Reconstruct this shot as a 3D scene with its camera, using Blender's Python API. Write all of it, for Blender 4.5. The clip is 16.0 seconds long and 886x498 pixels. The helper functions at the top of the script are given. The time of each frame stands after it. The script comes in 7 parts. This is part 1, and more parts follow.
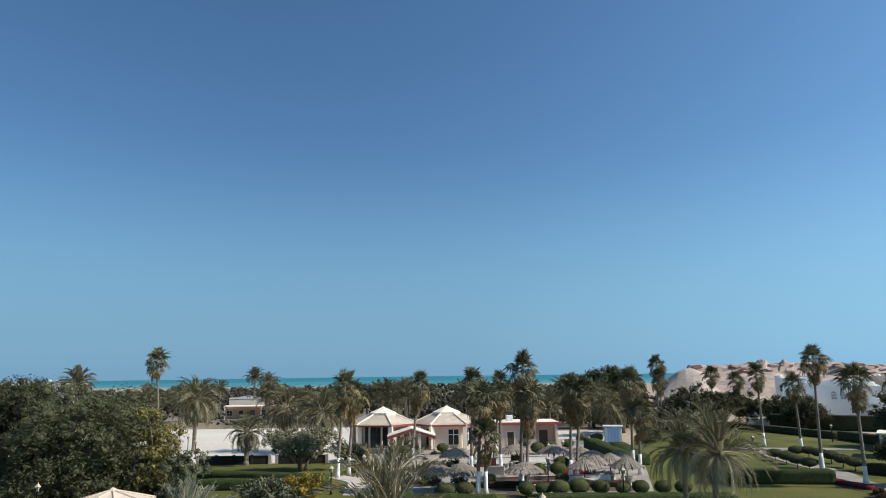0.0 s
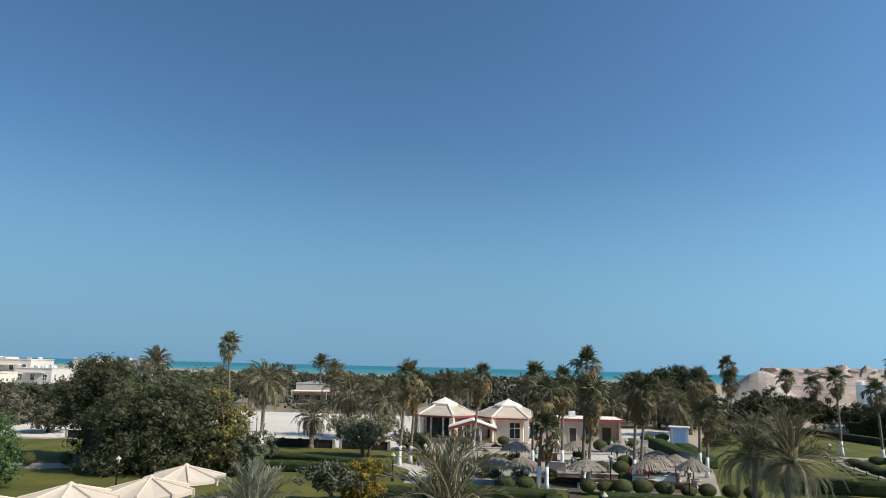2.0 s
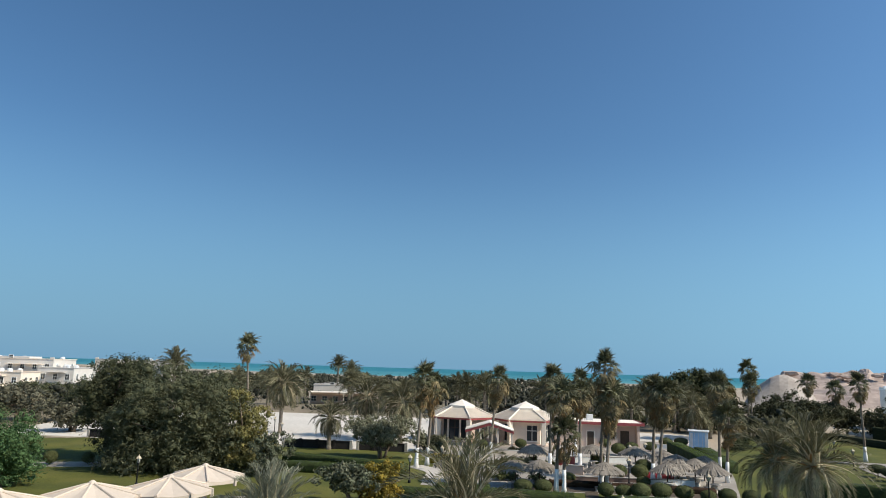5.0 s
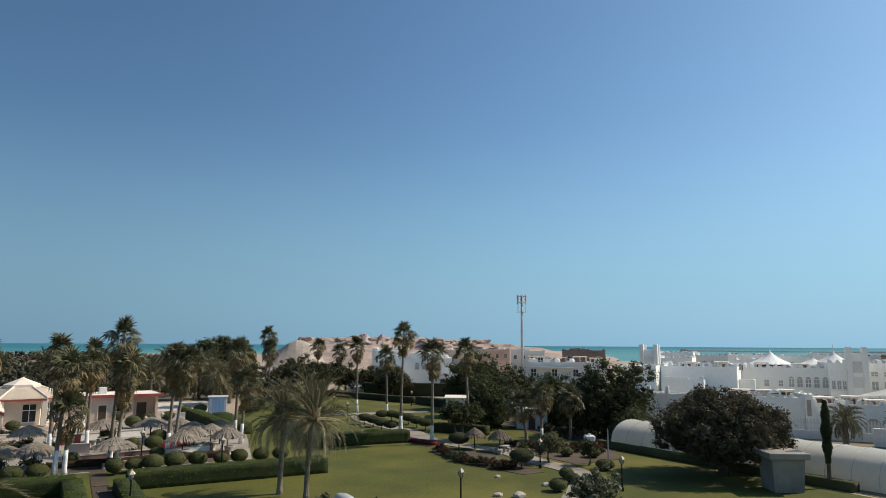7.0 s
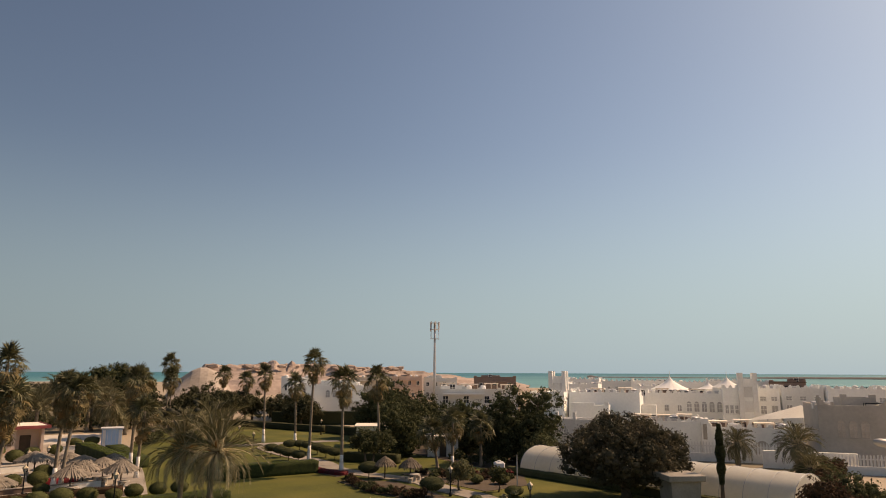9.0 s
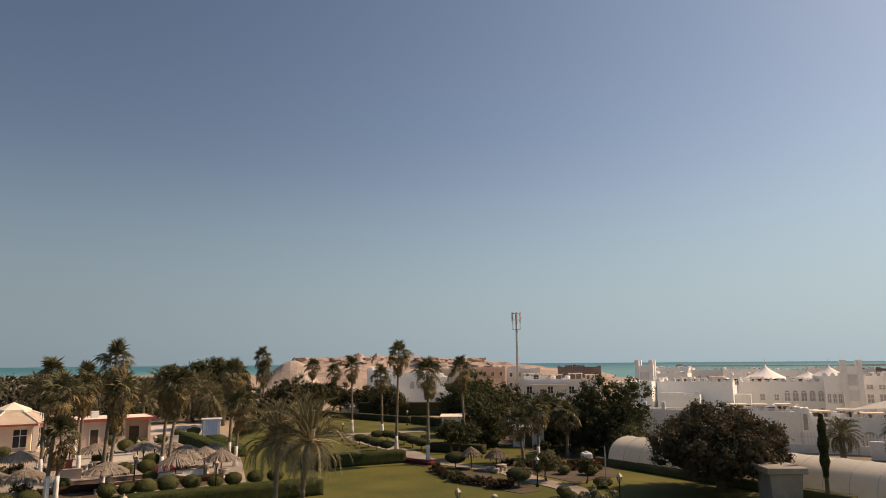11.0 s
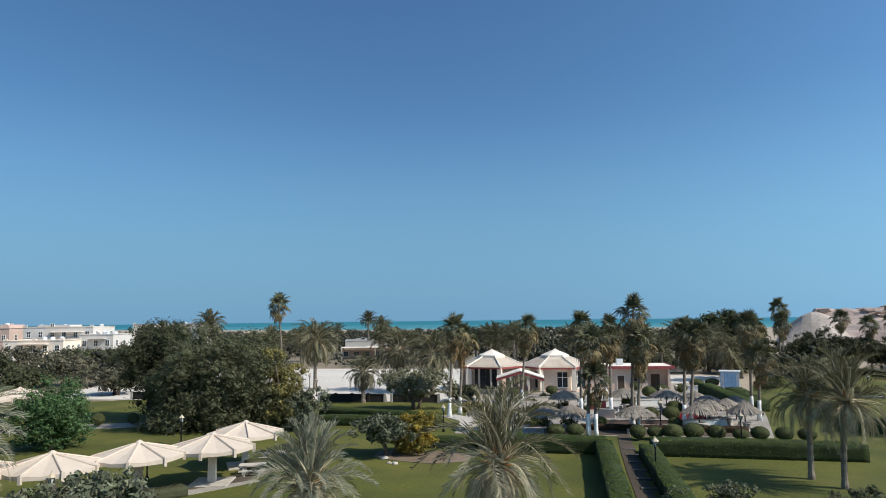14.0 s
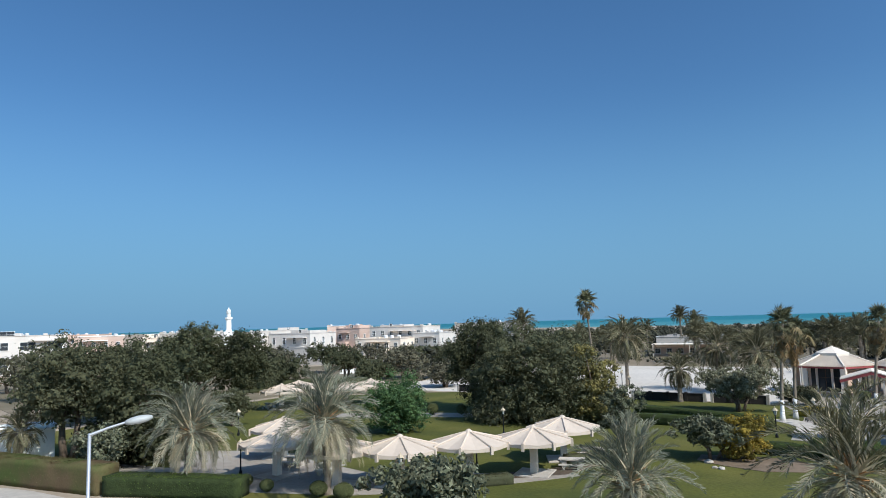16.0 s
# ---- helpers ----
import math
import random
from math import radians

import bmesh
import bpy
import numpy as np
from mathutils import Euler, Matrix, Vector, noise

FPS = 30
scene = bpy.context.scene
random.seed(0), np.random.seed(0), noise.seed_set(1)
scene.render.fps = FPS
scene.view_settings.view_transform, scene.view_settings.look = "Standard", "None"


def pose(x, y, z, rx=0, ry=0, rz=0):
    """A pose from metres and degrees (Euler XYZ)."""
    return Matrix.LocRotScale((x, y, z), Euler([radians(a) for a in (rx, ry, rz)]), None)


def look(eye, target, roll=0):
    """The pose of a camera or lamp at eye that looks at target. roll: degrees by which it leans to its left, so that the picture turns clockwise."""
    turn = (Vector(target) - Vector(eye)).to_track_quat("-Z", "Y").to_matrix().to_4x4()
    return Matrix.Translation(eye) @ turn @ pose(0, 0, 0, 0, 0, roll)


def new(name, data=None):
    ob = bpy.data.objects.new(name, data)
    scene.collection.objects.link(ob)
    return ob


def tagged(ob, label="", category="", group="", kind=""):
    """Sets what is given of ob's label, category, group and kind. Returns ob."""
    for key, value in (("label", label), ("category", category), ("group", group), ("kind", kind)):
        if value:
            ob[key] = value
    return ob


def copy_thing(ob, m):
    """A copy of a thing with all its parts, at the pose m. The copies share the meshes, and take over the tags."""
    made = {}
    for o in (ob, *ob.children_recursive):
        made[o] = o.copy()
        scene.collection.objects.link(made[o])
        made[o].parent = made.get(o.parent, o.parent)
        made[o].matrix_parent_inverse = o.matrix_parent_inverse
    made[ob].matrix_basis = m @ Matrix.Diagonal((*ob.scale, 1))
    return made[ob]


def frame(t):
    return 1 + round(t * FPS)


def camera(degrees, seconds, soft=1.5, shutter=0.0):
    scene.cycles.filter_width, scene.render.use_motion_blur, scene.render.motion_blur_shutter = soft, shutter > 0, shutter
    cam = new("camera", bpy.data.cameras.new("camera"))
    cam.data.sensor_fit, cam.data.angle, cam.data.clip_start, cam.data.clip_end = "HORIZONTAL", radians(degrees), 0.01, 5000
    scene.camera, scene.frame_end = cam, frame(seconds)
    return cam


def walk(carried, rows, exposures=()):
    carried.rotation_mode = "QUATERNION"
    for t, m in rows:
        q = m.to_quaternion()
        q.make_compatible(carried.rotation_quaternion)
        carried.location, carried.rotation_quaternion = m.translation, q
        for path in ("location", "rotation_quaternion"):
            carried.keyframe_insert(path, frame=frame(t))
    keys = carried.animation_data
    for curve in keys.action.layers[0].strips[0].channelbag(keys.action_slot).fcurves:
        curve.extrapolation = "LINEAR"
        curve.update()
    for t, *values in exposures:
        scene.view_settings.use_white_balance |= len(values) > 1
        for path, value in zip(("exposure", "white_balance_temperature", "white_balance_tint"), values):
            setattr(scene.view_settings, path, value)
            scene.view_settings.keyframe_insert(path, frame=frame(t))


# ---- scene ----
LENS, EYE, ARM = 66.47, 11.0, 0.35
cam = camera(LENS, 16.0, soft=0.95)
# seconds, yaw, pitch, roll: the eye swings on a short arm, as a phone held from a balcony does
ROWS = [
    (0.0, -0.00, 10.51, 0.75),
    (0.5, 0.28, 10.44, 0.56),
    (1.0, 3.21, 10.63, 0.65),
    (1.5, 4.74, 10.45, -0.17),
    (2.0, 5.19, 9.82, -1.40),
    (2.5, 6.05, 10.20, -1.50),
    (3.0, 6.79, 10.14, -1.41),
    (5.5, 5.14, 9.74, -1.69),
    (6.0, -0.66, 8.88, -1.42),
    (6.5, -18.00, 8.20, -0.66),
    (7.0, -31.55, 7.98, -0.34),
    (7.5, -36.06, 9.90, -1.23),
    (8.0, -37.94, 10.22, -0.78),
    (10.5, -37.08, 9.81, 0.85),
    (11.0, -31.96, 9.51, 0.44),
    (11.5, -25.20, 9.50, 0.51),
    (12.0, -20.08, 9.41, 0.10),
    (12.5, -13.83, 8.00, -0.26),
    (13.0, -4.92, 6.51, 0.06),
    (13.5, 0.63, 6.04, 0.60),
    (14.0, 9.00, 5.93, 0.63),
    (14.5, 19.82, 4.91, 1.48),
    (15.0, 27.31, 5.56, 2.26),
    (15.5, 32.08, 6.28, 2.03),
    (16.0, 34.45, 6.17, 1.64),
]
# over the two turning points the pan eases to rest and comes back
BETWEEN = [(3.6, 7.2, 10.15, -1.45), (4.3, 7.5, 10.1, -1.6), (4.9, 6.8, 9.95, -1.7),
           (8.6, -38.6, 10.3, -0.55), (9.3, -38.9, 10.15, 0.1), (9.9, -38.4, 9.95, 0.6)]


def eye_pose(yaw, pitch, roll):
    a = radians(yaw)
    return pose(-ARM * math.sin(a), ARM * (math.cos(a) - 1), EYE, 90 + pitch, roll, yaw)


EXPOSURES = [(0, 0.06, 6450, 9), (5.5, 0.06, 6450, 9), (6.0, 0.05, 6500, 10), (6.5, 0, 6850, 12), (7.0, -0.15, 7050, 11), (7.5, -0.28, 7100, 14), (8.0, -0.22, 9800, 28), (8.3, -0.18, 10400, 29),
             (9.3, -0.2, 11500, 30), (10.5, -0.28, 12000, 30), (11.0, -0.22, 10500, 30), (11.5, -0.16, 7300, 16), (12.0, -0.1, 7050, 14), (12.5, -0.06, 6850, 11), (13.0, 0, 6650, 10),
             (14.0, 0.03, 6200, 9), (14.5, 0.03, 5950, 8), (15.0, 0, 5900, 8), (16.0, 0, 5850, 9)]
walk(cam, [(t, eye_pose(y, p, r)) for t, y, p, r in sorted(ROWS + BETWEEN)], EXPOSURES)

# ---------------------------------------------------------------- light
SUN_AZ, SUN_EL = 103.0, 43.0        # compass degrees clockwise from straight ahead; elevation
world = bpy.data.worlds.new("world")
scene.world = world
world.use_nodes = True
wn, wl = world.node_tree.nodes, world.node_tree.links
sky = wn.new("ShaderNodeTexSky")
sky.sky_type, sky.sun_disc = "NISHITA", False
sky.sun_elevation, sky.sun_rotation = radians(SUN_EL), radians(SUN_AZ)
sky.altitude, sky.air_density, sky.dust_density, sky.ozone_density = 0, 1.0, 1.35, 2.0
wn["Background"].inputs["Strength"].default_value = 0.1
# sea haze: low over the water the clear sky pales to a milky blue
up = wn.new("ShaderNodeSeparateXYZ")
wl.new(wn.new("ShaderNodeTexCoord").outputs["Generated"], up.inputs[0])
height = wn.new("ShaderNodeMapRange")
height.interpolation_type = "SMOOTHSTEP"
height.inputs[1].default_value, height.inputs[2].default_value = 0.0, 0.33
height.inputs[3].default_value, height.inputs[4].default_value = 0.86, 0.0
wl.new(up.outputs["Z"], height.inputs[0])
clear = wn.new("ShaderNodeMixRGB")
clear.blend_type, clear.inputs[0].default_value = "MULTIPLY", 1.0
clear.inputs[2].default_value = (0.66, 0.97, 1.16, 1)
wl.new(sky.outputs["Color"], clear.inputs[1])
hazed = wn.new("ShaderNodeMixRGB")
hazed.inputs[2].default_value = (2.02, 4.05, 6.0, 1)
wl.new(height.outputs[0], hazed.inputs[0]), wl.new(clear.outputs[0], hazed.inputs[1])
# the haze glows towards the sun
glow, side = wn.new("ShaderNodeMixRGB"), wn.new("ShaderNodeVectorMath")
side.operation, side.inputs[1].default_value = "DOT_PRODUCT", (math.sin(radians(SUN_AZ)), math.cos(radians(SUN_AZ)), 0)
wl.new(up.inputs[0].links[0].from_socket, side.inputs[0])
ring = wn.new("ShaderNodeMapRange")
ring.interpolation_type = "SMOOTHSTEP"
ring.inputs[1].default_value, ring.inputs[2].default_value, ring.inputs[3].default_value, ring.inputs[4].default_value = -0.5, 0.85, 0.93, 1.22
wl.new(side.outputs["Value"], ring.inputs[0])
glow.blend_type, glow.inputs[0].default_value = "MULTIPLY", 1.0
wl.new(hazed.outputs[0], glow.inputs[1]), wl.new(ring.outputs[0], glow.inputs[2])
low_glow, low_haze = wn.new("ShaderNodeMapRange"), wn.new("ShaderNodeMixRGB")
low_glow.inputs[1].default_value, low_glow.inputs[2].default_value, low_glow.inputs[3].default_value, low_glow.inputs[4].default_value = -0.2, 0.9, 1.0, 1.3
wl.new(side.outputs["Value"], low_glow.inputs[0])
low_haze.blend_type, low_haze.inputs[0].default_value, low_haze.inputs[1].default_value = "MULTIPLY", 1.0, hazed.inputs[2].default_value
wl.new(low_glow.outputs[0], low_haze.inputs[2]), wl.new(low_haze.outputs[0], hazed.inputs[2])
wl.new(glow.outputs[0], wn["Background"].inputs["Color"])
sun_data = bpy.data.lights.new("sun", "SUN")
sun_data.energy, sun_data.angle, sun_data.color = 4.8, radians(0.55), (1.0, 0.905, 0.775)
sun = new("sun", sun_data)
a, e = radians(SUN_AZ), radians(SUN_EL)
sun.matrix_world = look((math.sin(a) * math.cos(e) * 200, math.cos(a) * math.cos(e) * 200, math.sin(e) * 200), (0, 0, 0))

# ---------------------------------------------------------------- materials
def mat(name, c1, c2=None, scale=0.6, fine=8.0, rough=0.85, bump=0.0, vary=0.12, metal=0.0, through_light=0.0, island=0.0, grain=0.25, space="Object", gloss=None):
    """Two colours mixed by a wide noise, a fine noise on top, and a little chance from object to object."""
    m = bpy.data.materials.new(name)
    m.use_nodes = True
    n, l = m.node_tree.nodes, m.node_tree.links
    b = n["Principled BSDF"]
    b.inputs["Roughness"].default_value, b.inputs["Metallic"].default_value = rough, metal
    b.inputs["Specular IOR Level"].default_value = gloss if gloss is not None else 0.12 if through_light else 0.3
    c2 = c2 or tuple(v * 0.8 for v in c1)
    co = n.new("ShaderNodeTexCoord")
    if space == "World":
        co = n.new("ShaderNodeNewGeometry")
    where = co.outputs["Position" if space == "World" else "Object"]
    wide, small = n.new("ShaderNodeTexNoise"), n.new("ShaderNodeTexNoise")
    wide.inputs["Scale"].default_value, small.inputs["Scale"].default_value = scale, fine
    wide.inputs["Detail"].default_value, small.inputs["Detail"].default_value = 4, 3
    l.new(where, wide.inputs["Vector"]), l.new(where, small.inputs["Vector"])
    ramp = n.new("ShaderNodeMapRange")
    ramp.inputs[1].default_value, ramp.inputs[2].default_value = 0.35, 0.65
    l.new(wide.outputs["Fac"], ramp.inputs[0])
    mix = n.new("ShaderNodeMixRGB")
    mix.inputs[1].default_value, mix.inputs[2].default_value = (*c1, 1), (*c2, 1)
    l.new(ramp.outputs[0], mix.inputs[0])
    chance = n.new("ShaderNodeObjectInfo").outputs["Random"]
    value = n.new("ShaderNodeMath")
    value.operation = "MULTIPLY_ADD"
    l.new(chance, value.inputs[0])
    value.inputs[1].default_value, value.inputs[2].default_value = 2 * vary, 1 - vary
    g = n.new("ShaderNodeMath")
    g.operation = "MULTIPLY_ADD"
    l.new(small.outputs["Fac"], g.inputs[0])
    g.inputs[1].default_value, g.inputs[2].default_value = 2 * grain, 1 - grain
    both = n.new("ShaderNodeMath")
    both.operation = "MULTIPLY"
    l.new(value.outputs[0], both.inputs[0]), l.new(g.outputs[0], both.inputs[1])
    out = both.outputs[0]
    if island:
        isl = n.new("ShaderNodeMath")
        isl.operation = "MULTIPLY_ADD"
        l.new(n.new("ShaderNodeNewGeometry").outputs["Random Per Island"], isl.inputs[0])
        isl.inputs[1].default_value, isl.inputs[2].default_value = 2 * island, 1 - island
        third = n.new("ShaderNodeMath")
        third.operation = "MULTIPLY"
        l.new(out, third.inputs[0]), l.new(isl.outputs[0], third.inputs[1])
        out = third.outputs[0]
    hsv = n.new("ShaderNodeHueSaturation")
    l.new(mix.outputs[0], hsv.inputs["Color"]), l.new(out, hsv.inputs["Value"])
    l.new(hsv.outputs[0], b.inputs["Base Color"])
    if bump:
        bp = n.new("ShaderNodeBump")
        bp.inputs["Strength"].default_value, bp.inputs["Distance"].default_value = bump, 0.05
        l.new(small.outputs["Fac"], bp.inputs["Height"]), l.new(bp.outputs[0], b.inputs["Normal"])
    if through_light:
        tr, mx = n.new("ShaderNodeBsdfTranslucent"), n.new("ShaderNodeMixShader")
        l.new(hsv.outputs[0], tr.inputs["Color"])
        mx.inputs[0].default_value = through_light
        l.new(b.outputs[0], mx.inputs[1]), l.new(tr.outputs[0], mx.inputs[2])
        l.new(mx.outputs[0], n["Material Output"].inputs["Surface"])
    return m


SAND = mat("sand", (0.40, 0.325, 0.24), (0.30, 0.245, 0.18), 0.03, 2.0, bump=0.2, space="World")
PALE_SAND = mat("pale_sand", (0.57, 0.525, 0.46), (0.50, 0.455, 0.395), 0.06, 1.5, bump=0.2, space="World")
LAWN = mat("lawn_grass", (0.103, 0.107, 0.016), (0.072, 0.079, 0.014), 0.16, 4.0, rough=0.95, bump=0.7, grain=0.5, space="World")


def worn_patches(m, tint, scale, low, high, most):
    """Lets wide uneven patches of another colour into a ground material."""
    n, l = m.node_tree.nodes, m.node_tree.links
    b = n["Principled BSDF"]
    base = b.inputs["Base Color"].links[0].from_socket
    spots, ramp, mix = n.new("ShaderNodeTexNoise"), n.new("ShaderNodeMapRange"), n.new("ShaderNodeMixRGB")
    spots.inputs["Scale"].default_value, spots.inputs["Detail"].default_value = scale, 6
    l.new(n.new("ShaderNodeNewGeometry").outputs["Position"], spots.inputs["Vector"])
    ramp.inputs[1].default_value, ramp.inputs[2].default_value, ramp.inputs[4].default_value = low, high, most
    l.new(spots.outputs["Fac"], ramp.inputs[0]), l.new(ramp.outputs[0], mix.inputs[0])
    l.new(base, mix.inputs[1])
    mix.inputs[2].default_value = (*tint, 1)
    l.new(mix.outputs[0], b.inputs["Base Color"])


worn_patches(LAWN, (0.15, 0.135, 0.030), 0.11, 0.48, 0.68, 0.7)
worn_patches(LAWN, (0.050, 0.066, 0.013), 0.09, 0.50, 0.68, 0.75)
EARTH = mat("bare_earth", (0.22, 0.162, 0.11), (0.14, 0.105, 0.07), 0.5, 5.0, bump=0.5, space="World")
SOIL = mat("soil", (0.065, 0.050, 0.036), (0.10, 0.075, 0.052), 0.3, 6.0, bump=0.5, space="World")
PAVING = mat("paving", (0.35, 0.315, 0.27), (0.26, 0.23, 0.197), 0.25, 4.0, bump=0.15, space="World")
# dark core green: the self-shade of clipped hedge sides put into a colour
HEDGE_SHADE = mat("hedge_shade", (0.040, 0.056, 0.016), (0.026, 0.038, 0.011), 2.5, 9.0, rough=0.95, bump=0.8)
BROWN_HEDGE = mat("patchy_hedge_leaves", (0.115, 0.145, 0.045), (0.19, 0.135, 0.075), 0.4, 9.0, rough=0.8, island=0.2, through_light=0.2)
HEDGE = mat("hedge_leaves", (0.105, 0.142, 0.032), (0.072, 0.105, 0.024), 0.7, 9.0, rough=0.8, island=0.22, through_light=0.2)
TOPIARY = mat("topiary_leaves", (0.115, 0.125, 0.05), (0.08, 0.09, 0.036), 0.7, 9.0, rough=0.7, island=0.35, through_light=0.2)
DARK_LEAF = mat("dark_leaves", (0.068, 0.077, 0.039), (0.092, 0.101, 0.050), 0.35, 6.0, rough=0.9, island=0.4, through_light=0.2)
FAR_LEAF = mat("far_scrub_leaves", (0.095, 0.096, 0.070), (0.055, 0.058, 0.042), 0.05, 2.0, rough=0.9, island=0.3, through_light=0.15)
GOLD_LEAF = mat("yellow_olive_leaves", (0.29, 0.25, 0.09), (0.20, 0.18, 0.07), 0.5, 6.0, rough=0.9, island=0.22, through_light=0.25)
GROVE_LEAF = mat("grey_olive_leaves", (0.15, 0.14, 0.095), (0.10, 0.098, 0.065), 0.3, 6.0, rough=0.9, island=0.35, through_light=0.2)
MID_LEAF = mat("mid_green_leaves", (0.120, 0.126, 0.070), (0.088, 0.096, 0.050), 0.3, 6.0, rough=0.9, island=0.1, through_light=0.42)
BUSH_LEAF = mat("olive_dark_leaves", (0.088, 0.088, 0.05), (0.058, 0.062, 0.034), 0.35, 6.0, rough=0.9, island=0.3, through_light=0.2)
FIG_LEAF = mat("fig_leaves", (0.105, 0.092, 0.062), (0.075, 0.072, 0.047), 0.5, 6.0, rough=0.9, island=0.25, through_light=0.2)
OLIVE_LEAF = mat("olive_leaves", (0.162, 0.166, 0.094), (0.116, 0.122, 0.068), 0.3, 6.0, rough=0.9, island=0.1, through_light=0.45)
PALE_LEAF = mat("pale_frangipani_leaves", (0.34, 0.33, 0.215), (0.23, 0.23, 0.145), 0.6, 6.0, rough=0.8, island=0.4, through_light=0.3)
GREY_LEAF = mat("grey_green_leaves", (0.21, 0.215, 0.14), (0.11, 0.125, 0.075), 0.9, 6.0, rough=0.9, island=0.45, through_light=0.2)
GREEN_LEAF = mat("fresh_green_leaves", (0.115, 0.19, 0.075), (0.08, 0.14, 0.055), 0.5, 6.0, rough=0.9, island=0.2, through_light=0.3)
STALK = mat("leaf_stalks", (0.46, 0.25, 0.10), (0.34, 0.19, 0.08), 4.0, 20.0, rough=0.7, island=0.3)
YELLOW_LEAF = mat("yellow_leaves", (0.40, 0.29, 0.05), (0.20, 0.17, 0.045), 0.9, 6.0, rough=0.9, island=0.4, through_light=0.3)
BROWN_LEAF = mat("russet_leaves", (0.10, 0.06, 0.04), (0.07, 0.05, 0.03), 0.7, 6.0, rough=0.9, island=0.4, through_light=0.2)
DATE_LEAF = mat("date_frond", (0.25, 0.255, 0.185), (0.175, 0.185, 0.13), 0.8, 6.0, rough=0.9, vary=0.25, island=0.2, through_light=0.2)
# a darker, browner tone of the date fronds, used on chosen palms
DATE_DARK = mat("dark_date_frond", (0.185, 0.172, 0.100), (0.130, 0.124, 0.072), 0.8, 6.0, rough=0.9, vary=0.25, island=0.2, through_light=0.2)
MIDRIB = mat("frond_midrib", (0.54, 0.46, 0.31), (0.42, 0.35, 0.23), 1.0, 6.0, rough=0.7)
DATE_STRAW = mat("fading_date_frond", (0.36, 0.335, 0.235), (0.26, 0.245, 0.165), 0.8, 6.0, rough=0.85, vary=0.25, island=0.2, through_light=0.2)
DATE_DRY = mat("dry_date_frond", (0.42, 0.37, 0.25), (0.30, 0.26, 0.17), 0.8, 6.0, rough=0.8, vary=0.25, island=0.2, through_light=0.2)
FAN_LEAF = mat("fan_leaf", (0.155, 0.150, 0.078), (0.098, 0.098, 0.048), 1.0, 6.0, rough=0.5, vary=0.35, island=0.3, through_light=0.22, gloss=0.3)
FAN_OLD = mat("old_fan_leaf", (0.30, 0.235, 0.125), (0.195, 0.155, 0.08), 1.0, 6.0, rough=0.7, vary=0.3, island=0.25, through_light=0.2)
FAN_DEAD = mat("dead_fan_leaf", (0.40, 0.255, 0.115), (0.27, 0.18, 0.09), 1.0, 6.0, rough=0.85, vary=0.3, island=0.25, through_light=0.15)
FLOWER_RED = mat("red_flowers", (0.30, 0.02, 0.03), (0.12, 0.03, 0.03), 2.0, 9.0, island=0.5)
BARK = mat("bark", (0.16, 0.12, 0.085), (0.10, 0.075, 0.055), 1.5, 14.0, bump=0.8)
PALM_BARK = mat("palm_bark", (0.28, 0.235, 0.18), (0.18, 0.145, 0.11), 2.0, 16.0, bump=0.9)
WHITEWASH = mat("whitewash", (0.80, 0.79, 0.76), (0.70, 0.68, 0.64), 1.5, 10.0, bump=0.2)
OLD_THATCH = mat("brown_thatch", (0.17, 0.135, 0.10), (0.10, 0.08, 0.06), 1.2, 14.0, bump=0.7, island=0.3)
THATCH = mat("thatch", (0.25, 0.215, 0.175), (0.15, 0.13, 0.105), 1.2, 14.0, bump=0.7, island=0.25)
WALL_DARK = mat("dark_stone_wall", (0.020, 0.018, 0.017), (0.035, 0.030, 0.027), 0.8, 6.0, bump=0.3)
WOOD_DARK = mat("dark_wood", (0.10, 0.07, 0.05), None, 1.0, 10.0, bump=0.3)
CANVAS = mat("cream_canopy", (0.61, 0.51, 0.41), (0.55, 0.46, 0.37), 0.4, 3.0, rough=0.75, grain=0.08, vary=0.04)
CREAM_ROOF = mat("cream_roof", (0.86, 0.77, 0.65), (0.80, 0.71, 0.60), 0.5, 4.0, rough=0.7, grain=0.1, vary=0.03)
PINK_WALL = mat("pink_plaster", (0.66, 0.50, 0.40), (0.60, 0.45, 0.36), 0.5, 5.0, grain=0.1, bump=0.1)
RED_PAINT = mat("red_fascia", (0.36, 0.085, 0.08), (0.30, 0.07, 0.068), 0.8, 6.0, rough=0.6, grain=0.12)
CREAM_WALL = mat("cream_wall", (0.78, 0.68, 0.56), (0.72, 0.62, 0.51), 0.4, 4.0, grain=0.1, bump=0.1)
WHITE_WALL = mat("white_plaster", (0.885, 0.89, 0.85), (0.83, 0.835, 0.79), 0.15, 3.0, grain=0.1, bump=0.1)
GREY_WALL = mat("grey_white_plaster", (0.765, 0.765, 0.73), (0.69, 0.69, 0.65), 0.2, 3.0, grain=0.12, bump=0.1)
VILLA_WALL = mat("villa_plaster", (0.66, 0.61, 0.55), (0.58, 0.535, 0.48), 0.2, 3.0, grain=0.12, bump=0.1)
# plaster darkened to carry the deep shade on the gate building
GATE_SHADE = mat("gate_shade_plaster", (0.50, 0.475, 0.43), (0.43, 0.41, 0.37), 0.3, 3.0, grain=0.15, bump=0.1)
PEACH_WALL = mat("peach_plaster", (0.64, 0.48, 0.39), (0.58, 0.43, 0.35), 0.3, 3.0, grain=0.1)
BROWN_WALL = mat("brown_stone_wall", (0.31, 0.225, 0.19), (0.24, 0.175, 0.145), 0.3, 3.0, grain=0.2, bump=0.3)
ROOF_GREY = mat("flat_roof_screed", (0.58, 0.55, 0.51), (0.46, 0.43, 0.40), 0.2, 2.0, grain=0.2)
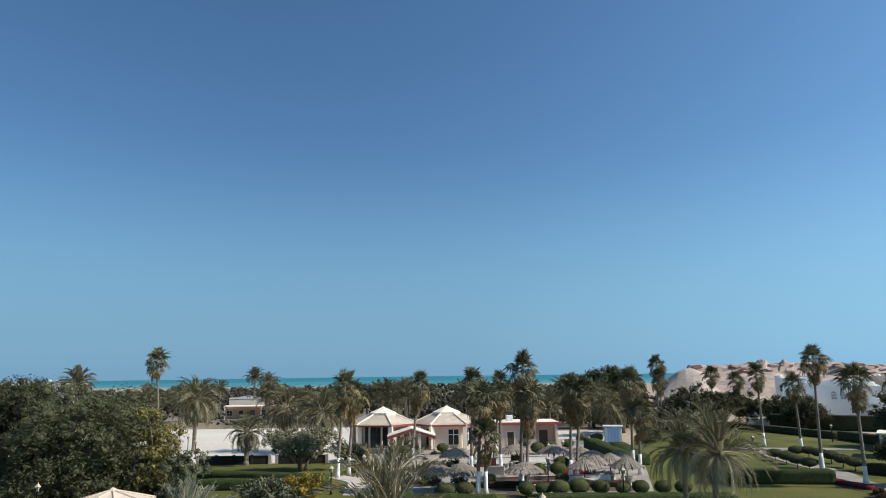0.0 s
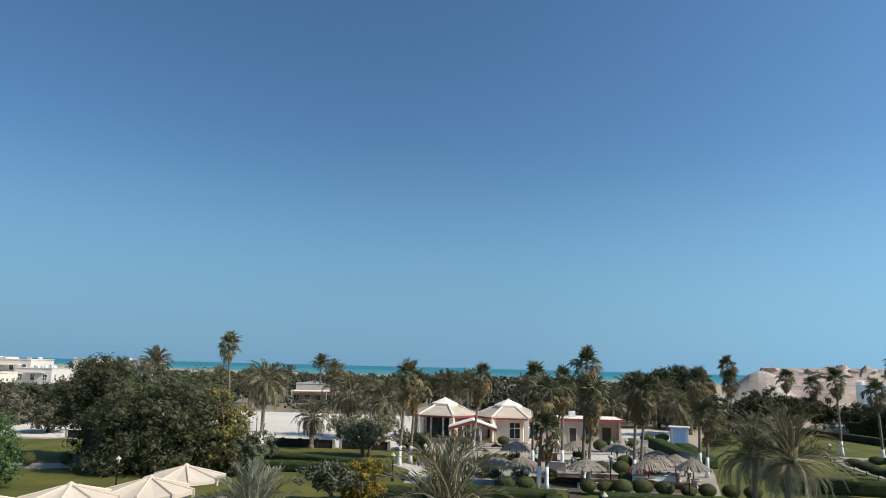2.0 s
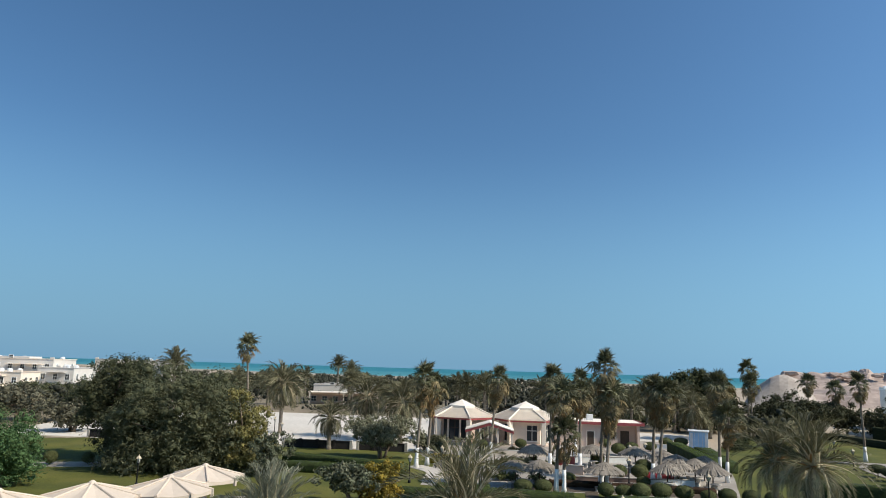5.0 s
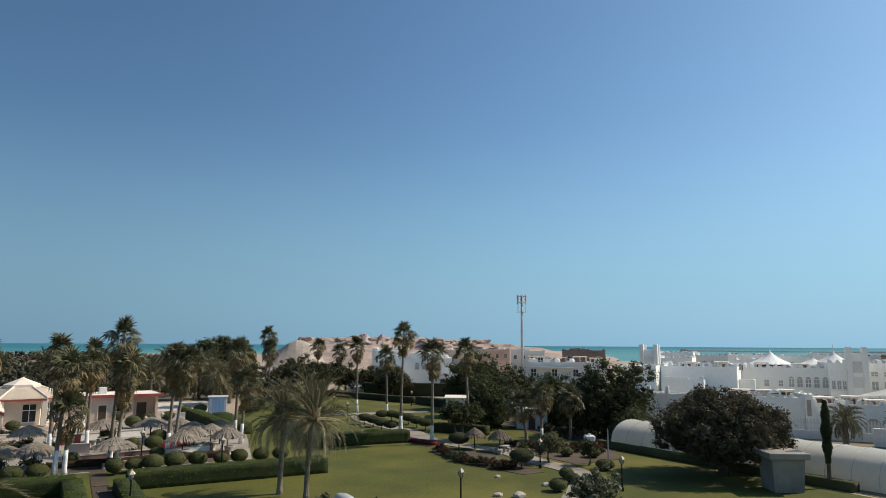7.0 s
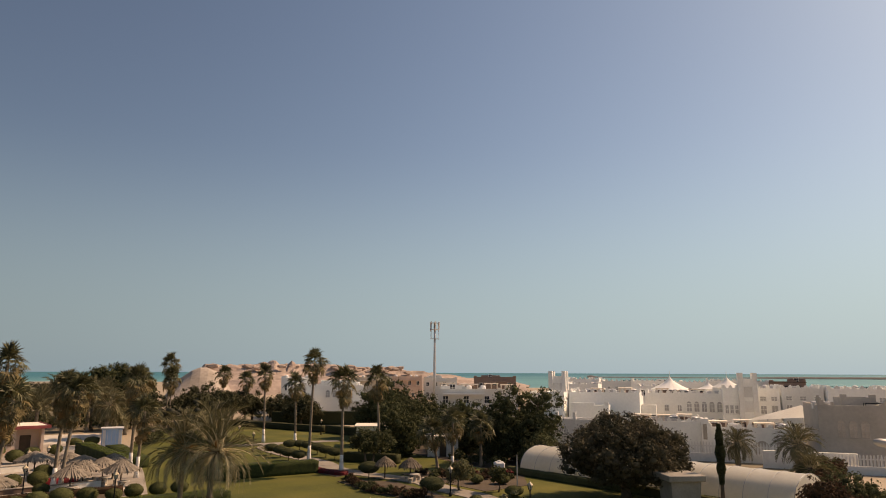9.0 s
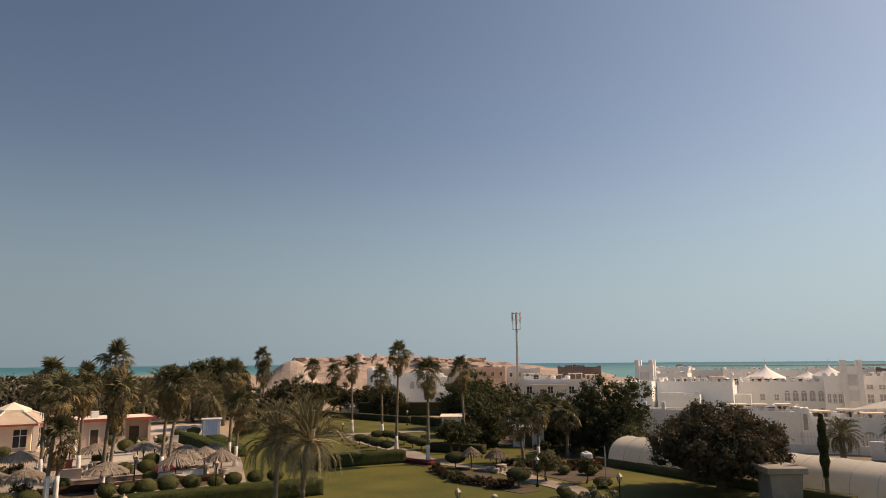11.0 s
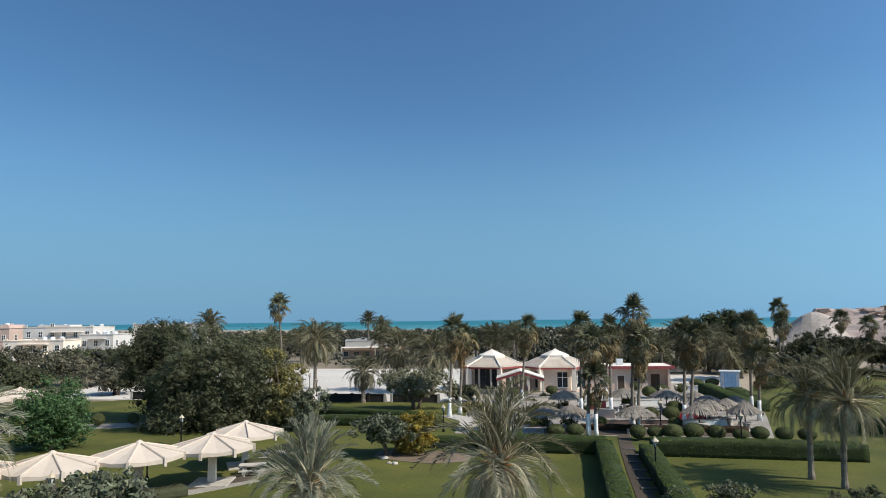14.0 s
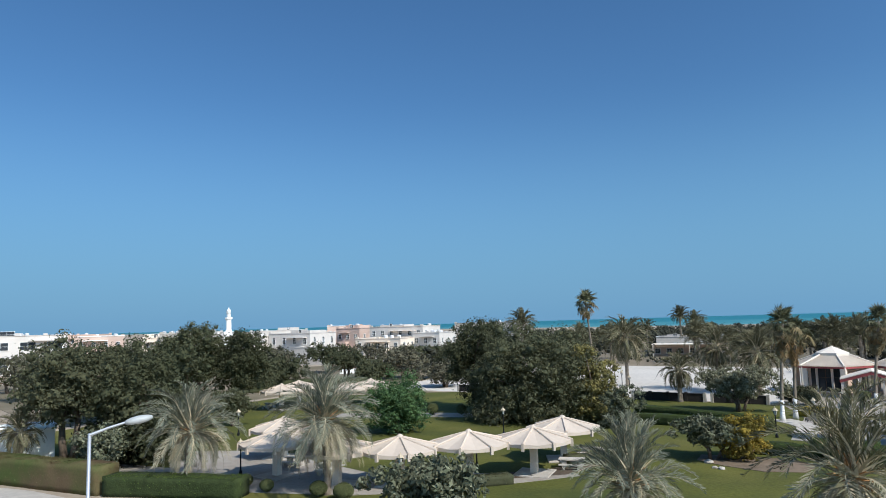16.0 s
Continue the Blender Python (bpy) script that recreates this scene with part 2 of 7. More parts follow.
DARK_GLASS = mat("dark_glass", (0.03, 0.035, 0.04), (0.05, 0.055, 0.06), 0.5, 3.0, rough=0.12, grain=0.1)
# panes lying in shade: the shade is mixed into this pale grey
PALE_PANE = mat("shaded_pane", (0.46, 0.46, 0.45), (0.36, 0.36, 0.35), 0.5, 3.0, rough=0.3, grain=0.1)
DARK_METAL = mat("dark_iron", (0.02, 0.022, 0.025), None, 1.0, 8.0, rough=0.5, metal=0.6)
GALV = mat("galvanised_steel", (0.52, 0.54, 0.56), (0.44, 0.46, 0.48), 1.0, 8.0, rough=0.45, metal=0.5, grain=0.1)
BLUE_PAINT = mat("blue_panel", (0.34, 0.52, 0.72), (0.27, 0.45, 0.66), 0.8, 6.0, rough=0.5, grain=0.1)
LAMP_CREAM = mat("lamp_cap", (0.62, 0.52, 0.36), (0.52, 0.43, 0.30), 2.0, 9.0, rough=0.5)
LAMP_GLASS = mat("lamp_glass", (0.55, 0.55, 0.50), None, 2.0, 9.0, rough=0.25, grain=0.1)
TUNNEL = mat("polythene_cover", (0.90, 0.89, 0.80), (0.84, 0.83, 0.74), 0.3, 3.0, rough=0.35, grain=0.08, through_light=0.4)
STEP_STONE = mat("step_stone", (0.13, 0.118, 0.10), (0.09, 0.08, 0.07), 1.0, 6.0, grain=0.25, bump=0.3)
LAMP_SHELL = mat("lamp_shell", (0.44, 0.455, 0.44), (0.35, 0.36, 0.35), 2.0, 8.0, rough=0.45, grain=0.12)
CONCRETE = mat("concrete", (0.31, 0.29, 0.255), (0.22, 0.205, 0.18), 0.6, 6.0, grain=0.2, bump=0.25)
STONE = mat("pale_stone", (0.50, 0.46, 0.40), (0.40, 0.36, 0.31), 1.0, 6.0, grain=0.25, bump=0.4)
ROCK = mat("desert_rock", (0.46, 0.36, 0.30), (0.33, 0.255, 0.215), 0.06, 0.5, grain=0.35, bump=0.6, space="World")
BOULDER = mat("breakwater_stone", (0.12, 0.12, 0.12), (0.08, 0.08, 0.08), 0.05, 0.5)
TILE_BROWN = mat("brown_roof", (0.16, 0.11, 0.09), None, 0.5, 4.0)
MOUND_SAND = mat("mound_sand", (0.46, 0.395, 0.335), (0.36, 0.305, 0.255), 0.12, 0.8, grain=0.3, bump=0.3, space="World")
SCRUB = mat("dry_scrub_ground", (0.12, 0.105, 0.06), (0.26, 0.21, 0.15), 0.04, 0.6, rough=0.95, bump=0.5, space="World")
WHITE_PLASTIC = mat("white_plastic", (0.75, 0.75, 0.74), None, 1.0, 6.0, rough=0.4, grain=0.08)


def sea_material():
    m = bpy.data.materials.new("sea_water")
    m.use_nodes = True
    n, l = m.node_tree.nodes, m.node_tree.links
    b = n["Principled BSDF"]
    pos = n.new("ShaderNodeNewGeometry").outputs["Position"]
    sep = n.new("ShaderNodeSeparateXYZ")
    l.new(pos, sep.inputs[0])
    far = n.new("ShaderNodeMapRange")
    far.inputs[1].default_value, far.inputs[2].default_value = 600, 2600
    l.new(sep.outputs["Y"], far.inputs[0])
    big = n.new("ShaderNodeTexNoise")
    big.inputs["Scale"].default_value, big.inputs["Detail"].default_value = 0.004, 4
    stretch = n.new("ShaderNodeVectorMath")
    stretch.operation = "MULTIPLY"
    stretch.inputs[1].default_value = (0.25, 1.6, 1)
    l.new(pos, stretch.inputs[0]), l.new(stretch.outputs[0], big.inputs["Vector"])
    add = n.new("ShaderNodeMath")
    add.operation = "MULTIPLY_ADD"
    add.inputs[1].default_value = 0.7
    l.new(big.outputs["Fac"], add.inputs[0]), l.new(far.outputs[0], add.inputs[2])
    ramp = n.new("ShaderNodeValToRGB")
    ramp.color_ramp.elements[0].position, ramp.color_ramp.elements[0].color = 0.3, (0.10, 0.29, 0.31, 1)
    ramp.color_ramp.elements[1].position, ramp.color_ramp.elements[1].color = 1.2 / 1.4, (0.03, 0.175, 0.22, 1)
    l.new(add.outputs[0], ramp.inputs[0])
    foam, bands = n.new("ShaderNodeTexNoise"), n.new("ShaderNodeMapRange")
    foam.inputs["Scale"].default_value, foam.inputs["Detail"].default_value = 0.012, 5
    long_way = n.new("ShaderNodeVectorMath")
    long_way.operation, long_way.inputs[1].default_value = "MULTIPLY", (0.6, 4.0, 1)
    l.new(pos, long_way.inputs[0]), l.new(long_way.outputs[0], foam.inputs["Vector"])
    bands.inputs[1].default_value, bands.inputs[2].default_value = 0.66, 0.72
    l.new(foam.outputs["Fac"], bands.inputs[0])
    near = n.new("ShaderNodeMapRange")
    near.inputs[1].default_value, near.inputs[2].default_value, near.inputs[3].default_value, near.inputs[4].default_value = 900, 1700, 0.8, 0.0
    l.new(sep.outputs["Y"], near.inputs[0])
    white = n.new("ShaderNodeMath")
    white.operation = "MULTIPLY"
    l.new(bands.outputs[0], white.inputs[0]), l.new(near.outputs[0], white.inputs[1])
    surf = n.new("ShaderNodeMixRGB")
    surf.inputs[2].default_value = (0.7, 0.75, 0.75, 1)
    l.new(white.outputs[0], surf.inputs[0]), l.new(ramp.outputs[0], surf.inputs[1])
    l.new(surf.outputs[0], b.inputs["Base Color"])
    b.inputs["Roughness"].default_value = 0.55
    b.inputs["Specular IOR Level"].default_value = 0.12
    wave = n.new("ShaderNodeTexNoise")
    wave.inputs["Scale"].default_value, wave.inputs["Detail"].default_value = 0.5, 5
    bp = n.new("ShaderNodeBump")
    bp.inputs["Strength"].default_value, bp.inputs["Distance"].default_value = 0.6, 0.6
    l.new(pos, wave.inputs["Vector"]), l.new(wave.outputs["Fac"], bp.inputs["Height"]), l.new(bp.outputs[0], b.inputs["Normal"])
    return m


SEA = sea_material()

# ---------------------------------------------------------------- mesh helpers
rng = np.random.default_rng(7)


def thing(name, label, category, at=(0, 0, 0), turn=0, group="", kind=""):
    ob = tagged(new(name), label, category, group, kind)
    ob.matrix_basis = pose(*at, 0, 0, turn)
    return ob


def part(name, bm, material, parent=None, label="", smooth=False):
    """Links a bmesh as one mesh object under a thing or a part."""
    me = bpy.data.meshes.new(name)
    bm.to_mesh(me)
    bm.free()
    if smooth:
        me.shade_smooth()
    return place(name, me, material, parent, label)


def place(name, me, material, parent=None, label="", m=None):
    if material and not me.materials:
        me.materials.append(material)
    ob = new(name, me)
    ob.parent = parent
    if label:
        ob["label"] = label
    if m is not None:
        ob.matrix_basis = m
    return ob


def raw(name, verts, faces, material, smooth=False):
    me = bpy.data.meshes.new(name)
    me.from_pydata([tuple(v) for v in verts], [], [tuple(f) for f in faces])
    if smooth:
        me.shade_smooth()
    me.materials.append(material)
    return me


def box(bm, x0, y0, z0, x1, y1, z1, turn=0.0, bevel=0.0):
    made = bmesh.ops.create_cube(bm, size=1)["verts"]
    c = Vector(((x0 + x1) / 2, (y0 + y1) / 2, (z0 + z1) / 2))
    bmesh.ops.transform(bm, verts=made, matrix=Matrix.Translation(c) @ Matrix.Rotation(radians(turn), 4, "Z") @ Matrix.Diagonal((x1 - x0, y1 - y0, z1 - z0, 1)))
    if bevel:
        edges = list({e for v in made for e in v.link_edges})
        bmesh.ops.bevel(bm, geom=edges, offset=bevel, segments=1, affect="EDGES", clamp_overlap=True)
    return made


def boxes(*specs, bevel=0.0):
    bm = bmesh.new()
    for s in specs:
        box(bm, *s, bevel=bevel)
    return bm


def ring_tube(points, radii, sides=10, cap=True):
    """A tube through points, of changing radius."""
    bm = bmesh.new()
    rings = []
    for i, (p, r) in enumerate(zip(points, radii)):
        a = Vector(points[max(i - 1, 0)])
        b = Vector(points[min(i + 1, len(points) - 1)])
        q = (b - a).to_track_quat("Z", "Y")
        rings.append([bm.verts.new(Vector(p) + q @ Vector((r * math.cos(k * math.tau / sides), r * math.sin(k * math.tau / sides), 0))) for k in range(sides)])
    for lo, hi in zip(rings, rings[1:]):
        for k in range(sides):
            bm.faces.new((lo[k], lo[(k + 1) % sides], hi[(k + 1) % sides], hi[k]))
    if cap:
        bm.faces.new(rings[-1])
        bm.faces.new(rings[0][::-1])
    return bm


def lathe(profile, sides=16, arc0=0.0):
    bm = bmesh.new()
    rings = [[bm.verts.new((r * math.cos(arc0 + k * math.tau / sides), r * math.sin(arc0 + k * math.tau / sides), z)) for k in range(sides)] for r, z in profile]
    for lo, hi in zip(rings, rings[1:]):
        for k in range(sides):
            bm.faces.new((lo[k], lo[(k + 1) % sides], hi[(k + 1) % sides], hi[k]))
    bm.faces.new(rings[-1])
    bm.faces.new(rings[0][::-1])
    return bm


def prism(corners, z0, z1):
    bm = bmesh.new()
    lo = [bm.verts.new((x, y, z0)) for x, y in corners]
    hi = [bm.verts.new((x, y, z1)) for x, y in corners]
    n = len(corners)
    for k in range(n):
        bm.faces.new((lo[k], lo[(k + 1) % n], hi[(k + 1) % n], hi[k]))
    bm.faces.new(hi), bm.faces.new(lo[::-1])
    bmesh.ops.recalc_face_normals(bm, faces=bm.faces)
    return bm


def strip(points, width, z):
    """A flat way of some width along a line of points, rounded at the bends, with a low kerb's thickness."""
    pts = [Vector((x, y, 0)) for x, y in points]
    line = []
    for i in range(len(pts) - 1):
        p0, p1, p2, p3 = pts[max(i - 1, 0)], pts[i], pts[i + 1], pts[min(i + 2, len(pts) - 1)]
        for s in range(6):
            t = s / 6
            line.append(0.5 * (2 * p1 + (p2 - p0) * t + (2 * p0 - 5 * p1 + 4 * p2 - p3) * t * t + (3 * p1 - p0 - 3 * p2 + p3) * t ** 3))
    line.append(pts[-1])
    left, right = [], []
    for i, p in enumerate(line):
        d = (line[min(i + 1, len(line) - 1)] - line[max(i - 1, 0)]).normalized()
        w = width(i / (len(line) - 1)) if callable(width) else width
        s = Vector((-d.y, d.x, 0)) * w / 2
        left.append(p + s), right.append(p - s)
    bm = bmesh.new()
    rows = [[bm.verts.new((v.x, v.y, h)) for v, h in ((a, 0.0), (a, z), (b, z), (b, 0.0))] for a, b in zip(left, right)]
    for lo, hi in zip(rows, rows[1:]):
        for k in range(3):
            bm.faces.new((lo[k], hi[k], hi[k + 1], lo[k + 1]))
    bmesh.ops.recalc_face_normals(bm, faces=bm.faces)
    return bm


def leaf_quads(points, outward, size, gen, narrow=0.55, flat=0.5):
    """A small bent leaf at each point, facing roughly outward."""
    n = len(points)
    nrm = outward * flat + gen.normal(size=(n, 3)) * (1 - flat) * 0.9
    nrm /= np.linalg.norm(nrm, axis=1)[:, None] + 1e-9
    u = np.cross(nrm, gen.normal(size=(n, 3)))
    u /= np.linalg.norm(u, axis=1)[:, None] + 1e-9
    v = np.cross(nrm, u)
    s = size * gen.uniform(0.6, 1.3, n)[:, None]
    a, b = u * s * 0.5, v * s * 0.5 * narrow
    lift = nrm * s * 0.12
    verts = np.stack([points - a, points - b + lift, points + a, points + b + lift], 1).reshape(-1, 3)
    faces = np.arange(4 * n).reshape(n, 4)
    return verts, faces


def ball_mesh(steps):
    """Vertices and faces of a small round body, to be scaled and set many times over."""
    bm = bmesh.new()
    bmesh.ops.create_icosphere(bm, subdivisions=steps, radius=1)
    v, f = np.array([q.co[:] for q in bm.verts]), np.array([[q.index for q in p.verts] for p in bm.faces])
    bm.free()
    return v, f


BALLS = {k: ball_mesh(k) for k in (1, 2)}


def clumps_on(lobes, each, gen, size=0.46):
    """Twig clumps seated on the upper and outer skin of every lobe: x, y, z, radius."""
    out = []
    for x, y, z, r, rz in lobes:
        a0 = gen.uniform(0, math.tau)
        for k in range(each):
            h = 0.97 - 1.55 * (k + 0.5) / each + gen.uniform(-0.08, 0.08)
            w, a = math.sqrt(max(0.0, 1 - h * h)), a0 + k * 2.39996 + gen.uniform(-0.3, 0.3)
            q = gen.uniform(0.66, 1.0)
            out.append((x + r * w * q * math.cos(a), y + r * w * q * math.sin(a), z + rz * h * q, r * size * gen.uniform(0.5, 1.35)))
    return np.array(out)


def crown_mesh(lobes, count, size, leaf, gen, narrow=0.5, each=9, steps=1, core=0.5, clump=0.5):
    """Leaves in many small domed clumps, each round a close inner mass of twigs and leaf."""
    cl = clumps_on(lobes, each, gen, clump)
    cl = cl[cl[:, 2] > 0.25]
    weight = cl[:, 3] ** 2
    which = gen.choice(len(cl), count, p=weight / weight.sum())
    d = gen.normal(size=(count, 3)) + np.array([0, 0, 0.35])
    d /= np.linalg.norm(d, axis=1)[:, None]
    r = gen.uniform(0.45, 1.12, count) * np.where(gen.uniform(size=count) < 0.14, gen.uniform(1.05, 1.5, count), 1.0)
    L = cl[which]
    p = L[:, :3] + d * (r * L[:, 3])[:, None] * np.array([1, 1, 0.82])
    keep = p[:, 2] > 0.05
    v, f = leaf_quads(p[keep], d[keep], size, gen, narrow, 0.62)
    bv, bf = BALLS[steps]
    wob = 1 + 0.22 * gen.normal(size=(len(cl), len(bv)))
    body = cl[:, None, :3] + bv[None] * (wob * cl[:, 3:4] * core)[:, :, None] * np.array([1, 1, 0.82])
    body[:, :, 2] = np.maximum(body[:, :, 2], 0.03)
    faces = (bf[None] + (np.arange(len(cl)) * len(bv))[:, None, None] + len(v)).reshape(-1, 3)
    return raw("crown", np.concatenate([v, body.reshape(-1, 3)]), f.tolist() + faces.tolist(), leaf, True)


def lobes_in(rx, ry, rz, z, count, size, gen, droop=0.0, even=False):
    """Lobes spread evenly round an egg-shaped crown, with a few inside, so that it is full but uneven."""
    out = []
    outer = int(count * 0.75)
    for i in range(count):
        if i < outer:
            h = 1 - 2 * (i + 0.5) / outer
            a, k = i * 2.39996 + gen.uniform(-0.35, 0.35), math.sqrt(1 - h * h)
            q = gen.uniform(0.88, 1.04) if even else gen.uniform(0.66, 1.12)
        else:
            h, a = gen.uniform(-0.7, 0.7), gen.uniform(0, math.tau)
            k, q = 0.8, gen.uniform(0.2, 0.75)
        way_out = Vector((math.cos(a) * k, math.sin(a) * k, h))
        q *= 0.97 + 0.12 * noise.noise(Vector((a, h, 0))) if even else 0.86 + 0.5 * noise.noise(way_out * 1.7 + Vector((rx * 3.1, rz * 5.7, count * 0.37)))
        s = size * (gen.uniform(0.8, 1.2) if even else gen.uniform(0.55, 1.45))
        x, y = math.cos(a) * k * q * (rx - size * 0.7), math.sin(a) * k * q * (ry - size * 0.7)
        out.append((x, y, max(s * 0.45, z + h * q * (rz - size * 0.55) - droop * k), s, s * gen.uniform(0.65, 0.9)))
    return out


# ---------------------------------------------------------------- plants
def broad_tree(at, rx, ry, height, low, leaf, label, leaves=9000, size=0.30, lobe=1.6, lobes=26, seed=1, name="tree", stems=1, trunk=0.3, category="tree", group="", droop=0.0, bark=BARK, narrow=0.5, even=False, dome=0.0, clump=0.5, core=0.0):
    """A trunk that forks into limbs, and a crown of many small leaves in uneven lobes."""
    gen = np.random.default_rng(seed)
    t = thing(name, label, category, (*at, 0), gen.uniform(0, 360) if rx == ry else 0, group)
    zc, rz = (height + low) / 2, (height - low) / 2
    ls = lobes_in(rx, ry, rz + dome / 2, zc - dome / 2, lobes, lobe, gen, droop, even)
    for s in range(stems):
        a = s * math.tau / stems + 0.4
        o = 0.0 if stems == 1 else 0.35
        foot = Vector((o * math.cos(a), o * math.sin(a), -0.1))
        fork = Vector((o * 2.5 * math.cos(a) + gen.uniform(-.2, .2), o * 2.5 * math.sin(a), low + rz * 0.35))
        mid = (foot + fork) / 2 + Vector((gen.uniform(-.15, .15), gen.uniform(-.15, .15), 0))
        part("trunk", ring_tube([foot, mid, fork], [trunk * 1.25, trunk * 0.95, trunk * 0.7], 9), bark, t, smooth=True)
        for k in range(0 if leaves < 1500 else 3):
            L = ls[int(gen.integers(len(ls)))]
            end = Vector(L[:3])
            bend = fork.lerp(end, 0.5) + Vector((0, 0, 0.25 * rz * gen.uniform(0.2, 1)))
            part("limb", ring_tube([fork - Vector((0, 0, 0.2)), bend, end], [trunk * 0.55, trunk * 0.32, trunk * 0.1], 6), bark, t, smooth=True)
    place("crown", crown_mesh(ls, int(leaves * 0.66), size * 1.02, leaf, gen, narrow, 7 if leaves > 12000 else 5, 1, core or (0.36 if leaves > 20000 else 0.46), clump), None, t)
    return t


def clipped_bush(at, r, h, leaf=TOPIARY, label="rounded clipped green garden bush", seed=1, stem=0.0, group="clipped bushes", count=1300):
    gen = np.random.default_rng(seed)
    t = thing("clipped_bush", label, "bush", (*at, 0), 0, group)
    if stem:
        part("stem", ring_tube([(0, 0, -0.05), (0.02, 0, stem * 0.6), (0, 0, stem + 0.3)], [0.07, 0.055, 0.05], 7), BARK, t, smooth=True)
    bm = bmesh.new()
    bmesh.ops.create_icosphere(bm, subdivisions=3, radius=1)
    for v in bm.verts:
        k = 1 + 0.06 * noise.noise(v.co * 2.3 + Vector((seed, 0, 0)))
        z = v.co.z
        v.co = Vector((v.co.x * r * k * 0.95, v.co.y * r * k * 0.95, stem + h * 0.5 * (1 + z * k * 0.95)))
    part("foliage", bm, leaf, t, "close-grown leafy inside", smooth=True)
    d = gen.normal(size=(count, 3))
    d /= np.linalg.norm(d, axis=1)[:, None]
    p = d * np.array([r, r, h / 2]) * gen.uniform(0.955, 1.025, (count, 1)) + np.array([0, 0, stem + h / 2])
    keep = p[:, 2] > 0.02
    tip = d[keep] + np.array([0, 0, 0.5])
    v, f = leaf_quads(p[keep], tip / np.linalg.norm(tip, axis=1)[:, None], 0.13, gen, narrow=0.7, flat=0.9)
    place("leaf_cover", raw("leaf_cover", v, f, leaf), None, t)
    return t


def hedge(x0, y0, x1, y1, width, h, label="clipped dark green garden hedge", leaf=HEDGE, seed=1, dense=70, name="hedge"):
    """A clipped hedge from one end to the other, with uneven faces of small leaves."""
    gen = np.random.default_rng(seed)
    length = math.hypot(x1 - x0, y1 - y0)
    t = thing(name, label, "hedge", ((x0 + x1) / 2, (y0 + y1) / 2, 0), math.degrees(math.atan2(y1 - y0, x1 - x0)))
    bm = bmesh.new()
    nx, ny, nz = max(2, int(length / 0.45)), max(2, int(width / 0.45)), max(2, int(h / 0.4))
    bmesh.ops.create_cube(bm, size=1)
    bmesh.ops.transform(bm, verts=bm.verts, matrix=Matrix.Translation((0, 0, h / 2)) @ Matrix.Diagonal((length, width, h, 1)))
    bmesh.ops.subdivide_edges(bm, edges=[e for e in bm.edges if abs((e.verts[0].co - e.verts[1].co).x) > length * 0.5], cuts=nx, use_grid_fill=True)
    bmesh.ops.subdivide_edges(bm, edges=[e for e in bm.edges if abs((e.verts[0].co - e.verts[1].co).z) > h * 0.5], cuts=nz, use_grid_fill=True)
    for v in bm.verts:
        q = v.co * 0.9 + Vector((seed * 3.1, x0, y0))
        v.co += Vector((0, noise.noise(q) * 0.10, noise.noise(q + Vector((9, 0, 0))) * 0.10 * (v.co.z > 0.1)))
    # green hedges get a core darkened in colour, standing for their shaded sides
    part("foliage", bm, HEDGE_SHADE if leaf == HEDGE else leaf, t, "close-grown leafy inside", smooth=True)
    n = int(dense * (length * (width + 2 * h) + 2 * width * h))
    n = min(int(n * 0.75), 8000)
    # brighter leaves crowd the top; the sides keep the shade-dark core colour
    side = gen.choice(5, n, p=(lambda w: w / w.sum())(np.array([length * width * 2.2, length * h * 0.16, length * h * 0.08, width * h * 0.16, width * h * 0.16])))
    u, w = gen.uniform(-0.5, 0.5, n), gen.uniform(-0.5, 0.5, n)
    P = np.zeros((n, 3)), np.zeros((n, 3))
    for k, (pos, nor) in enumerate((((u * length, w * width, h), (0, 0, 1)), ((u * length, -width / 2, (w + .5) * h), (0, -1, 0)), ((u * length, width / 2, (w + .5) * h), (0, 1, 0)),
                                    ((-length / 2, u * width, (w + .5) * h), (-1, 0, 0)), ((length / 2, u * width, (w + .5) * h), (1, 0, 0)))):
        sel = side == k
        for c in range(3):
            P[0][sel, c] = np.broadcast_to(pos[c], n)[sel]
            P[1][sel, c] = nor[c]
    way_out = P[1] + np.where(P[1][:, 2:] > 0.5, 0.0, 1.0) * np.array([0, 0, 0.2])
    way_out /= np.linalg.norm(way_out, axis=1)[:, None]
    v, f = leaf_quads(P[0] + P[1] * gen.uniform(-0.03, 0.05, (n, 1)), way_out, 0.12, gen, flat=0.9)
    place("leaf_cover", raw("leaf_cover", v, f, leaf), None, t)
    return t


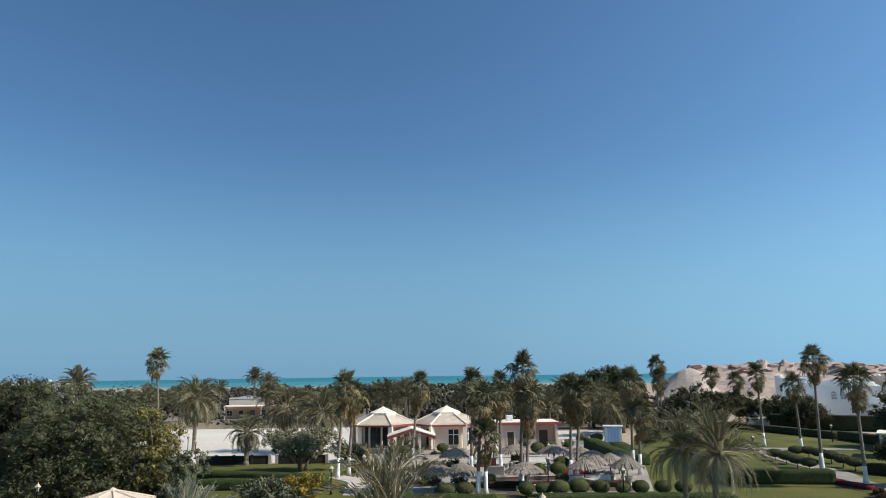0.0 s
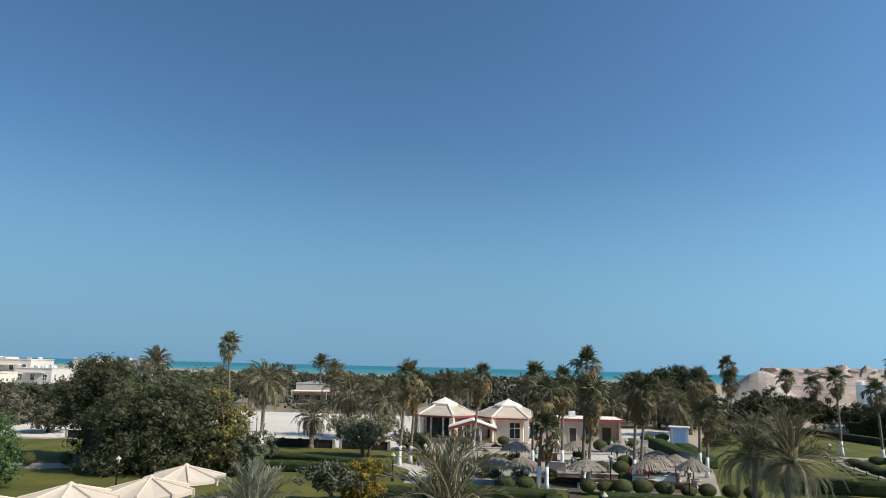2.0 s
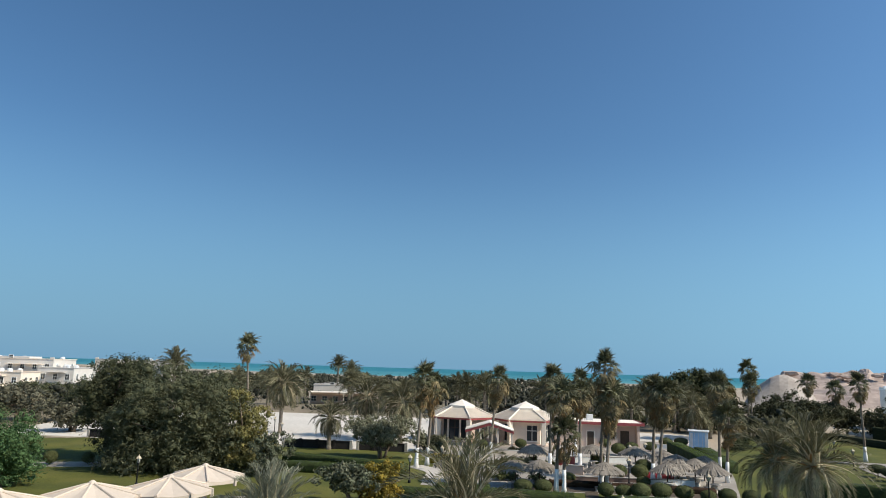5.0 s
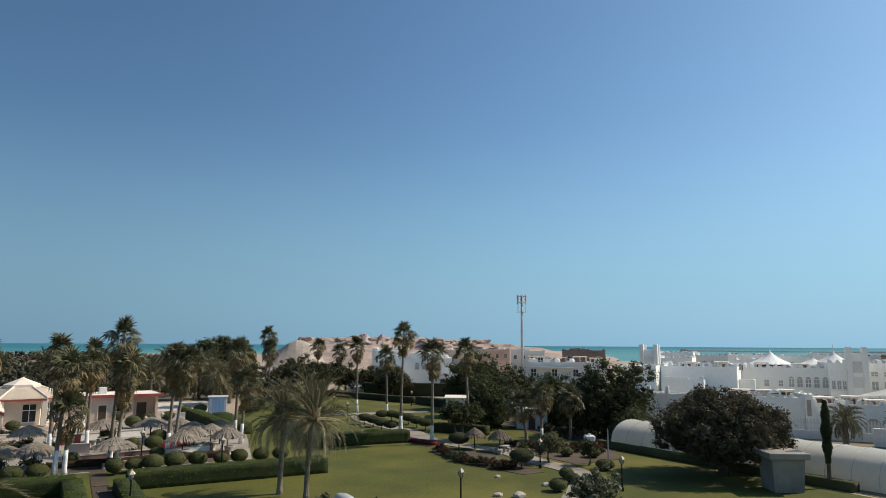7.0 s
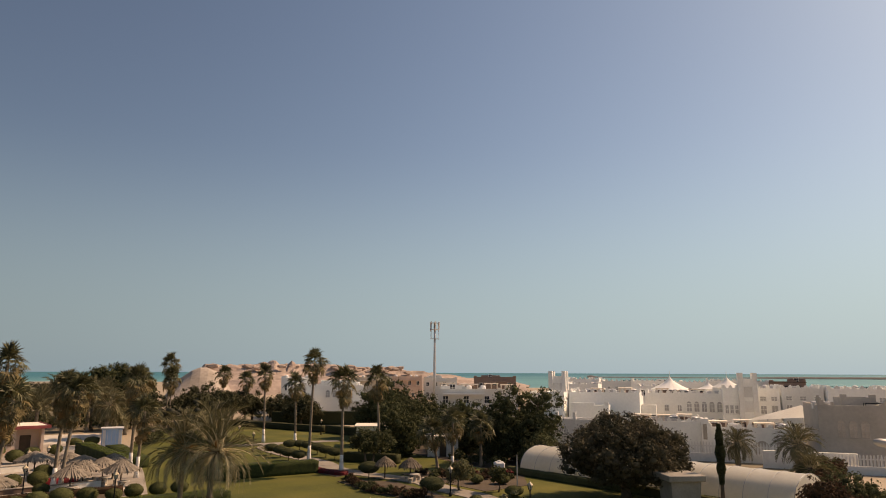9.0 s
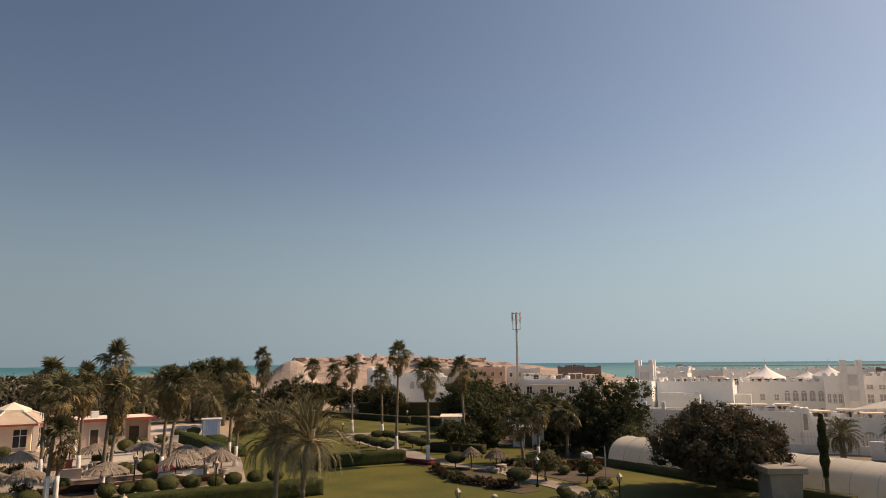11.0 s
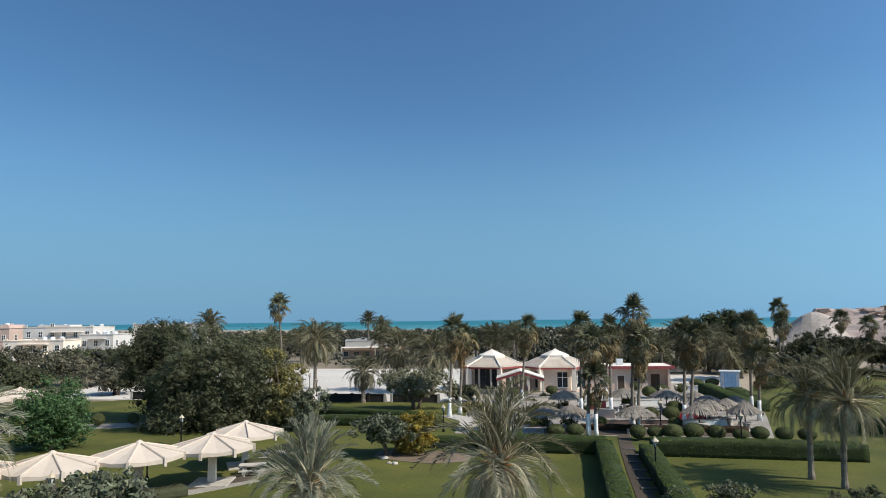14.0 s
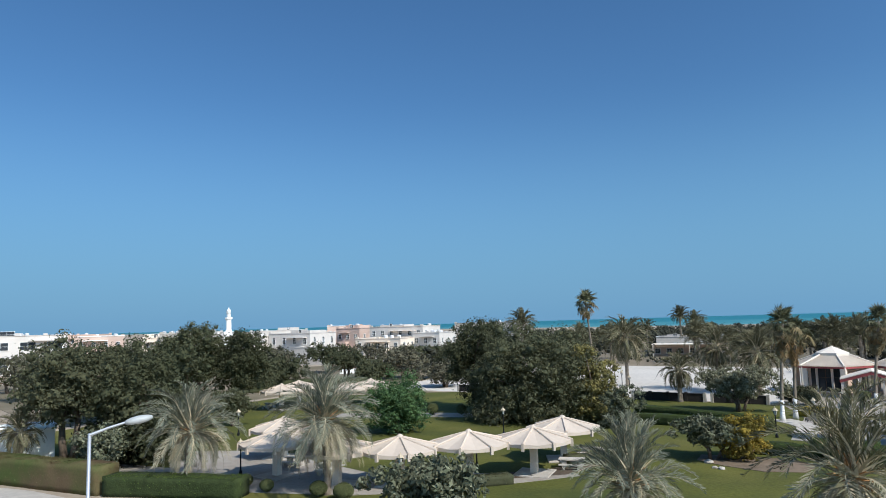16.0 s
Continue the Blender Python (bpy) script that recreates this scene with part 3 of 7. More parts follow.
def frond_mesh(name, length, rise, droop, material, leaflets=26, leaf=0.42, seed=1, thin=0.013):
    """A feather leaf that grows along +x, arching up and then down, with two rows of leaflets in a shallow V."""
    gen = np.random.default_rng(seed)
    verts, faces = [], []

    def at(s):
        return np.array([length * s * (1 - 0.12 * s * s), 0.06 * math.sin(3 * s + seed), length * (rise * s - droop * s * s * s)])
    n = 9
    for i in range(n + 1):
        s = i / n
        p, w = at(s), 0.024 * (1 - s) ** 2.4 + 0.003
        verts += [p + (0, w, 0), p - (0, w, 0), p - (0, 0, w)]
    for i in range(n):
        a, b = 3 * i, 3 * i + 3
        faces += [(a, b, b + 1, a + 1), (a + 1, b + 1, b + 2, a + 2), (a + 2, b + 2, b, a)]
    for i in range(leaflets):
        s = 0.14 + 0.86 * i / (leaflets - 1)
        p, q = at(s), at(min(1.0, s + 0.02))
        along = (q - p) / (np.linalg.norm(q - p) + 1e-9)if s < 0.99 else (at(1.0) - at(0.97)) / np.linalg.norm(at(1.0) - at(0.97))
        ll = leaf * (0.35 + 1.0 * math.sin(math.pi * min(1, 0.18 + 0.75 * s))) * gen.uniform(0.85, 1.15)
        for side in (-1, 1):
            way = along * gen.uniform(1.1, 1.9) + np.array([0, side * gen.uniform(0.55, 1.1), 0]) + np.array([0, 0, 0.45 + gen.uniform(-0.4, 0.35)])
            way /= np.linalg.norm(way)
            tip = p + way * ll - np.array([0, 0, 0.10 * ll])
            mid = p + way * ll * 0.5
            wd = along * thin
            k = len(verts)
            verts += [p - wd * 0.6, mid - wd, tip, mid + wd]
            faces += [(k, k + 1, k + 2, k + 3)]
    me = raw(name, verts, faces, material)
    me.materials.append(MIDRIB)
    for poly in me.polygons[:3 * n]:
        poly.material_index = 1
    return me


DARK_FRONDS = [frond_mesh("frond", 1.0, r, d, DATE_DARK, 24, 0.19, k + 60, 0.027) for k, (r, d) in enumerate(((0.25, 0.12), (0.22, 0.30), (0.20, 0.45), (0.30, 0.55), (0.15, 0.60)))]
FRONDS_FINE = [frond_mesh("frond", 1.0, r, d, DATE_LEAF, 44, 0.150, k + 20, 0.0125) for k, (r, d) in enumerate(((0.25, 0.12), (0.22, 0.30), (0.20, 0.45), (0.30, 0.55), (0.15, 0.60)))]
DARK_FINE = [frond_mesh("frond", 1.0, r, d, DATE_DARK, 44, 0.140, k + 80, 0.0125) for k, (r, d) in enumerate(((0.25, 0.12), (0.22, 0.30), (0.20, 0.45), (0.30, 0.55), (0.15, 0.60)))]
STRAW_FINE = [frond_mesh("frond", 1.0, r, d, DATE_STRAW, 40, 0.135, k + 100, 0.0115) for k, (r, d) in enumerate(((0.20, 0.45), (0.30, 0.60), (0.12, 0.62)))]
DRY_FRONDS = [frond_mesh("dry_frond", 1.0, r, d, DATE_DRY, 30, 0.12, k + 40, 0.011) for k, (r, d) in enumerate(((0.05, 0.65), (0.1, 0.75)))]


def frond_pose(az, elev, length, z, out=0.12, twist=0.0):
    m = pose(0, 0, z, 0, 0, az) @ pose(out, 0, 0, 0, -elev, 0) @ pose(0, 0, 0, twist, 0, 0)
    return m @ Matrix.Diagonal((length, length, length, 1))


def date_palm(at, height, span, fronds=60, fine=True, label="date palm with grey-green feather fronds", seed=1, trunk_r=0.24, dry=14, lean=0.0, group="date palms", joined=False, name="date_palm", stem=None, hang=0.0, green=False, straw=1.0, tall=1.0):
    """height: to the top of the fronds; span: length of a frond."""
    gen = np.random.default_rng(seed)
    t = thing(name, label, "palm tree", (*at, 0), 0, group)
    zc = stem if stem is not None else max(0.4, height - span * 0.72)
    a = gen.uniform(0, math.tau)
    pts, rad = [], []
    n = max(5, int(zc / 0.28))
    for i in range(n + 1):
        s = i / n
        pts.append((lean * s * s * math.cos(a), lean * s * s * math.sin(a), s * zc - (0.1 if i == 0 else 0)))
        rad.append(trunk_r * (1.12 - 0.22 * s) * (1.0 + (0.13 if i % 2 else -0.03)) * (1 + 0.25 * max(0, 0.12 - s) / 0.12))
    part("trunk", ring_tube(pts, rad, 10), PALM_BARK, t, smooth=False)
    cx, cy = pts[-1][0], pts[-1][1]
    part("crown_base", ring_tube([(cx, cy, zc - 0.25), (cx, cy, zc + 0.1), (cx, cy, zc + 0.5)], [trunk_r * 1.15, trunk_r * 1.35, trunk_r * 0.5], 9), PALM_BARK, t, smooth=True)
    if fine:
        # the bare orange-brown feet of the leaf stalks round the heart
        bm = bmesh.new()
        for i in range(34):
            s, az = i / 34, i * 2.39996 + gen.uniform(-0.3, 0.3)
            e = radians(70 - 85 * s + gen.uniform(-10, 10))
            way_out = Vector((math.cos(az) * math.cos(e), math.sin(az) * math.cos(e), math.sin(e)))
            side = way_out.orthogonal().normalized()
            up = way_out.cross(side)
            foot, tip = Vector((cx, cy, zc + 0.3 - 0.3 * s)), Vector((cx, cy, zc + 0.3 - 0.3 * s)) + way_out * gen.uniform(0.7, 1.2)
            low = [bm.verts.new(foot + 0.075 * (side * math.cos(q) + up * math.sin(q))) for q in (0, 2.09, 4.19)]
            high = [bm.verts.new(tip + 0.03 * (side * math.cos(q) + up * math.sin(q))) for q in (0, 2.09, 4.19)]
            for q in range(3):
                bm.faces.new((low[q], low[(q + 1) % 3], high[(q + 1) % 3], high[q]))
        part("crown_heart", bm, STALK, t, "orange-brown feet of the leaf stalks")
    # the green flag picks the darker frond tone; coarse palms always take it
    meshes = (DARK_FINE if green else FRONDS_FINE) if fine else DARK_FRONDS
    verts, faces, k0 = [], [], 0
    for i in range(fronds):
        s = i / fronds
        az = math.degrees(i * 2.39996) + gen.uniform(-12, 12)
        elev = 80 - (100 + hang) * s ** 0.9 + gen.uniform(-11, 11)
        me = meshes[min(4, int(s * 4.2 + hang / 25 + gen.uniform(0, 0.9)))]
        if fine and s + gen.uniform(-0.08, 0.08) > straw:
            me = STRAW_FINE[i % 3]
        L = span * (0.72 + 0.3 * math.sin(math.pi * min(1, 0.2 + s * 0.8))) * gen.uniform(0.88, 1.1) * (1 + (tall - 1) * max(0.0, 1 - 1.6 * s))
        m = Matrix.Translation((cx, cy, 0)) @ frond_pose(az, elev, L, zc + 0.35 - 0.35 * s, trunk_r * 0.6, gen.uniform(-25, 25))
        if joined:
            co = np.empty(len(me.vertices) * 3)
            me.vertices.foreach_get("co", co)
            co = co.reshape(-1, 3) @ np.array(m.to_3x3()).T + np.array(m.translation)
            verts.append(co)
            faces += [tuple(v + k0 for v in p.vertices) for p in me.polygons]
            k0 += len(co)
        else:
            place("frond", me, None, t, m=m)
    if joined:
        place("crown", raw("crown", np.concatenate(verts), faces, DATE_DARK), None, t)
    for i in range(dry):
        az, elev = gen.uniform(0, 360), gen.uniform(-60, 5)
        m = Matrix.Translation((cx, cy, 0)) @ frond_pose(az, elev, span * gen.uniform(0.55, 0.85), zc - 0.05, trunk_r * 0.7)
        place("dry_frond", DRY_FRONDS[i % 2], None, t, "dry straw-coloured hanging frond" if i == 0 else "", m)
    return t


def fan_mesh(name, material, seed, droop, dead=False):
    """A fan leaf on its stalk: the stalk along +x, then a pleated palm of joined blades whose split tips hang."""
    gen = np.random.default_rng(seed)
    verts, faces = [], []
    stalk, r = (0.78, 0.88) if not dead else (0.40, 0.95)
    w = 0.02
    for i in range(4):
        s = i / 3
        verts += [(stalk * s, w, 0.12 * math.sin(s * 2)), (stalk * s, -w, 0.12 * math.sin(s * 2))]
    for i in range(3):
        faces.append((2 * i, 2 * i + 1, 2 * i + 3, 2 * i + 2))
    hub = np.array([stalk, 0, 0.12 * math.sin(2)])
    blades = 12
    spread = 118 if not dead else 48
    step = 2 * spread / blades
    for i in range(blades):
        a = -spread + step * (i + 0.5) + gen.uniform(-2, 2)
        L = r * (0.78 + 0.22 * math.cos(radians(a) * 0.8)) * gen.uniform(0.9, 1.1)

        def on(angle, q, z):
            return hub + np.array([math.cos(radians(angle)) * L * q, math.sin(radians(angle)) * L * q, z])
        cup = 0.16 * abs(math.sin(radians(a))) if not dead else 0.0
        k = len(verts)
        verts += [hub, on(a - step * 0.49, 0.54, cup), on(a, 0.58, cup + 0.04), on(a + step * 0.49, 0.54, cup), on(a + gen.uniform(-6, 6), 1.06, cup - droop * gen.uniform(0.5, 1.4))]
        faces += [(k, k + 1, k + 2), (k, k + 2, k + 3), (k + 1, k + 4, k + 2), (k + 2, k + 4, k + 3)]
    return raw(name, verts, faces, material)


FANS = [fan_mesh("fan_leaf", FAN_LEAF, k, d) for k, d in enumerate((0.15, 0.28, 0.4))]
OLD_FANS = [fan_mesh("fan_leaf", FAN_OLD, k + 9, d) for k, d in enumerate((0.4, 0.5))]
DEAD_FANS = [fan_mesh("dead_fan_leaf", FAN_DEAD, k + 19, 0.3, True) for k in range(2)]


def fan_palm(at, height, skirt=3.0, painted=1.5, seed=1, span=1.0, label="tall fan palm with shaggy skirt and whitewashed trunk foot", lean=(0.0, 0.0), dead=0.5, leaves=25, thick=0.19, name="fan_palm"):
    """Washingtonia: slim tapering trunk, painted white at the foot, an upright star of fans and a skirt of old leaves under it."""
    gen = np.random.default_rng(seed)
    t = thing(name, label, "palm tree", (*at, 0), 0, "fan palms")
    zc = height - 1.68 * span
    pts, rad = [], []
    for i in range(13):
        s = i / 12
        pts.append((lean[0] * s ** 1.5, lean[1] * s ** 1.5, zc * s - (0.1 if i == 0 else 0)))
        rad.append(thick * (1.0 - 0.42 * s) * (1 + 0.55 * max(0, 0.14 - s) / 0.14))
    part("trunk", ring_tube(pts, rad, 10), PALM_BARK, t, smooth=True)
    if painted:
        k = painted / zc
        base = [(lean[0] * (k * q) ** 1.5, lean[1] * (k * q) ** 1.5, painted * q - (0.05 if q == 0 else 0)) for q in (0, 0.33, 0.66, 1)]
        part("painted_foot", ring_tube(base, [thick * (1 - 0.42 * k * q) * (1 + 0.55 * max(0, 0.14 - k * q) / 0.14) + 0.015 for q in (0, 0.33, 0.66, 1)], 10), WHITEWASH, t, "whitewashed trunk foot", smooth=True)
    top = Vector(pts[-1])
    for i in range(leaves):
        s = i / leaves
        az, elev = math.degrees(i * 2.39996) + gen.uniform(-18, 18), 88 - 112 * s ** 1.05 + gen.uniform(-10, 10)
        me = FANS[min(2, int(s * 3))]
        m = Matrix.Translation(top + Vector((0, 0, 0.15 - 0.4 * s))) @ pose(0, 0, 0, 0, 0, az) @ pose(0.05, 0, 0, 0, -elev, 0) @ pose(0, 0, 0, gen.uniform(-45, 45), 0, 0)
        place("fan_leaf", me, None, t, m=m @ Matrix.Scale(span * gen.uniform(0.62, 1.16), 4))
    n = int(skirt * 8.7)
    for i in range(n):
        s = i / n
        az, elev = math.degrees(i * 2.39996) + gen.uniform(-25, 25), -24 - 52 * min(1, s * 1.7) + gen.uniform(-12, 12)
        q = max(0.0, 1 - (0.3 + skirt * s) / zc)
        c = Vector((lean[0] * q ** 1.5, lean[1] * q ** 1.5, zc - 0.25 - skirt * 0.74 * s))
        old = gen.uniform() < (0.8 - dead) or s < 0.2
        me = (OLD_FANS if old else DEAD_FANS)[i % 2]
        m = Matrix.Translation(c) @ pose(0, 0, 0, 0, 0, az) @ pose(0.08, 0, 0, 0, -elev, 0) @ pose(0, 0, 0, gen.uniform(-40, 40), 0, 0)
        place("fan_leaf" if old else "dead_fan_leaf", me, None, t, m=m @ Matrix.Scale(span * (1.08 - 0.42 * s) * gen.uniform(0.7, 1.1), 4))
    return t

# ---------------------------------------------------------------- ground, shore and sea
SHORE = ((-180, 9000), (-100, 9000), (-80, 430), (-68, 450), (-46, 560), (-20, 760), (0, 820), (20, 850), (30, 1050), (40, 1500), (60, 2600), (80, 9000), (180, 9000))


def shore_at(az):
    return float(np.interp(az, [p[0] for p in SHORE], [p[1] for p in SHORE]))


def ground_height(x, y):
    r = math.hypot(x, y)
    d = shore_at(math.degrees(math.atan2(-x, y)))
    d += 18 * math.sin(x * 0.013) + 9 * math.sin(x * 0.05 + 1)
    k = min(1, max(0, (r - d + 60) / 80))
    return -2.4 * k * k * (3 - 2 * k)


def build_ground():
    radii = [0, 12, 25, 40, 60, 80, 100, 120, 140, 170, 200, 240, 280, 330, 380, 430, 480, 530, 580, 630, 680, 720, 760, 800, 830, 860, 900, 950, 1000, 1100, 1200, 1350, 1500, 1700, 2000, 2400, 3000, 3800, 4900]
    seg = 180
    verts, faces = [(0, 0, 0)], []
    for r in radii[1:]:
        for k in range(seg):
            a = k * math.tau / seg
            x, y = -r * math.sin(a), r * math.cos(a)
            verts.append((x, y, ground_height(x, y)))
    for k in range(seg):
        faces.append((0, 1 + k, 1 + (k + 1) % seg))
    for i in range(len(radii) - 2):
        for k in range(seg):
            a, b = 1 + i * seg + k, 1 + i * seg + (k + 1) % seg
            faces.append((a, a + seg, b + seg, b))
    tagged(place("ground", raw("ground", verts, faces, SAND, True), None), "pale sandy ground running out to the shore", "ground", kind="structure")
    bm = bmesh.new()
    bmesh.ops.create_circle(bm, cap_ends=True, segments=128, radius=4950)
    bmesh.ops.translate(bm, verts=bm.verts, vec=(0, 0, -1.2))
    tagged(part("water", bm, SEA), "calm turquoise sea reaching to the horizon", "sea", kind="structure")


build_ground()


def sheet(name, corners, z, material, label, category):
    return tagged(part(name, prism(corners, -0.05, z), material), label, category, kind="structure")


def way(name, points, width, z, material, label, category="path"):
    return tagged(part(name, strip(points, width, z), material), label, category, kind="structure")


sheet("lawn", [(-80, 27), (-42, 27), (-20, 22), (54, 22), (54.2, 40), (54.2, 57), (57, 80), (66, 100), (66, 137), (42, 137), (30, 112), (24, 85), (-12, 88.5), (-14, 90.2), (-40, 90.2), (-60, 90.2), (-82, 75)], 0.03, LAWN, "mown green garden lawn", "lawn")
sheet("sand_lot", [(-75, 90.6), (-30, 90.6), (-8, 92), (-14, 150), (-85, 150)], 0.04, PALE_SAND, "open lot of pale raked sand", "sand")
sheet("plaza", [(-9.5, 66), (-2, 65.5), (4, 66), (19.5, 66), (23, 80), (29, 108), (26, 118), (8, 118), (-16, 112), (-14, 92), (-10, 80)], 0.06, PAVING, "pale paved terrace in front of the restaurant", "paving")
sheet("car_park", [(16, 109), (27, 108), (29.5, 118), (30, 133), (18, 135)], 0.05, PALE_SAND, "pale paved yard behind the terrace", "paving")
sheet("scrub", [(-150, 170), (-84, 152), (-12, 152), (-6, 119), (16, 136), (40, 137.5), (52, 190), (70, 330), (60, 520), (-60, 600), (-260, 560), (-230, 330)], 0.035, SCRUB, "dry scrub ground under the far trees", "scrub")
sheet("grove_floor", [(-170, 60), (-83, 40), (-84, 76), (-62, 89), (-76, 90.5), (-86, 150), (-120, 165)], 0.04, SCRUB, "dry ground under the olive grove", "scrub")
sheet("grove_floor", [(54.5, 56.8), (64, 56.8), (70, 84), (67, 99), (57, 79.5)], 0.04, SOIL, "dark soil under the evergreens", "soil")
way("garden_path", [(47, 99), (43.5, 94), (42.4, 85), (42.3, 76), (40.8, 69), (42.0, 62), (43.2, 57), (42.3, 52), (42.0, 46), (38.5, 41), (33, 36), (28, 30)], 2.5, 0.09, PAVING, "winding pale paved garden path")
way("garden_path", [(38.5, 100), (44, 99.5), (50, 98.5), (57, 97)], 2.4, 0.085, PAVING, "pale paved garden path beside the lawn")
way("garden_path", [(6.4, 66.5), (6.0, 60), (5.6, 51), (5.3, 40), (5.0, 30)], 1.15, 0.07, SOIL, "dark stepped path between clipped hedges")
for k in range(9):
    y = 59.5 - 2.7 * k
    tagged(part("path_step", boxes((5.15 + 0.018 * (y - 35), y - 0.2, 0, 6.2 + 0.018 * (y - 35), y + 0.2, 0.13 + 0.012 * (k % 3)), bevel=0.02), STEP_STONE), "worn stone step across the dark path", "step", "path steps")
way("garden_path", [(-62, 30), (-45, 33), (-38, 36.5), (-32, 34.5), (-27.5, 38.5), (-24, 42), (-21, 46)], 2.2, 0.08, PAVING, "pale paved path beside the shade canopies")
way("garden_path", [(-60, 61), (-50, 66), (-42, 69), (-34, 72)], 3.4, 0.08, PAVING, "pale paved path behind the trees")
way("garden_path", [(-12, 78), (-9, 74), (-8.5, 68), (-5, 66)], 2.2, 0.08, STONE, "pale stone path beside the fan palms")
way("road", [(-75, 10), (-58, 19.5), (-48, 21.5), (-36, 20), (-10, 12), (30, 10), (60, 12)], 5.0, 0.05, PALE_SAND, "pale sandy service road along the hedge", "road")
way("road", [(58, 8), (64, 22), (70, 30), (82, 34), (110, 30)], 4.0, 0.06, PAVING, "pale paved lane to the compound gate", "road")
sheet("lane_verge", [(54.6, 10), (64, 24), (80, 33.5), (92, 36), (92, 60), (62.6, 60), (54.6, 56)], 0.035, SCRUB, "dry dark ground beside the tunnel", "scrub")
sheet("flower_bed", [(36.6, 62), (38.6, 62), (41, 58), (40.5, 52), (39.4, 47), (37.2, 47), (35.6, 54)], 0.07, SOIL, "dark soil bed planted with low shrubs", "flower bed")
sheet("flower_bed", [(37.5, 70.5), (39.3, 70.5), (39.8, 65), (38, 64.5)], 0.07, SOIL, "dark soil bed round the palm foot", "flower bed")
sheet("flower_bed", [(44.5, 62), (52, 62), (54.1, 53), (50, 48.5), (44.5, 48.5)], 0.07, SOIL, "dark soil bed below the trees", "flower bed")
sheet("canopy_paving", [(-57, 37.6), (-48, 42), (-41.5, 40.6), (-31, 38.6), (-28.5, 35.4), (-31, 33.6), (-38.5, 30.6), (-44, 29.6)], 0.07, PAVING, "pale paved seating ground under the canopies", "paving")
sheet("flower_bed", [(-31, 37.5), (-29, 37.2), (-21, 45.2), (-20, 50), (-21.4, 50), (-23, 46)], 0.09, SOIL, "bare earth bed beside the shade canopies", "flower bed")
sheet("flower_bed", [(-1, 66.3), (18.5, 66.3), (18.5, 69), (-1, 69.5)], 0.08, SOIL, "planted bed along the terrace edge", "flower bed")
sheet("flower_bed", [(-14.6, 56.4), (-11, 57.2), (-8.2, 57.3), (-6.4, 55.8), (-6.9, 53.2), (-9.4, 52.2), (-12.4, 53.0), (-14.4, 54.2)], 0.06, EARTH, "bare earth under the shrubs", "flower bed")


# ---------------------------------------------------------------- distant land: dunes, breakwater, woods
def rock_ridge(name, label, az0, az1, dist, depth, profile, seed, material=ROCK, rough=1.0):
    """A rough bank seen between two bearings; profile gives its height along the way."""
    n, rows = 170, 20
    verts, faces = [], []
    for i in range(n + 1):
        s = i / n
        a = radians(az0 + (az1 - az0) * s)
        h = float(np.interp(s, [p[0] for p in profile], [p[1] for p in profile]))
        for j in range(rows + 1):
            q = j / rows
            r = dist + depth * (q - 0.5)
            k = math.sin(math.pi * q) ** 0.7
            v = Vector((-r * math.sin(a), r * math.cos(a), 0))
            z = h * k * (1 + rough * 0.22 * noise.fractal(v * 0.045 + Vector((seed, 0, 0)), 1.0, 2.0, 6)) - 0.4
            if rough > 0.7:
                bed = 2.3 + 0.5 * noise.noise(v * 0.01)
                z = 0.3 * z + 0.7 * bed * (math.floor(z / bed) + min(1.0, 2.2 * (z / bed - math.floor(z / bed))))
            v += Vector((noise.noise(v * 0.08 + Vector((seed, 5, 0))), noise.noise(v * 0.08 + Vector((seed, 9, 0))), 0)) * 4 * rough
            verts.append((v.x, v.y, z))
    for i in range(n):
        for j in range(rows):
            a = i * (rows + 1) + j
            faces.append((a, a + 1, a + rows + 2, a + rows + 1))
    return tagged(place(name, raw(name, verts, faces, material, rough < 0.7), None), label, "hill", kind="structure")


rock_ridge("rock_ridge", "long eroded pink-brown rock ridge above the shore", -19.2, -46, 430, 70, ((0, 3), (0.02, 13.0), (0.1, 13.8), (0.195, 14.0), (0.216, 16.8), (0.237, 14.0), (0.255, 14.2), (0.272, 16.6), (0.29, 14.3), (0.34, 15.0), (0.42, 14.0), (0.5, 12.4), (0.62, 10.6), (0.75, 8.6), (0.9, 6), (1, 3)), 3)
rock_ridge("sand_mound", "smooth pale heap of excavated sand", -17.0, -21.9, 300, 40, ((0, 0), (0.1, 4.6), (0.22, 8.4), (0.36, 11.0), (0.5, 12.1), (0.62, 12.0), (0.76, 10.6), (0.9, 7.0), (1, 2)), 8, MOUND_SAND, 0.45)
rock_ridge("sand_bank", "lower pink sandy bank beside the rock ridge", -20, -34, 350, 50, ((0, 4), (0.3, 8.4), (0.5, 9.0), (0.8, 7.4), (1, 3)), 12, ROCK, 0.8)
rock_ridge("breakwater", "long thin dark breakwater lying in the sea", -50.7, -78, 1400, 24, ((0, 3.2), (0.01, 4.6), (0.03, 2.0), (0.4, 1.5), (0.52, 3.2), (1, 4.0)), 5, BOULDER, 0.3)


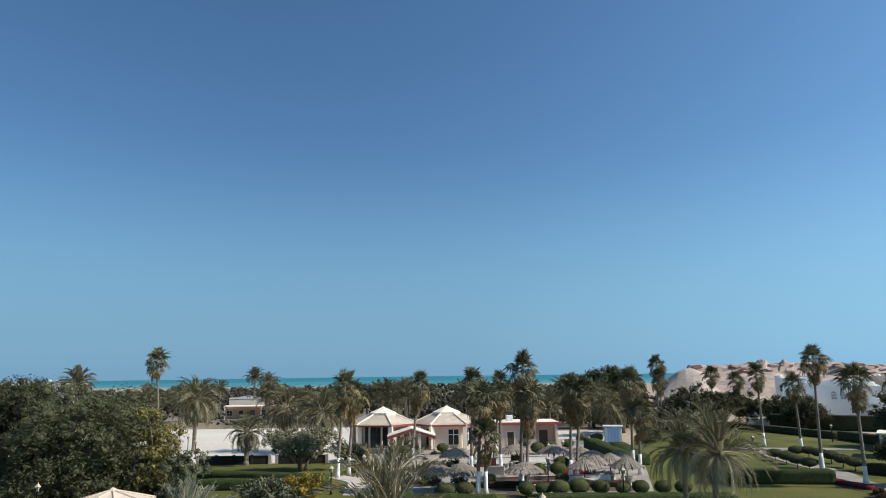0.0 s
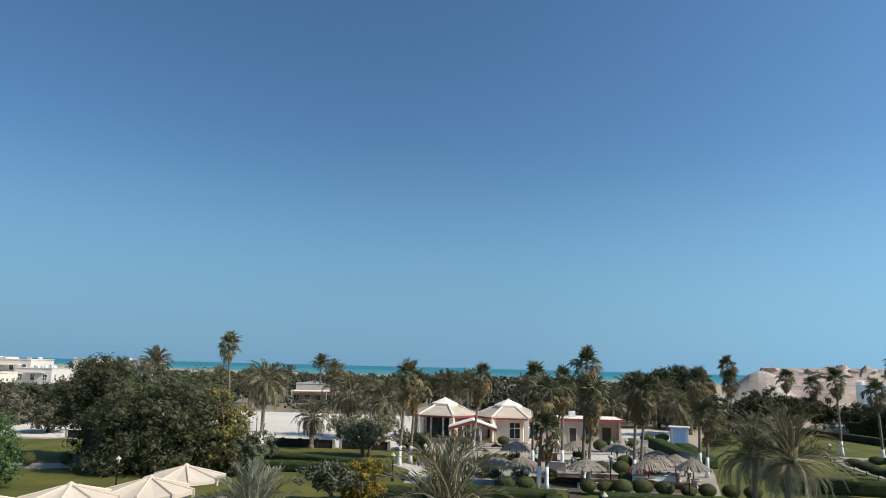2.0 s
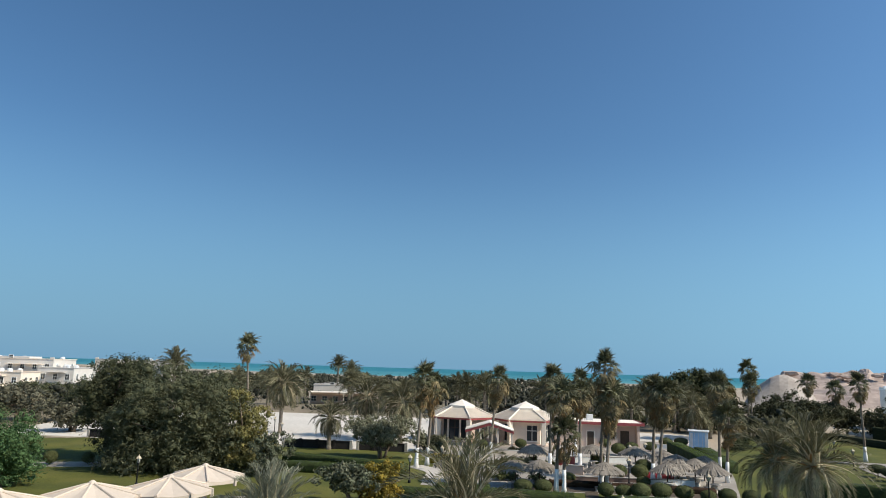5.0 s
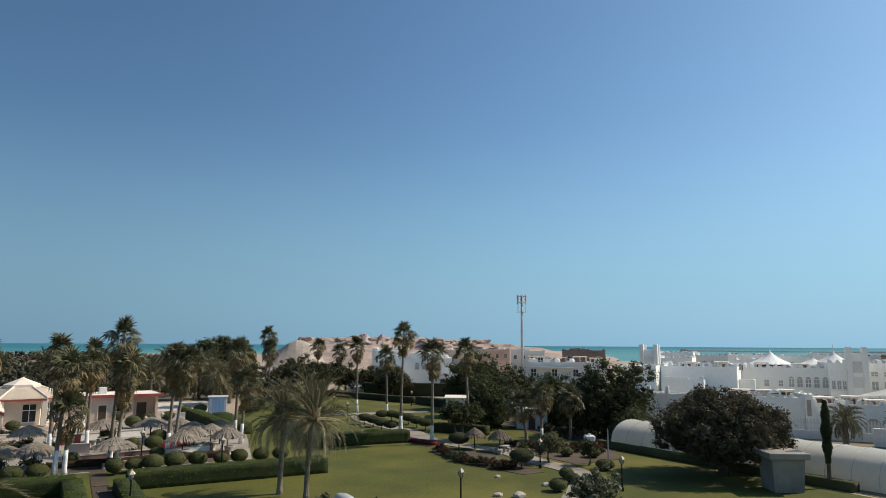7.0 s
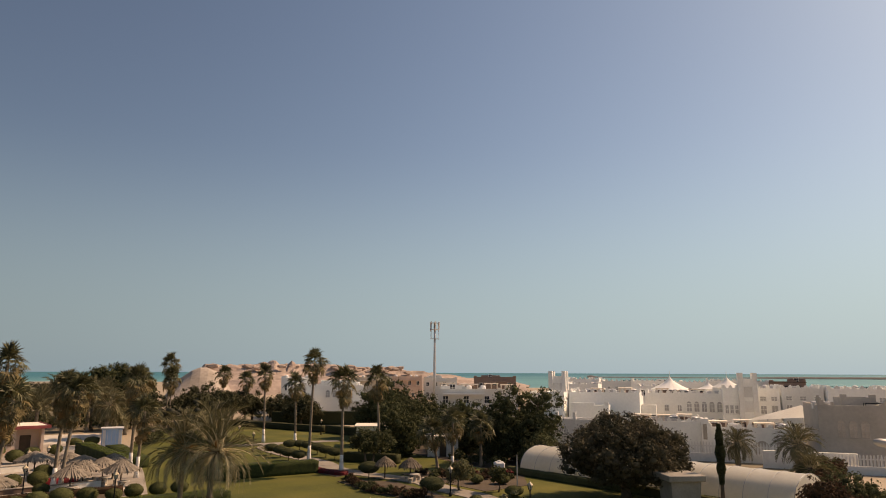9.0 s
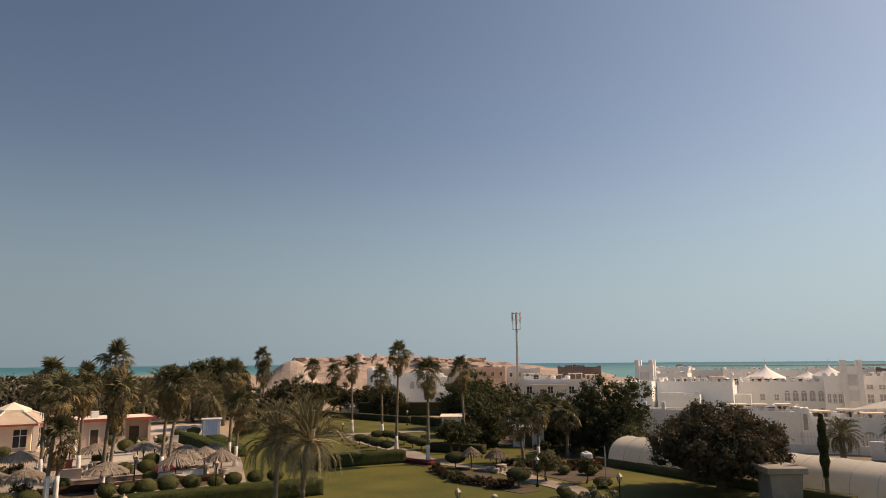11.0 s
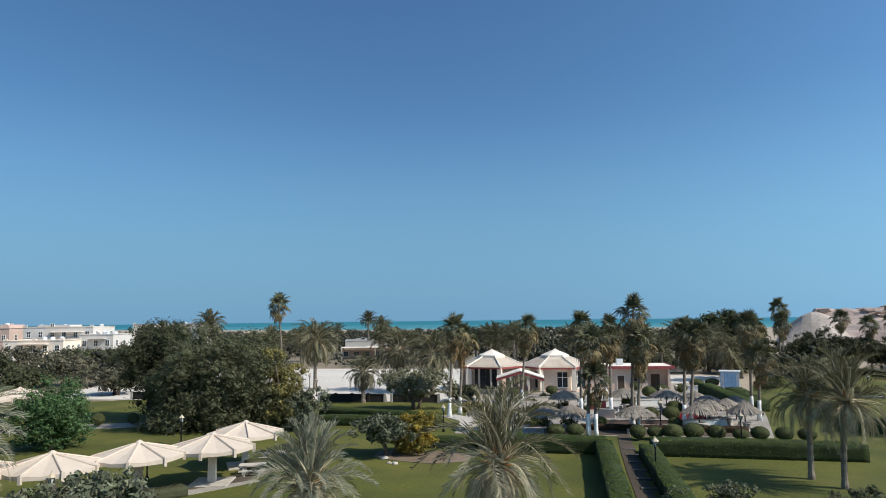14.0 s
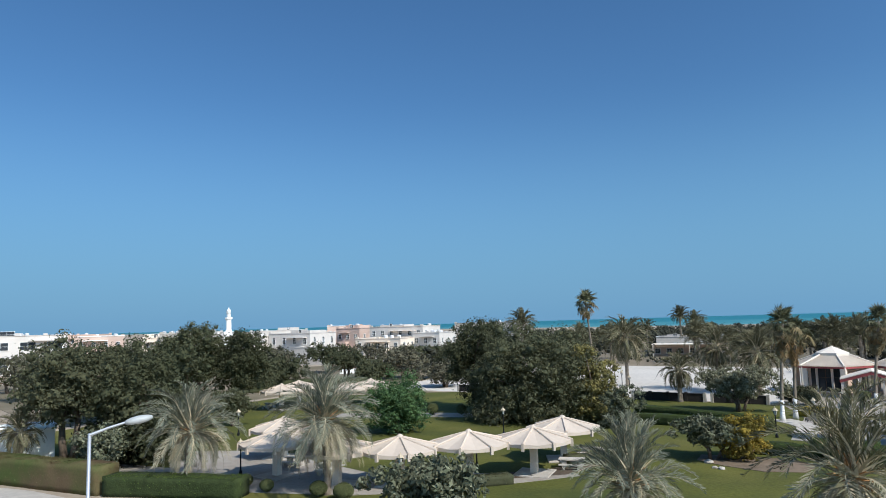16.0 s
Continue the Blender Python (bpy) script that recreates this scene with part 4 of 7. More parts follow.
def ridge_stones():
    """Broken blocks and slabs along the ridge crest."""
    gen = np.random.default_rng(77)
    bm = bmesh.new()
    for k in range(120):
        az = radians(gen.uniform(-36, -20))
        r = 424 + gen.uniform(-16, 10)
        x, y = -r * math.sin(az), r * math.cos(az)
        s = gen.uniform(0.8, 3.2)
        made = bmesh.ops.create_icosphere(bm, subdivisions=1, radius=1)["verts"]
        z = gen.uniform(9.5, 14.6) - 0.16 * abs(math.degrees(az) + 25)
        for v in made:
            v.co = Vector((x + v.co.x * s * 1.5, y + v.co.y * s, z + v.co.z * s * 0.55)) + Vector((gen.uniform(-0.4, 0.4), gen.uniform(-0.4, 0.4), gen.uniform(-0.3, 0.3)))
    tagged(part("ridge_boulders", bm, ROCK), "broken rock slabs along the ridge crest", "rocks", kind="stuff")


ridge_stones()


def far_wood():
    """The belt of scrub and low trees between the garden and the beach."""
    gen = np.random.default_rng(5)
    lobes = []
    for i in range(920):
        az = gen.uniform(-20, 36)
        r = 125 + 400 * gen.uniform() ** 1.2
        a = radians(az)
        x, y = -r * math.sin(a), r * math.cos(a)
        if -82 < x < -7 and y < 158 or (-21 < az < -15.5 and r > 180) or (-17 < x < 40 and y < 139) or (-72 < x < -28 and (y < 153 or 186 < y < 212)):
            continue
        if 0.5 < noise.noise(Vector((x * 0.011, y * 0.011, 3))) + gen.uniform(0, 0.3):
            continue
        low = -64 < x < -32 and y < 212
        h = gen.uniform(0.9, 2.0) if low else gen.uniform(2.0, 5.6)
        for k in range(4):
            s = gen.uniform(0.6, 1.1) if low else gen.uniform(1.2, 2.6)
            lobes.append((x + gen.uniform(-3, 3), y + gen.uniform(-3, 3), gen.uniform(0.4, 0.8) * h, s, s * 0.8))
    tagged(place("far_wood", crown_mesh(lobes, 56000, 0.66, FAR_LEAF, gen, 0.55, 3, 1, 0.5, 0.72), None), "belt of dark scrub and low trees before the beach", "woodland", kind="stuff")


far_wood()

# ---------------------------------------------------------------- buildings
def window_on(parent, x, y, z, w, h, facing=0, arched=False, frame_mat=WHITE_WALL, glass=DARK_GLASS):
    """A window on a wall: frame with a sill, and a dark pane behind it. facing: degrees, 0 looks along -y."""
    m = pose(x, y, z, 0, 0, facing)
    holder = part("window", boxes((-w / 2 - 0.08, -0.07, -h / 2 - 0.08, -w / 2, 0.05, h / 2 + 0.08), (w / 2, -0.07, -h / 2 - 0.08, w / 2 + 0.08, 0.05, h / 2 + 0.08),
                                  (-w / 2, -0.07, h / 2, w / 2, 0.05, h / 2 + 0.08), (-w / 2, -0.07, -0.03, w / 2, -0.02, 0.03), (-0.03, -0.07, -h / 2, 0.03, -0.02, h / 2)), frame_mat, parent)
    holder.matrix_basis = m
    part("sill", boxes((-w / 2 - 0.15, -0.16, -h / 2 - 0.16, w / 2 + 0.15, 0.05, -h / 2 - 0.08)), frame_mat, holder)
    part("pane", boxes((-w / 2, -0.03, -h / 2, w / 2, 0.03, h / 2)), glass, holder, "window glass")
    if arched:
        bm = prism([(math.cos(k * math.pi / 8) * w / 2, math.sin(k * math.pi / 8) * w / 2) for k in range(9)], -0.03, 0.05)
        bmesh.ops.transform(bm, verts=bm.verts, matrix=Matrix.Translation((0, 0, h / 2 + 0.02)) @ Matrix.Rotation(radians(90), 4, "X"))
        part("fanlight", bm, glass, holder, "arched glass above")
    return holder


def walls_with_parapet(x0, y0, x1, y1, h, rim=0.45, t=0.25):
    """A solid block with a flat roof sunk behind a parapet."""
    bm = bmesh.new()
    box(bm, x0, y0, -0.1, x1, y1, h - rim)
    for s in ((x0, y0, h - rim, x1, y0 + t, h), (x0, y1 - t, h - rim, x1, y1, h), (x0, y0 + t, h - rim, x0 + t, y1 - t, h), (x1 - t, y0 + t, h - rim, x1, y1 - t, h)):
        box(bm, *s)
    return bm


def merlons(parent, x0, y0, x1, y1, z, material, step=1.1, size=(0.55, 0.28, 0.5)):
    n = max(2, int(math.hypot(x1 - x0, y1 - y0) / step))
    a = math.degrees(math.atan2(y1 - y0, x1 - x0))
    bm = boxes((-size[0] / 2, -size[1] / 2, 0, size[0] / 2, size[1] / 2, size[2] * 0.6), (-size[0] / 4, -size[1] / 2, size[2] * 0.6, size[0] / 4, size[1] / 2, size[2]))
    me = bpy.data.meshes.new("merlon")
    bm.to_mesh(me)
    bm.free()
    for i in range(n + 1):
        s = i / n
        place("merlon", me, material, parent, m=pose(x0 + (x1 - x0) * s, y0 + (y1 - y0) * s, z, 0, 0, a))


def villa(name, label, at, turn, w, d, h, wall, rows=2, cols=4, upper=None, side_cols=2, accent=None, arched=False, category="house", pw=1.0, ph=1.4, clutter=3, seed=1):
    """A flat-roofed house: block with parapet, cornice, rows of windows, roof-top room and tanks."""
    gen = np.random.default_rng(seed)
    t = thing(name, label, category, (*at, 0), turn)
    part("wall", walls_with_parapet(-w / 2, -d / 2, w / 2, d / 2, h), wall, t)
    part("cornice", boxes((-w / 2 - 0.15, -d / 2 - 0.15, h - 0.02, w / 2 + 0.15, -d / 2 + 0.3, h + 0.14), (-w / 2 - 0.15, d / 2 - 0.3, h - 0.02, w / 2 + 0.15, d / 2 + 0.15, h + 0.14),
                          (-w / 2 - 0.15, -d / 2 + 0.3, h - 0.02, -w / 2 + 0.3, d / 2 - 0.3, h + 0.14), (w / 2 - 0.3, -d / 2 + 0.3, h - 0.02, w / 2 + 0.15, d / 2 - 0.3, h + 0.14)), accent or wall, t)
    for r in range(rows):
        z = (r + 0.55) * (h - 0.5) / rows
        for c in range(cols):
            window_on(t, -w / 2 + (c + 0.5) * w / cols, -d / 2, z, pw, ph, 0, arched)
        for c in range(side_cols):
            window_on(t, w / 2, -d / 2 + (c + 0.5) * d / side_cols, z, pw, ph, 90, arched)
            window_on(t, -w / 2, -d / 2 + (c + 0.5) * d / side_cols, z, pw, ph, -90, arched)
    if upper:
        ux, uw, uh = upper
        part("roof_room", walls_with_parapet(ux - uw / 2, -d * 0.3, ux + uw / 2, d * 0.35, h + uh), wall, t)
        window_on(t, ux, -d * 0.3, h + uh * 0.55, pw, ph * 0.8)
    if rows > 1:
        pw2, px, ph2 = w * gen.uniform(0.3, 0.5), gen.uniform(-0.22, 0.22) * w, h * gen.uniform(0.42, 0.6)
        part("porch", walls_with_parapet(px - pw2 / 2, -d / 2 - 2.2, px + pw2 / 2, -d / 2, ph2, 0.7), wall, t)
        for x in (px - pw2 * 0.25, px + pw2 * 0.25):
            window_on(t, x, -d / 2 - 2.2, ph2 * 0.42, pw, ph)
        part("awning_slab", boxes((px - pw2 / 2 - 0.3, -d / 2 - 1.6, h * 0.86, px + pw2 / 2 + 0.3, -d / 2, h * 0.86 + 0.18)), accent or wall, t)
        for x in (-w / 2 + 0.5, w / 2 - 0.5, px):
            part("parapet_step", boxes((x - 0.5, -d / 2 - 0.02, h + 0.14, x + 0.5, -d / 2 + 0.3, h + 0.55)), wall, t)
        for k in range(2):
            x = gen.uniform(-w * 0.42, w * 0.42)
            part("cooling_unit", boxes((x - 0.45, -d / 2 - 0.5, h * 0.3, x + 0.45, -d / 2 - 0.02, h * 0.3 + 0.6), bevel=0.03), WHITE_PLASTIC, t, "white wall cooling unit")
    for k in range(clutter):
        x, y = gen.uniform(-w * 0.4, w * 0.4), gen.uniform(-d * 0.2, d * 0.4)
        bm = lathe([(0.55, 0), (0.6, 0.1), (0.6, 1.0), (0.4, 1.2), (0.15, 1.25)], 12)
        bmesh.ops.translate(bm, verts=bm.verts, vec=(x, y, h - 0.5))
        part("water_tank", bm, WHITE_PLASTIC, t, "white rooftop water tank")
    return t


def hex_corner(k, r, turn):
    a = radians(turn + 60 * k)
    return Vector((-r * math.sin(a), -r * math.cos(a), 0))


def hex_pavilion(name, label, at, turn, r, eave, apex, opening, wall_mat):
    """Six-sided hall: posts at the corners, walls set back with glazing, red fascia, ribbed cream roof with a raised cap."""
    t = thing(name, label, "pavilion", (*at, 0), 0)
    corners = [hex_corner(k, r, turn) for k in range(6)]
    part("plinth", prism([(c.x * 1.06, c.y * 1.06) for c in corners], -0.05, 0.25), PINK_WALL, t)
    top = Vector((0, 0, apex))
    over = [c * 1.10 + Vector((0, 0, eave)) for c in corners]
    for k in range(6):
        a, b = over[k], over[(k + 1) % 6]
        bm = bmesh.new()
        q = top + Vector((0, 0, -0.05))
        ws = [bm.verts.new(v) for v in (a, b, b.lerp(q, 0.72), a.lerp(q, 0.72))]
        bm.faces.new(ws)
        bmesh.ops.solidify(bm, geom=bm.faces[:], thickness=0.12)
        part("roof_panel", bm, CREAM_ROOF, t)
        way_up = top - a
        part("rib", ring_tube([a + Vector((0, 0, 0.04)), a + way_up * 0.74 + Vector((0, 0, 0.06))], [0.13, 0.11], 6), CREAM_ROOF, t)
        # raised cap over the middle
        bm = bmesh.new()
        lift = Vector((0, 0, 0.34))
        c0, c1 = a.lerp(q, 0.60) + lift, b.lerp(q, 0.60) + lift
        bm.faces.new([bm.verts.new(v) for v in (c0, c1, top + lift)])
        bm.faces.new([bm.verts.new(v) for v in (c0 - lift * 1.1, c1 - lift * 1.1, c1, c0)])
        part("cap_panel", bm, CREAM_ROOF, t)
        f0, f1 = corners[k] * 1.07, corners[(k + 1) % 6] * 1.07
        ang = math.degrees(math.atan2(f1.y - f0.y, f1.x - f0.x))
        L = (f1 - f0).length
        fas = part("fascia", boxes((-L / 2, -0.09, eave - 0.30, L / 2, 0.09, eave - 0.08)), RED_PAINT, t, "red painted fascia")
        fas.matrix_basis = pose((f0.x + f1.x) / 2, (f0.y + f1.y) / 2, 0, 0, 0, ang)
        post = part("post", boxes((-0.34, -0.34, 0.2, 0.34, 0.34, eave - 0.1), bevel=0.04), CREAM_WALL, t)
        post.matrix_basis = pose(corners[k].x, corners[k].y, 0, 0, 0, ang)
        w0, w1 = corners[k] * 0.80, corners[(k + 1) % 6] * 0.80
        Lw = (w1 - w0).length
        g0, g1, sill = opening if k % 2 else (-0.40, 0.12, 0.45)
        head = eave - 0.35 if g1 - g0 > 0.6 else 2.9
        wall = part("wall", boxes((-Lw / 2, -0.1, 0.2, Lw * g0, 0.1, eave - 0.1), (Lw * g1, -0.1, 0.2, Lw / 2, 0.1, eave - 0.1), (Lw * g0, -0.1, head, Lw * g1, 0.1, eave - 0.1), (Lw * g0, -0.1, 0.2, Lw * g1, 0.1, sill)), wall_mat, t)
        wall.matrix_basis = pose((w0.x + w1.x) / 2, (w0.y + w1.y) / 2, 0, 0, 0, ang)
        part("glazing", boxes((Lw * g0, -0.06, sill, Lw * g1, -0.02, head)), DARK_GLASS, wall, "dark glass front")
        mid = Lw * (g0 + g1) / 2
        part("mullion", boxes((mid - 0.04, -0.02, sill, mid + 0.04, 0.05, head), (Lw * g0, -0.02, 2.1, mid - 0.04, 0.05, 2.18), (mid + 0.04, -0.02, 2.1, Lw * g1, 0.05, 2.18)), WOOD_DARK if g1 - g0 > 0.6 else WHITE_WALL, wall)
        if g1 - g0 > 0.6:
            for x in (Lw * g0 * 0.5, Lw * g1 * 0.55):
                part("column", boxes((x - 0.13, 0.16, 0.2, x + 0.13, 0.42, eave - 0.1), bevel=0.02), CREAM_WALL, wall)
        part("sill", boxes((Lw * g0 - 0.08, 0.1, sill - 0.08, Lw * g1 + 0.08, 0.2, sill)), WHITE_WALL, wall)
    part("ceiling", prism([(c.x * 0.98, c.y * 0.98) for c in corners], eave - 0.12, eave - 0.06), CREAM_WALL, t)
    part("finial", lathe([(0.22, apex + 0.2), (0.18, apex + 0.32), (0.05, apex + 0.38)], 8), CREAM_ROOF, t)
    return t


hex_pavilion("restaurant_pavilion", "six-sided pink restaurant pavilion with cream ribbed roof", (-9.4, 108.2), 42, 4.9, 3.7, 5.85, (-0.46, 0.46, 0.3), PINK_WALL)
hex_pavilion("restaurant_pavilion", "six-sided pink restaurant pavilion with large dark windows", (0.45, 107.6), 27, 4.9, 3.7, 5.9, (-0.40, -0.02, 0.7), CREAM_WALL)


def entrance_canopy():
    t = thing("entrance_canopy", "low gabled entrance canopy with red bargeboards and white posts", "canopy", (-4.7, 101.6, 0), 2)
    w, d, e, p = 3.45, 2.4, 2.5, 3.55
    for q in (-1, 1):
        bm = bmesh.new()
        bm.faces.new([bm.verts.new(v) for v in ((q * w, -d, e), (0, -d, p), (0, d, p), (q * w, d, e))])
        bmesh.ops.recalc_face_normals(bm, faces=bm.faces[:])
        bmesh.ops.solidify(bm, geom=bm.faces[:], thickness=0.12)
        part("roof_slope", bm, CREAM_ROOF, t)
        bm = bmesh.new()
        near = [(q * w, e - 0.12), (0, p - 0.12), (0, p - 0.52), (q * w, e - 0.5)]
        a, b = [bm.verts.new((x, -d + 0.05, z)) for x, z in near], [bm.verts.new((x, -d + 0.17, z)) for x, z in near]
        bm.faces.new(a)
        bm.faces.new(b[::-1])
        for k in range(4):
            bm.faces.new((a[k], b[k], b[(k + 1) % 4], a[(k + 1) % 4]))
        bmesh.ops.recalc_face_normals(bm, faces=bm.faces[:])
        part("bargeboard", bm, RED_PAINT, t, "red painted bargeboard")
        part("fascia", boxes((q * (w - 0.08) - 0.06, -d + 0.17, e - 0.5, q * (w - 0.08) + 0.06, d, e - 0.1)), RED_PAINT, t, "red painted fascia")
    for x in (-w + 0.25, -1.2, 1.2, w - 0.25):
        part("post", boxes((x - 0.14, -d + 0.2, 0, x + 0.14, -d + 0.48, p - 0.2 - (p - e) * abs(x) / w), bevel=0.03), CREAM_WALL, t)
    for x in (-w + 0.25, w - 0.25):
        part("post", boxes((x - 0.14, d - 0.43, 0, x + 0.14, d - 0.15, e - 0.1), bevel=0.03), CREAM_WALL, t)


entrance_canopy()


def pink_annex():
    t = thing("service_building", "low pink flat-roofed building with red roof edge", "building", (11.2, 111, 0), 1)
    w, d, h = 6.2, 4.0, 3.35
    part("wall", boxes((-w, -d, -0.1, 2.9, d, h), (2.9, -d + 1.6, -0.1, w, d, h), (w - 0.35, -d, -0.1, w, -d + 1.6, h)), PINK_WALL, t)
    part("roof", boxes((-w - 0.5, -d - 0.5, h, w + 0.6, d + 0.5, h + 0.18)), CREAM_ROOF, t, "pale flat roof slab")
    part("fascia", boxes((-w - 0.55, -d - 0.56, h - 0.12, w + 0.65, -d - 0.5, h + 0.3), (w + 0.6, -d - 0.5, h - 0.12, w + 0.66, d + 0.5, h + 0.3), (-w - 0.56, -d - 0.5, h - 0.12, -w - 0.5, d + 0.5, h + 0.3)), RED_PAINT, t, "red painted roof edge")
    door = part("door", boxes((-1.55, -d - 0.05, 0, -0.55, -d + 0.02, 2.2)), WOOD_DARK, t, "brown wooden door")
    part("door_frame", boxes((-1.67, -d - 0.07, 0, -1.55, -d + 0.02, 2.3), (-0.55, -d - 0.07, 0, -0.43, -d + 0.02, 2.3), (-1.55, -d - 0.07, 2.2, -0.55, -d + 0.02, 2.3)), CREAM_WALL, door)
    for x in (0.9, 1.95):
        window_on(t, x, -d, 1.75, 0.75, 0.8, 0, False, WOOD_DARK)
    part("door", boxes((3.6, -d + 1.53, 0, 4.9, -d + 1.62, 2.3)), WOOD_DARK, t, "recessed brown double door")
    for x in (-0.7, 2.7):
        part("roof_unit", boxes((x - 0.5, -0.2, h + 0.18, x + 0.5, 0.8, h + 1.1), bevel=0.04), WHITE_PLASTIC, t, "white rooftop cooling unit")


pink_annex()


def blue_kiosk():
    t = thing("kiosk", "small blue and white cabin with flat roof", "kiosk", (27.0, 111.5, 0), -14)
    part("body", boxes((-1.35, -1.1, 0, 1.35, 1.1, 2.45), bevel=0.04), BLUE_PAINT, t)
    part("roof", boxes((-1.55, -1.3, 2.45, 1.55, 1.3, 2.62), bevel=0.03), WHITE_PLASTIC, t, "white flat roof")
    for x in (-1.0, 1.12):
        part("panel", boxes((x - 0.2, -1.14, 0.1, x + 0.2, -1.08, 2.3)), WHITE_PLASTIC, t, "white wall panel")
    for x in (-0.55, 0.0, 0.55):
        part("panel_joint", boxes((x - 0.02, -1.13, 0.1, x + 0.02, -1.09, 2.35)), WHITE_PLASTIC, t)


blue_kiosk()


def roof_shelter(at, turn, w, d, z, h, back=True):
    t = thing("roof_shelter", "flat pale shelter roof on slim posts", "shelter", (*at, z), turn, "roof shelters")
    part("roof", boxes((-w / 2, -d / 2, h, w / 2, d / 2, h + 0.16)), CREAM_ROOF, t)
    for x in (-w / 2 + 0.2, 0, w / 2 - 0.2):
        for y in (-d / 2 + 0.2, d / 2 - 0.2):
            part("post", boxes((x - 0.09, y - 0.09, -0.02, x + 0.09, y + 0.09, h)), CREAM_WALL, t)
    if back:
        part("back_wall", boxes((-w / 2 + 0.3, d / 2 - 0.36, -0.02, w / 2 - 0.3, d / 2 - 0.3, h * 0.8)), BROWN_WALL, t)


# ---- villas beyond the garden wall
villa("villa", "white two-storey villa with arched windows", (-152, 146), 9, 15, 13, 8.9, VILLA_WALL, 2, 4, (2, 7, 0.8), 3, None, True, seed=1)
villa("villa", "pale grey villa wing with flat roof", (-163, 137), 9, 9, 12, 8.4, VILLA_WALL, 2, 2, None, 2, seed=2)
villa("villa", "low white porch wing before the villa", (-141, 141), 9, 10, 8, 5.0, VILLA_WALL, 1, 3, None, 2, seed=22, clutter=0)
villa("villa", "peach-coloured flat-roofed two-storey villa", (-153, 172), 9, 9, 12, 9.8, PEACH_WALL, 2, 3, (0, 5, 1.0), 2, seed=3)
villa("villa", "long cream villa with terrace and stepped upper floor", (-128, 158), 9, 15, 14, 6.8, CREAM_WALL, 2, 5, None, 3, seed=4)
villa("villa", "white villa with deep terrace roof", (-118, 167), 9, 9, 12, 8.0, VILLA_WALL, 2, 3, None, 3, seed=23)
villa("villa", "upper white villa with shaded terrace", (-133, 172), 9, 19, 12, 10.0, VILLA_WALL, 3, 6, (-3, 8, 0.6), 3, CREAM_WALL, seed=5)
villa("villa", "long low cream villa with overhanging flat roof", (-140, 238), 9, 26, 14, 10.3, CREAM_WALL, 2, 7, None, 2, VILLA_WALL, seed=6, clutter=1)
villa("villa", "white block villa above the tree line", (-127, 236), 9, 6, 12, 10.3, VILLA_WALL, 2, 2, None, 2, seed=7)
villa("villa", "modern white house with wide dark windows", (-205, 92), 66, 19, 14, 10.5, VILLA_WALL, 2, 3, (-5, 6, 0.8), 2, None, False, pw=3.6, ph=2.0, seed=8)
villa("villa", "peach low house with pale roof edge", (-215, 118), 61.5, 14, 12, 9.6, PEACH_WALL, 2, 4, None, 2, WHITE_WALL, seed=9)
villa("villa", "cream house with beige upper wall", (-196, 128), 57, 12, 14, 8.6, CREAM_WALL, 2, 4, (-2, 6, 1.3), 2, seed=10)
villa("villa", "grey-beige square house with flat roof", (-186, 124), 56.5, 6, 10, 9.9, STONE, 2, 2, None, 2, seed=11)
villa("villa", "white house with grey upper storey", (-228, 205), 48, 24, 14, 9.4, VILLA_WALL, 2, 6, (4, 9, 1.2), 2, seed=12)
villa("villa", "peach house behind the white villa", (-192, 208), 43, 14, 14, 10.6, PEACH_WALL, 2, 5, None, 2, WHITE_WALL, seed=13)
villa("villa", "far white house among the rooftops", (-262, 190), 54, 18, 14, 9.6, VILLA_WALL, 2, 5, (3, 6, 1.0), 2, seed=24)
villa("villa", "far cream house among the rooftops", (-240, 168), 55, 14, 12, 9.0, CREAM_WALL, 2, 4, (-2, 5, 1.2), 2, seed=25)
villa("villa", "far peach house among the rooftops", (-285, 150), 62, 20, 14, 10.0, PEACH_WALL, 2, 5, None, 2, seed=26)
villa("villa", "low white garden house by the hedge", (-64.6, 28.6), 66, 5, 5, 2.9, WHITE_WALL, 1, 0, None, 0, seed=14, clutter=0, pw=0.8, ph=0.7)
villa("villa", "white villa wing with stepped side", (88, 172), -27, 9, 14, 9.0, WHITE_WALL, 2, 3, None, 2, seed=16)


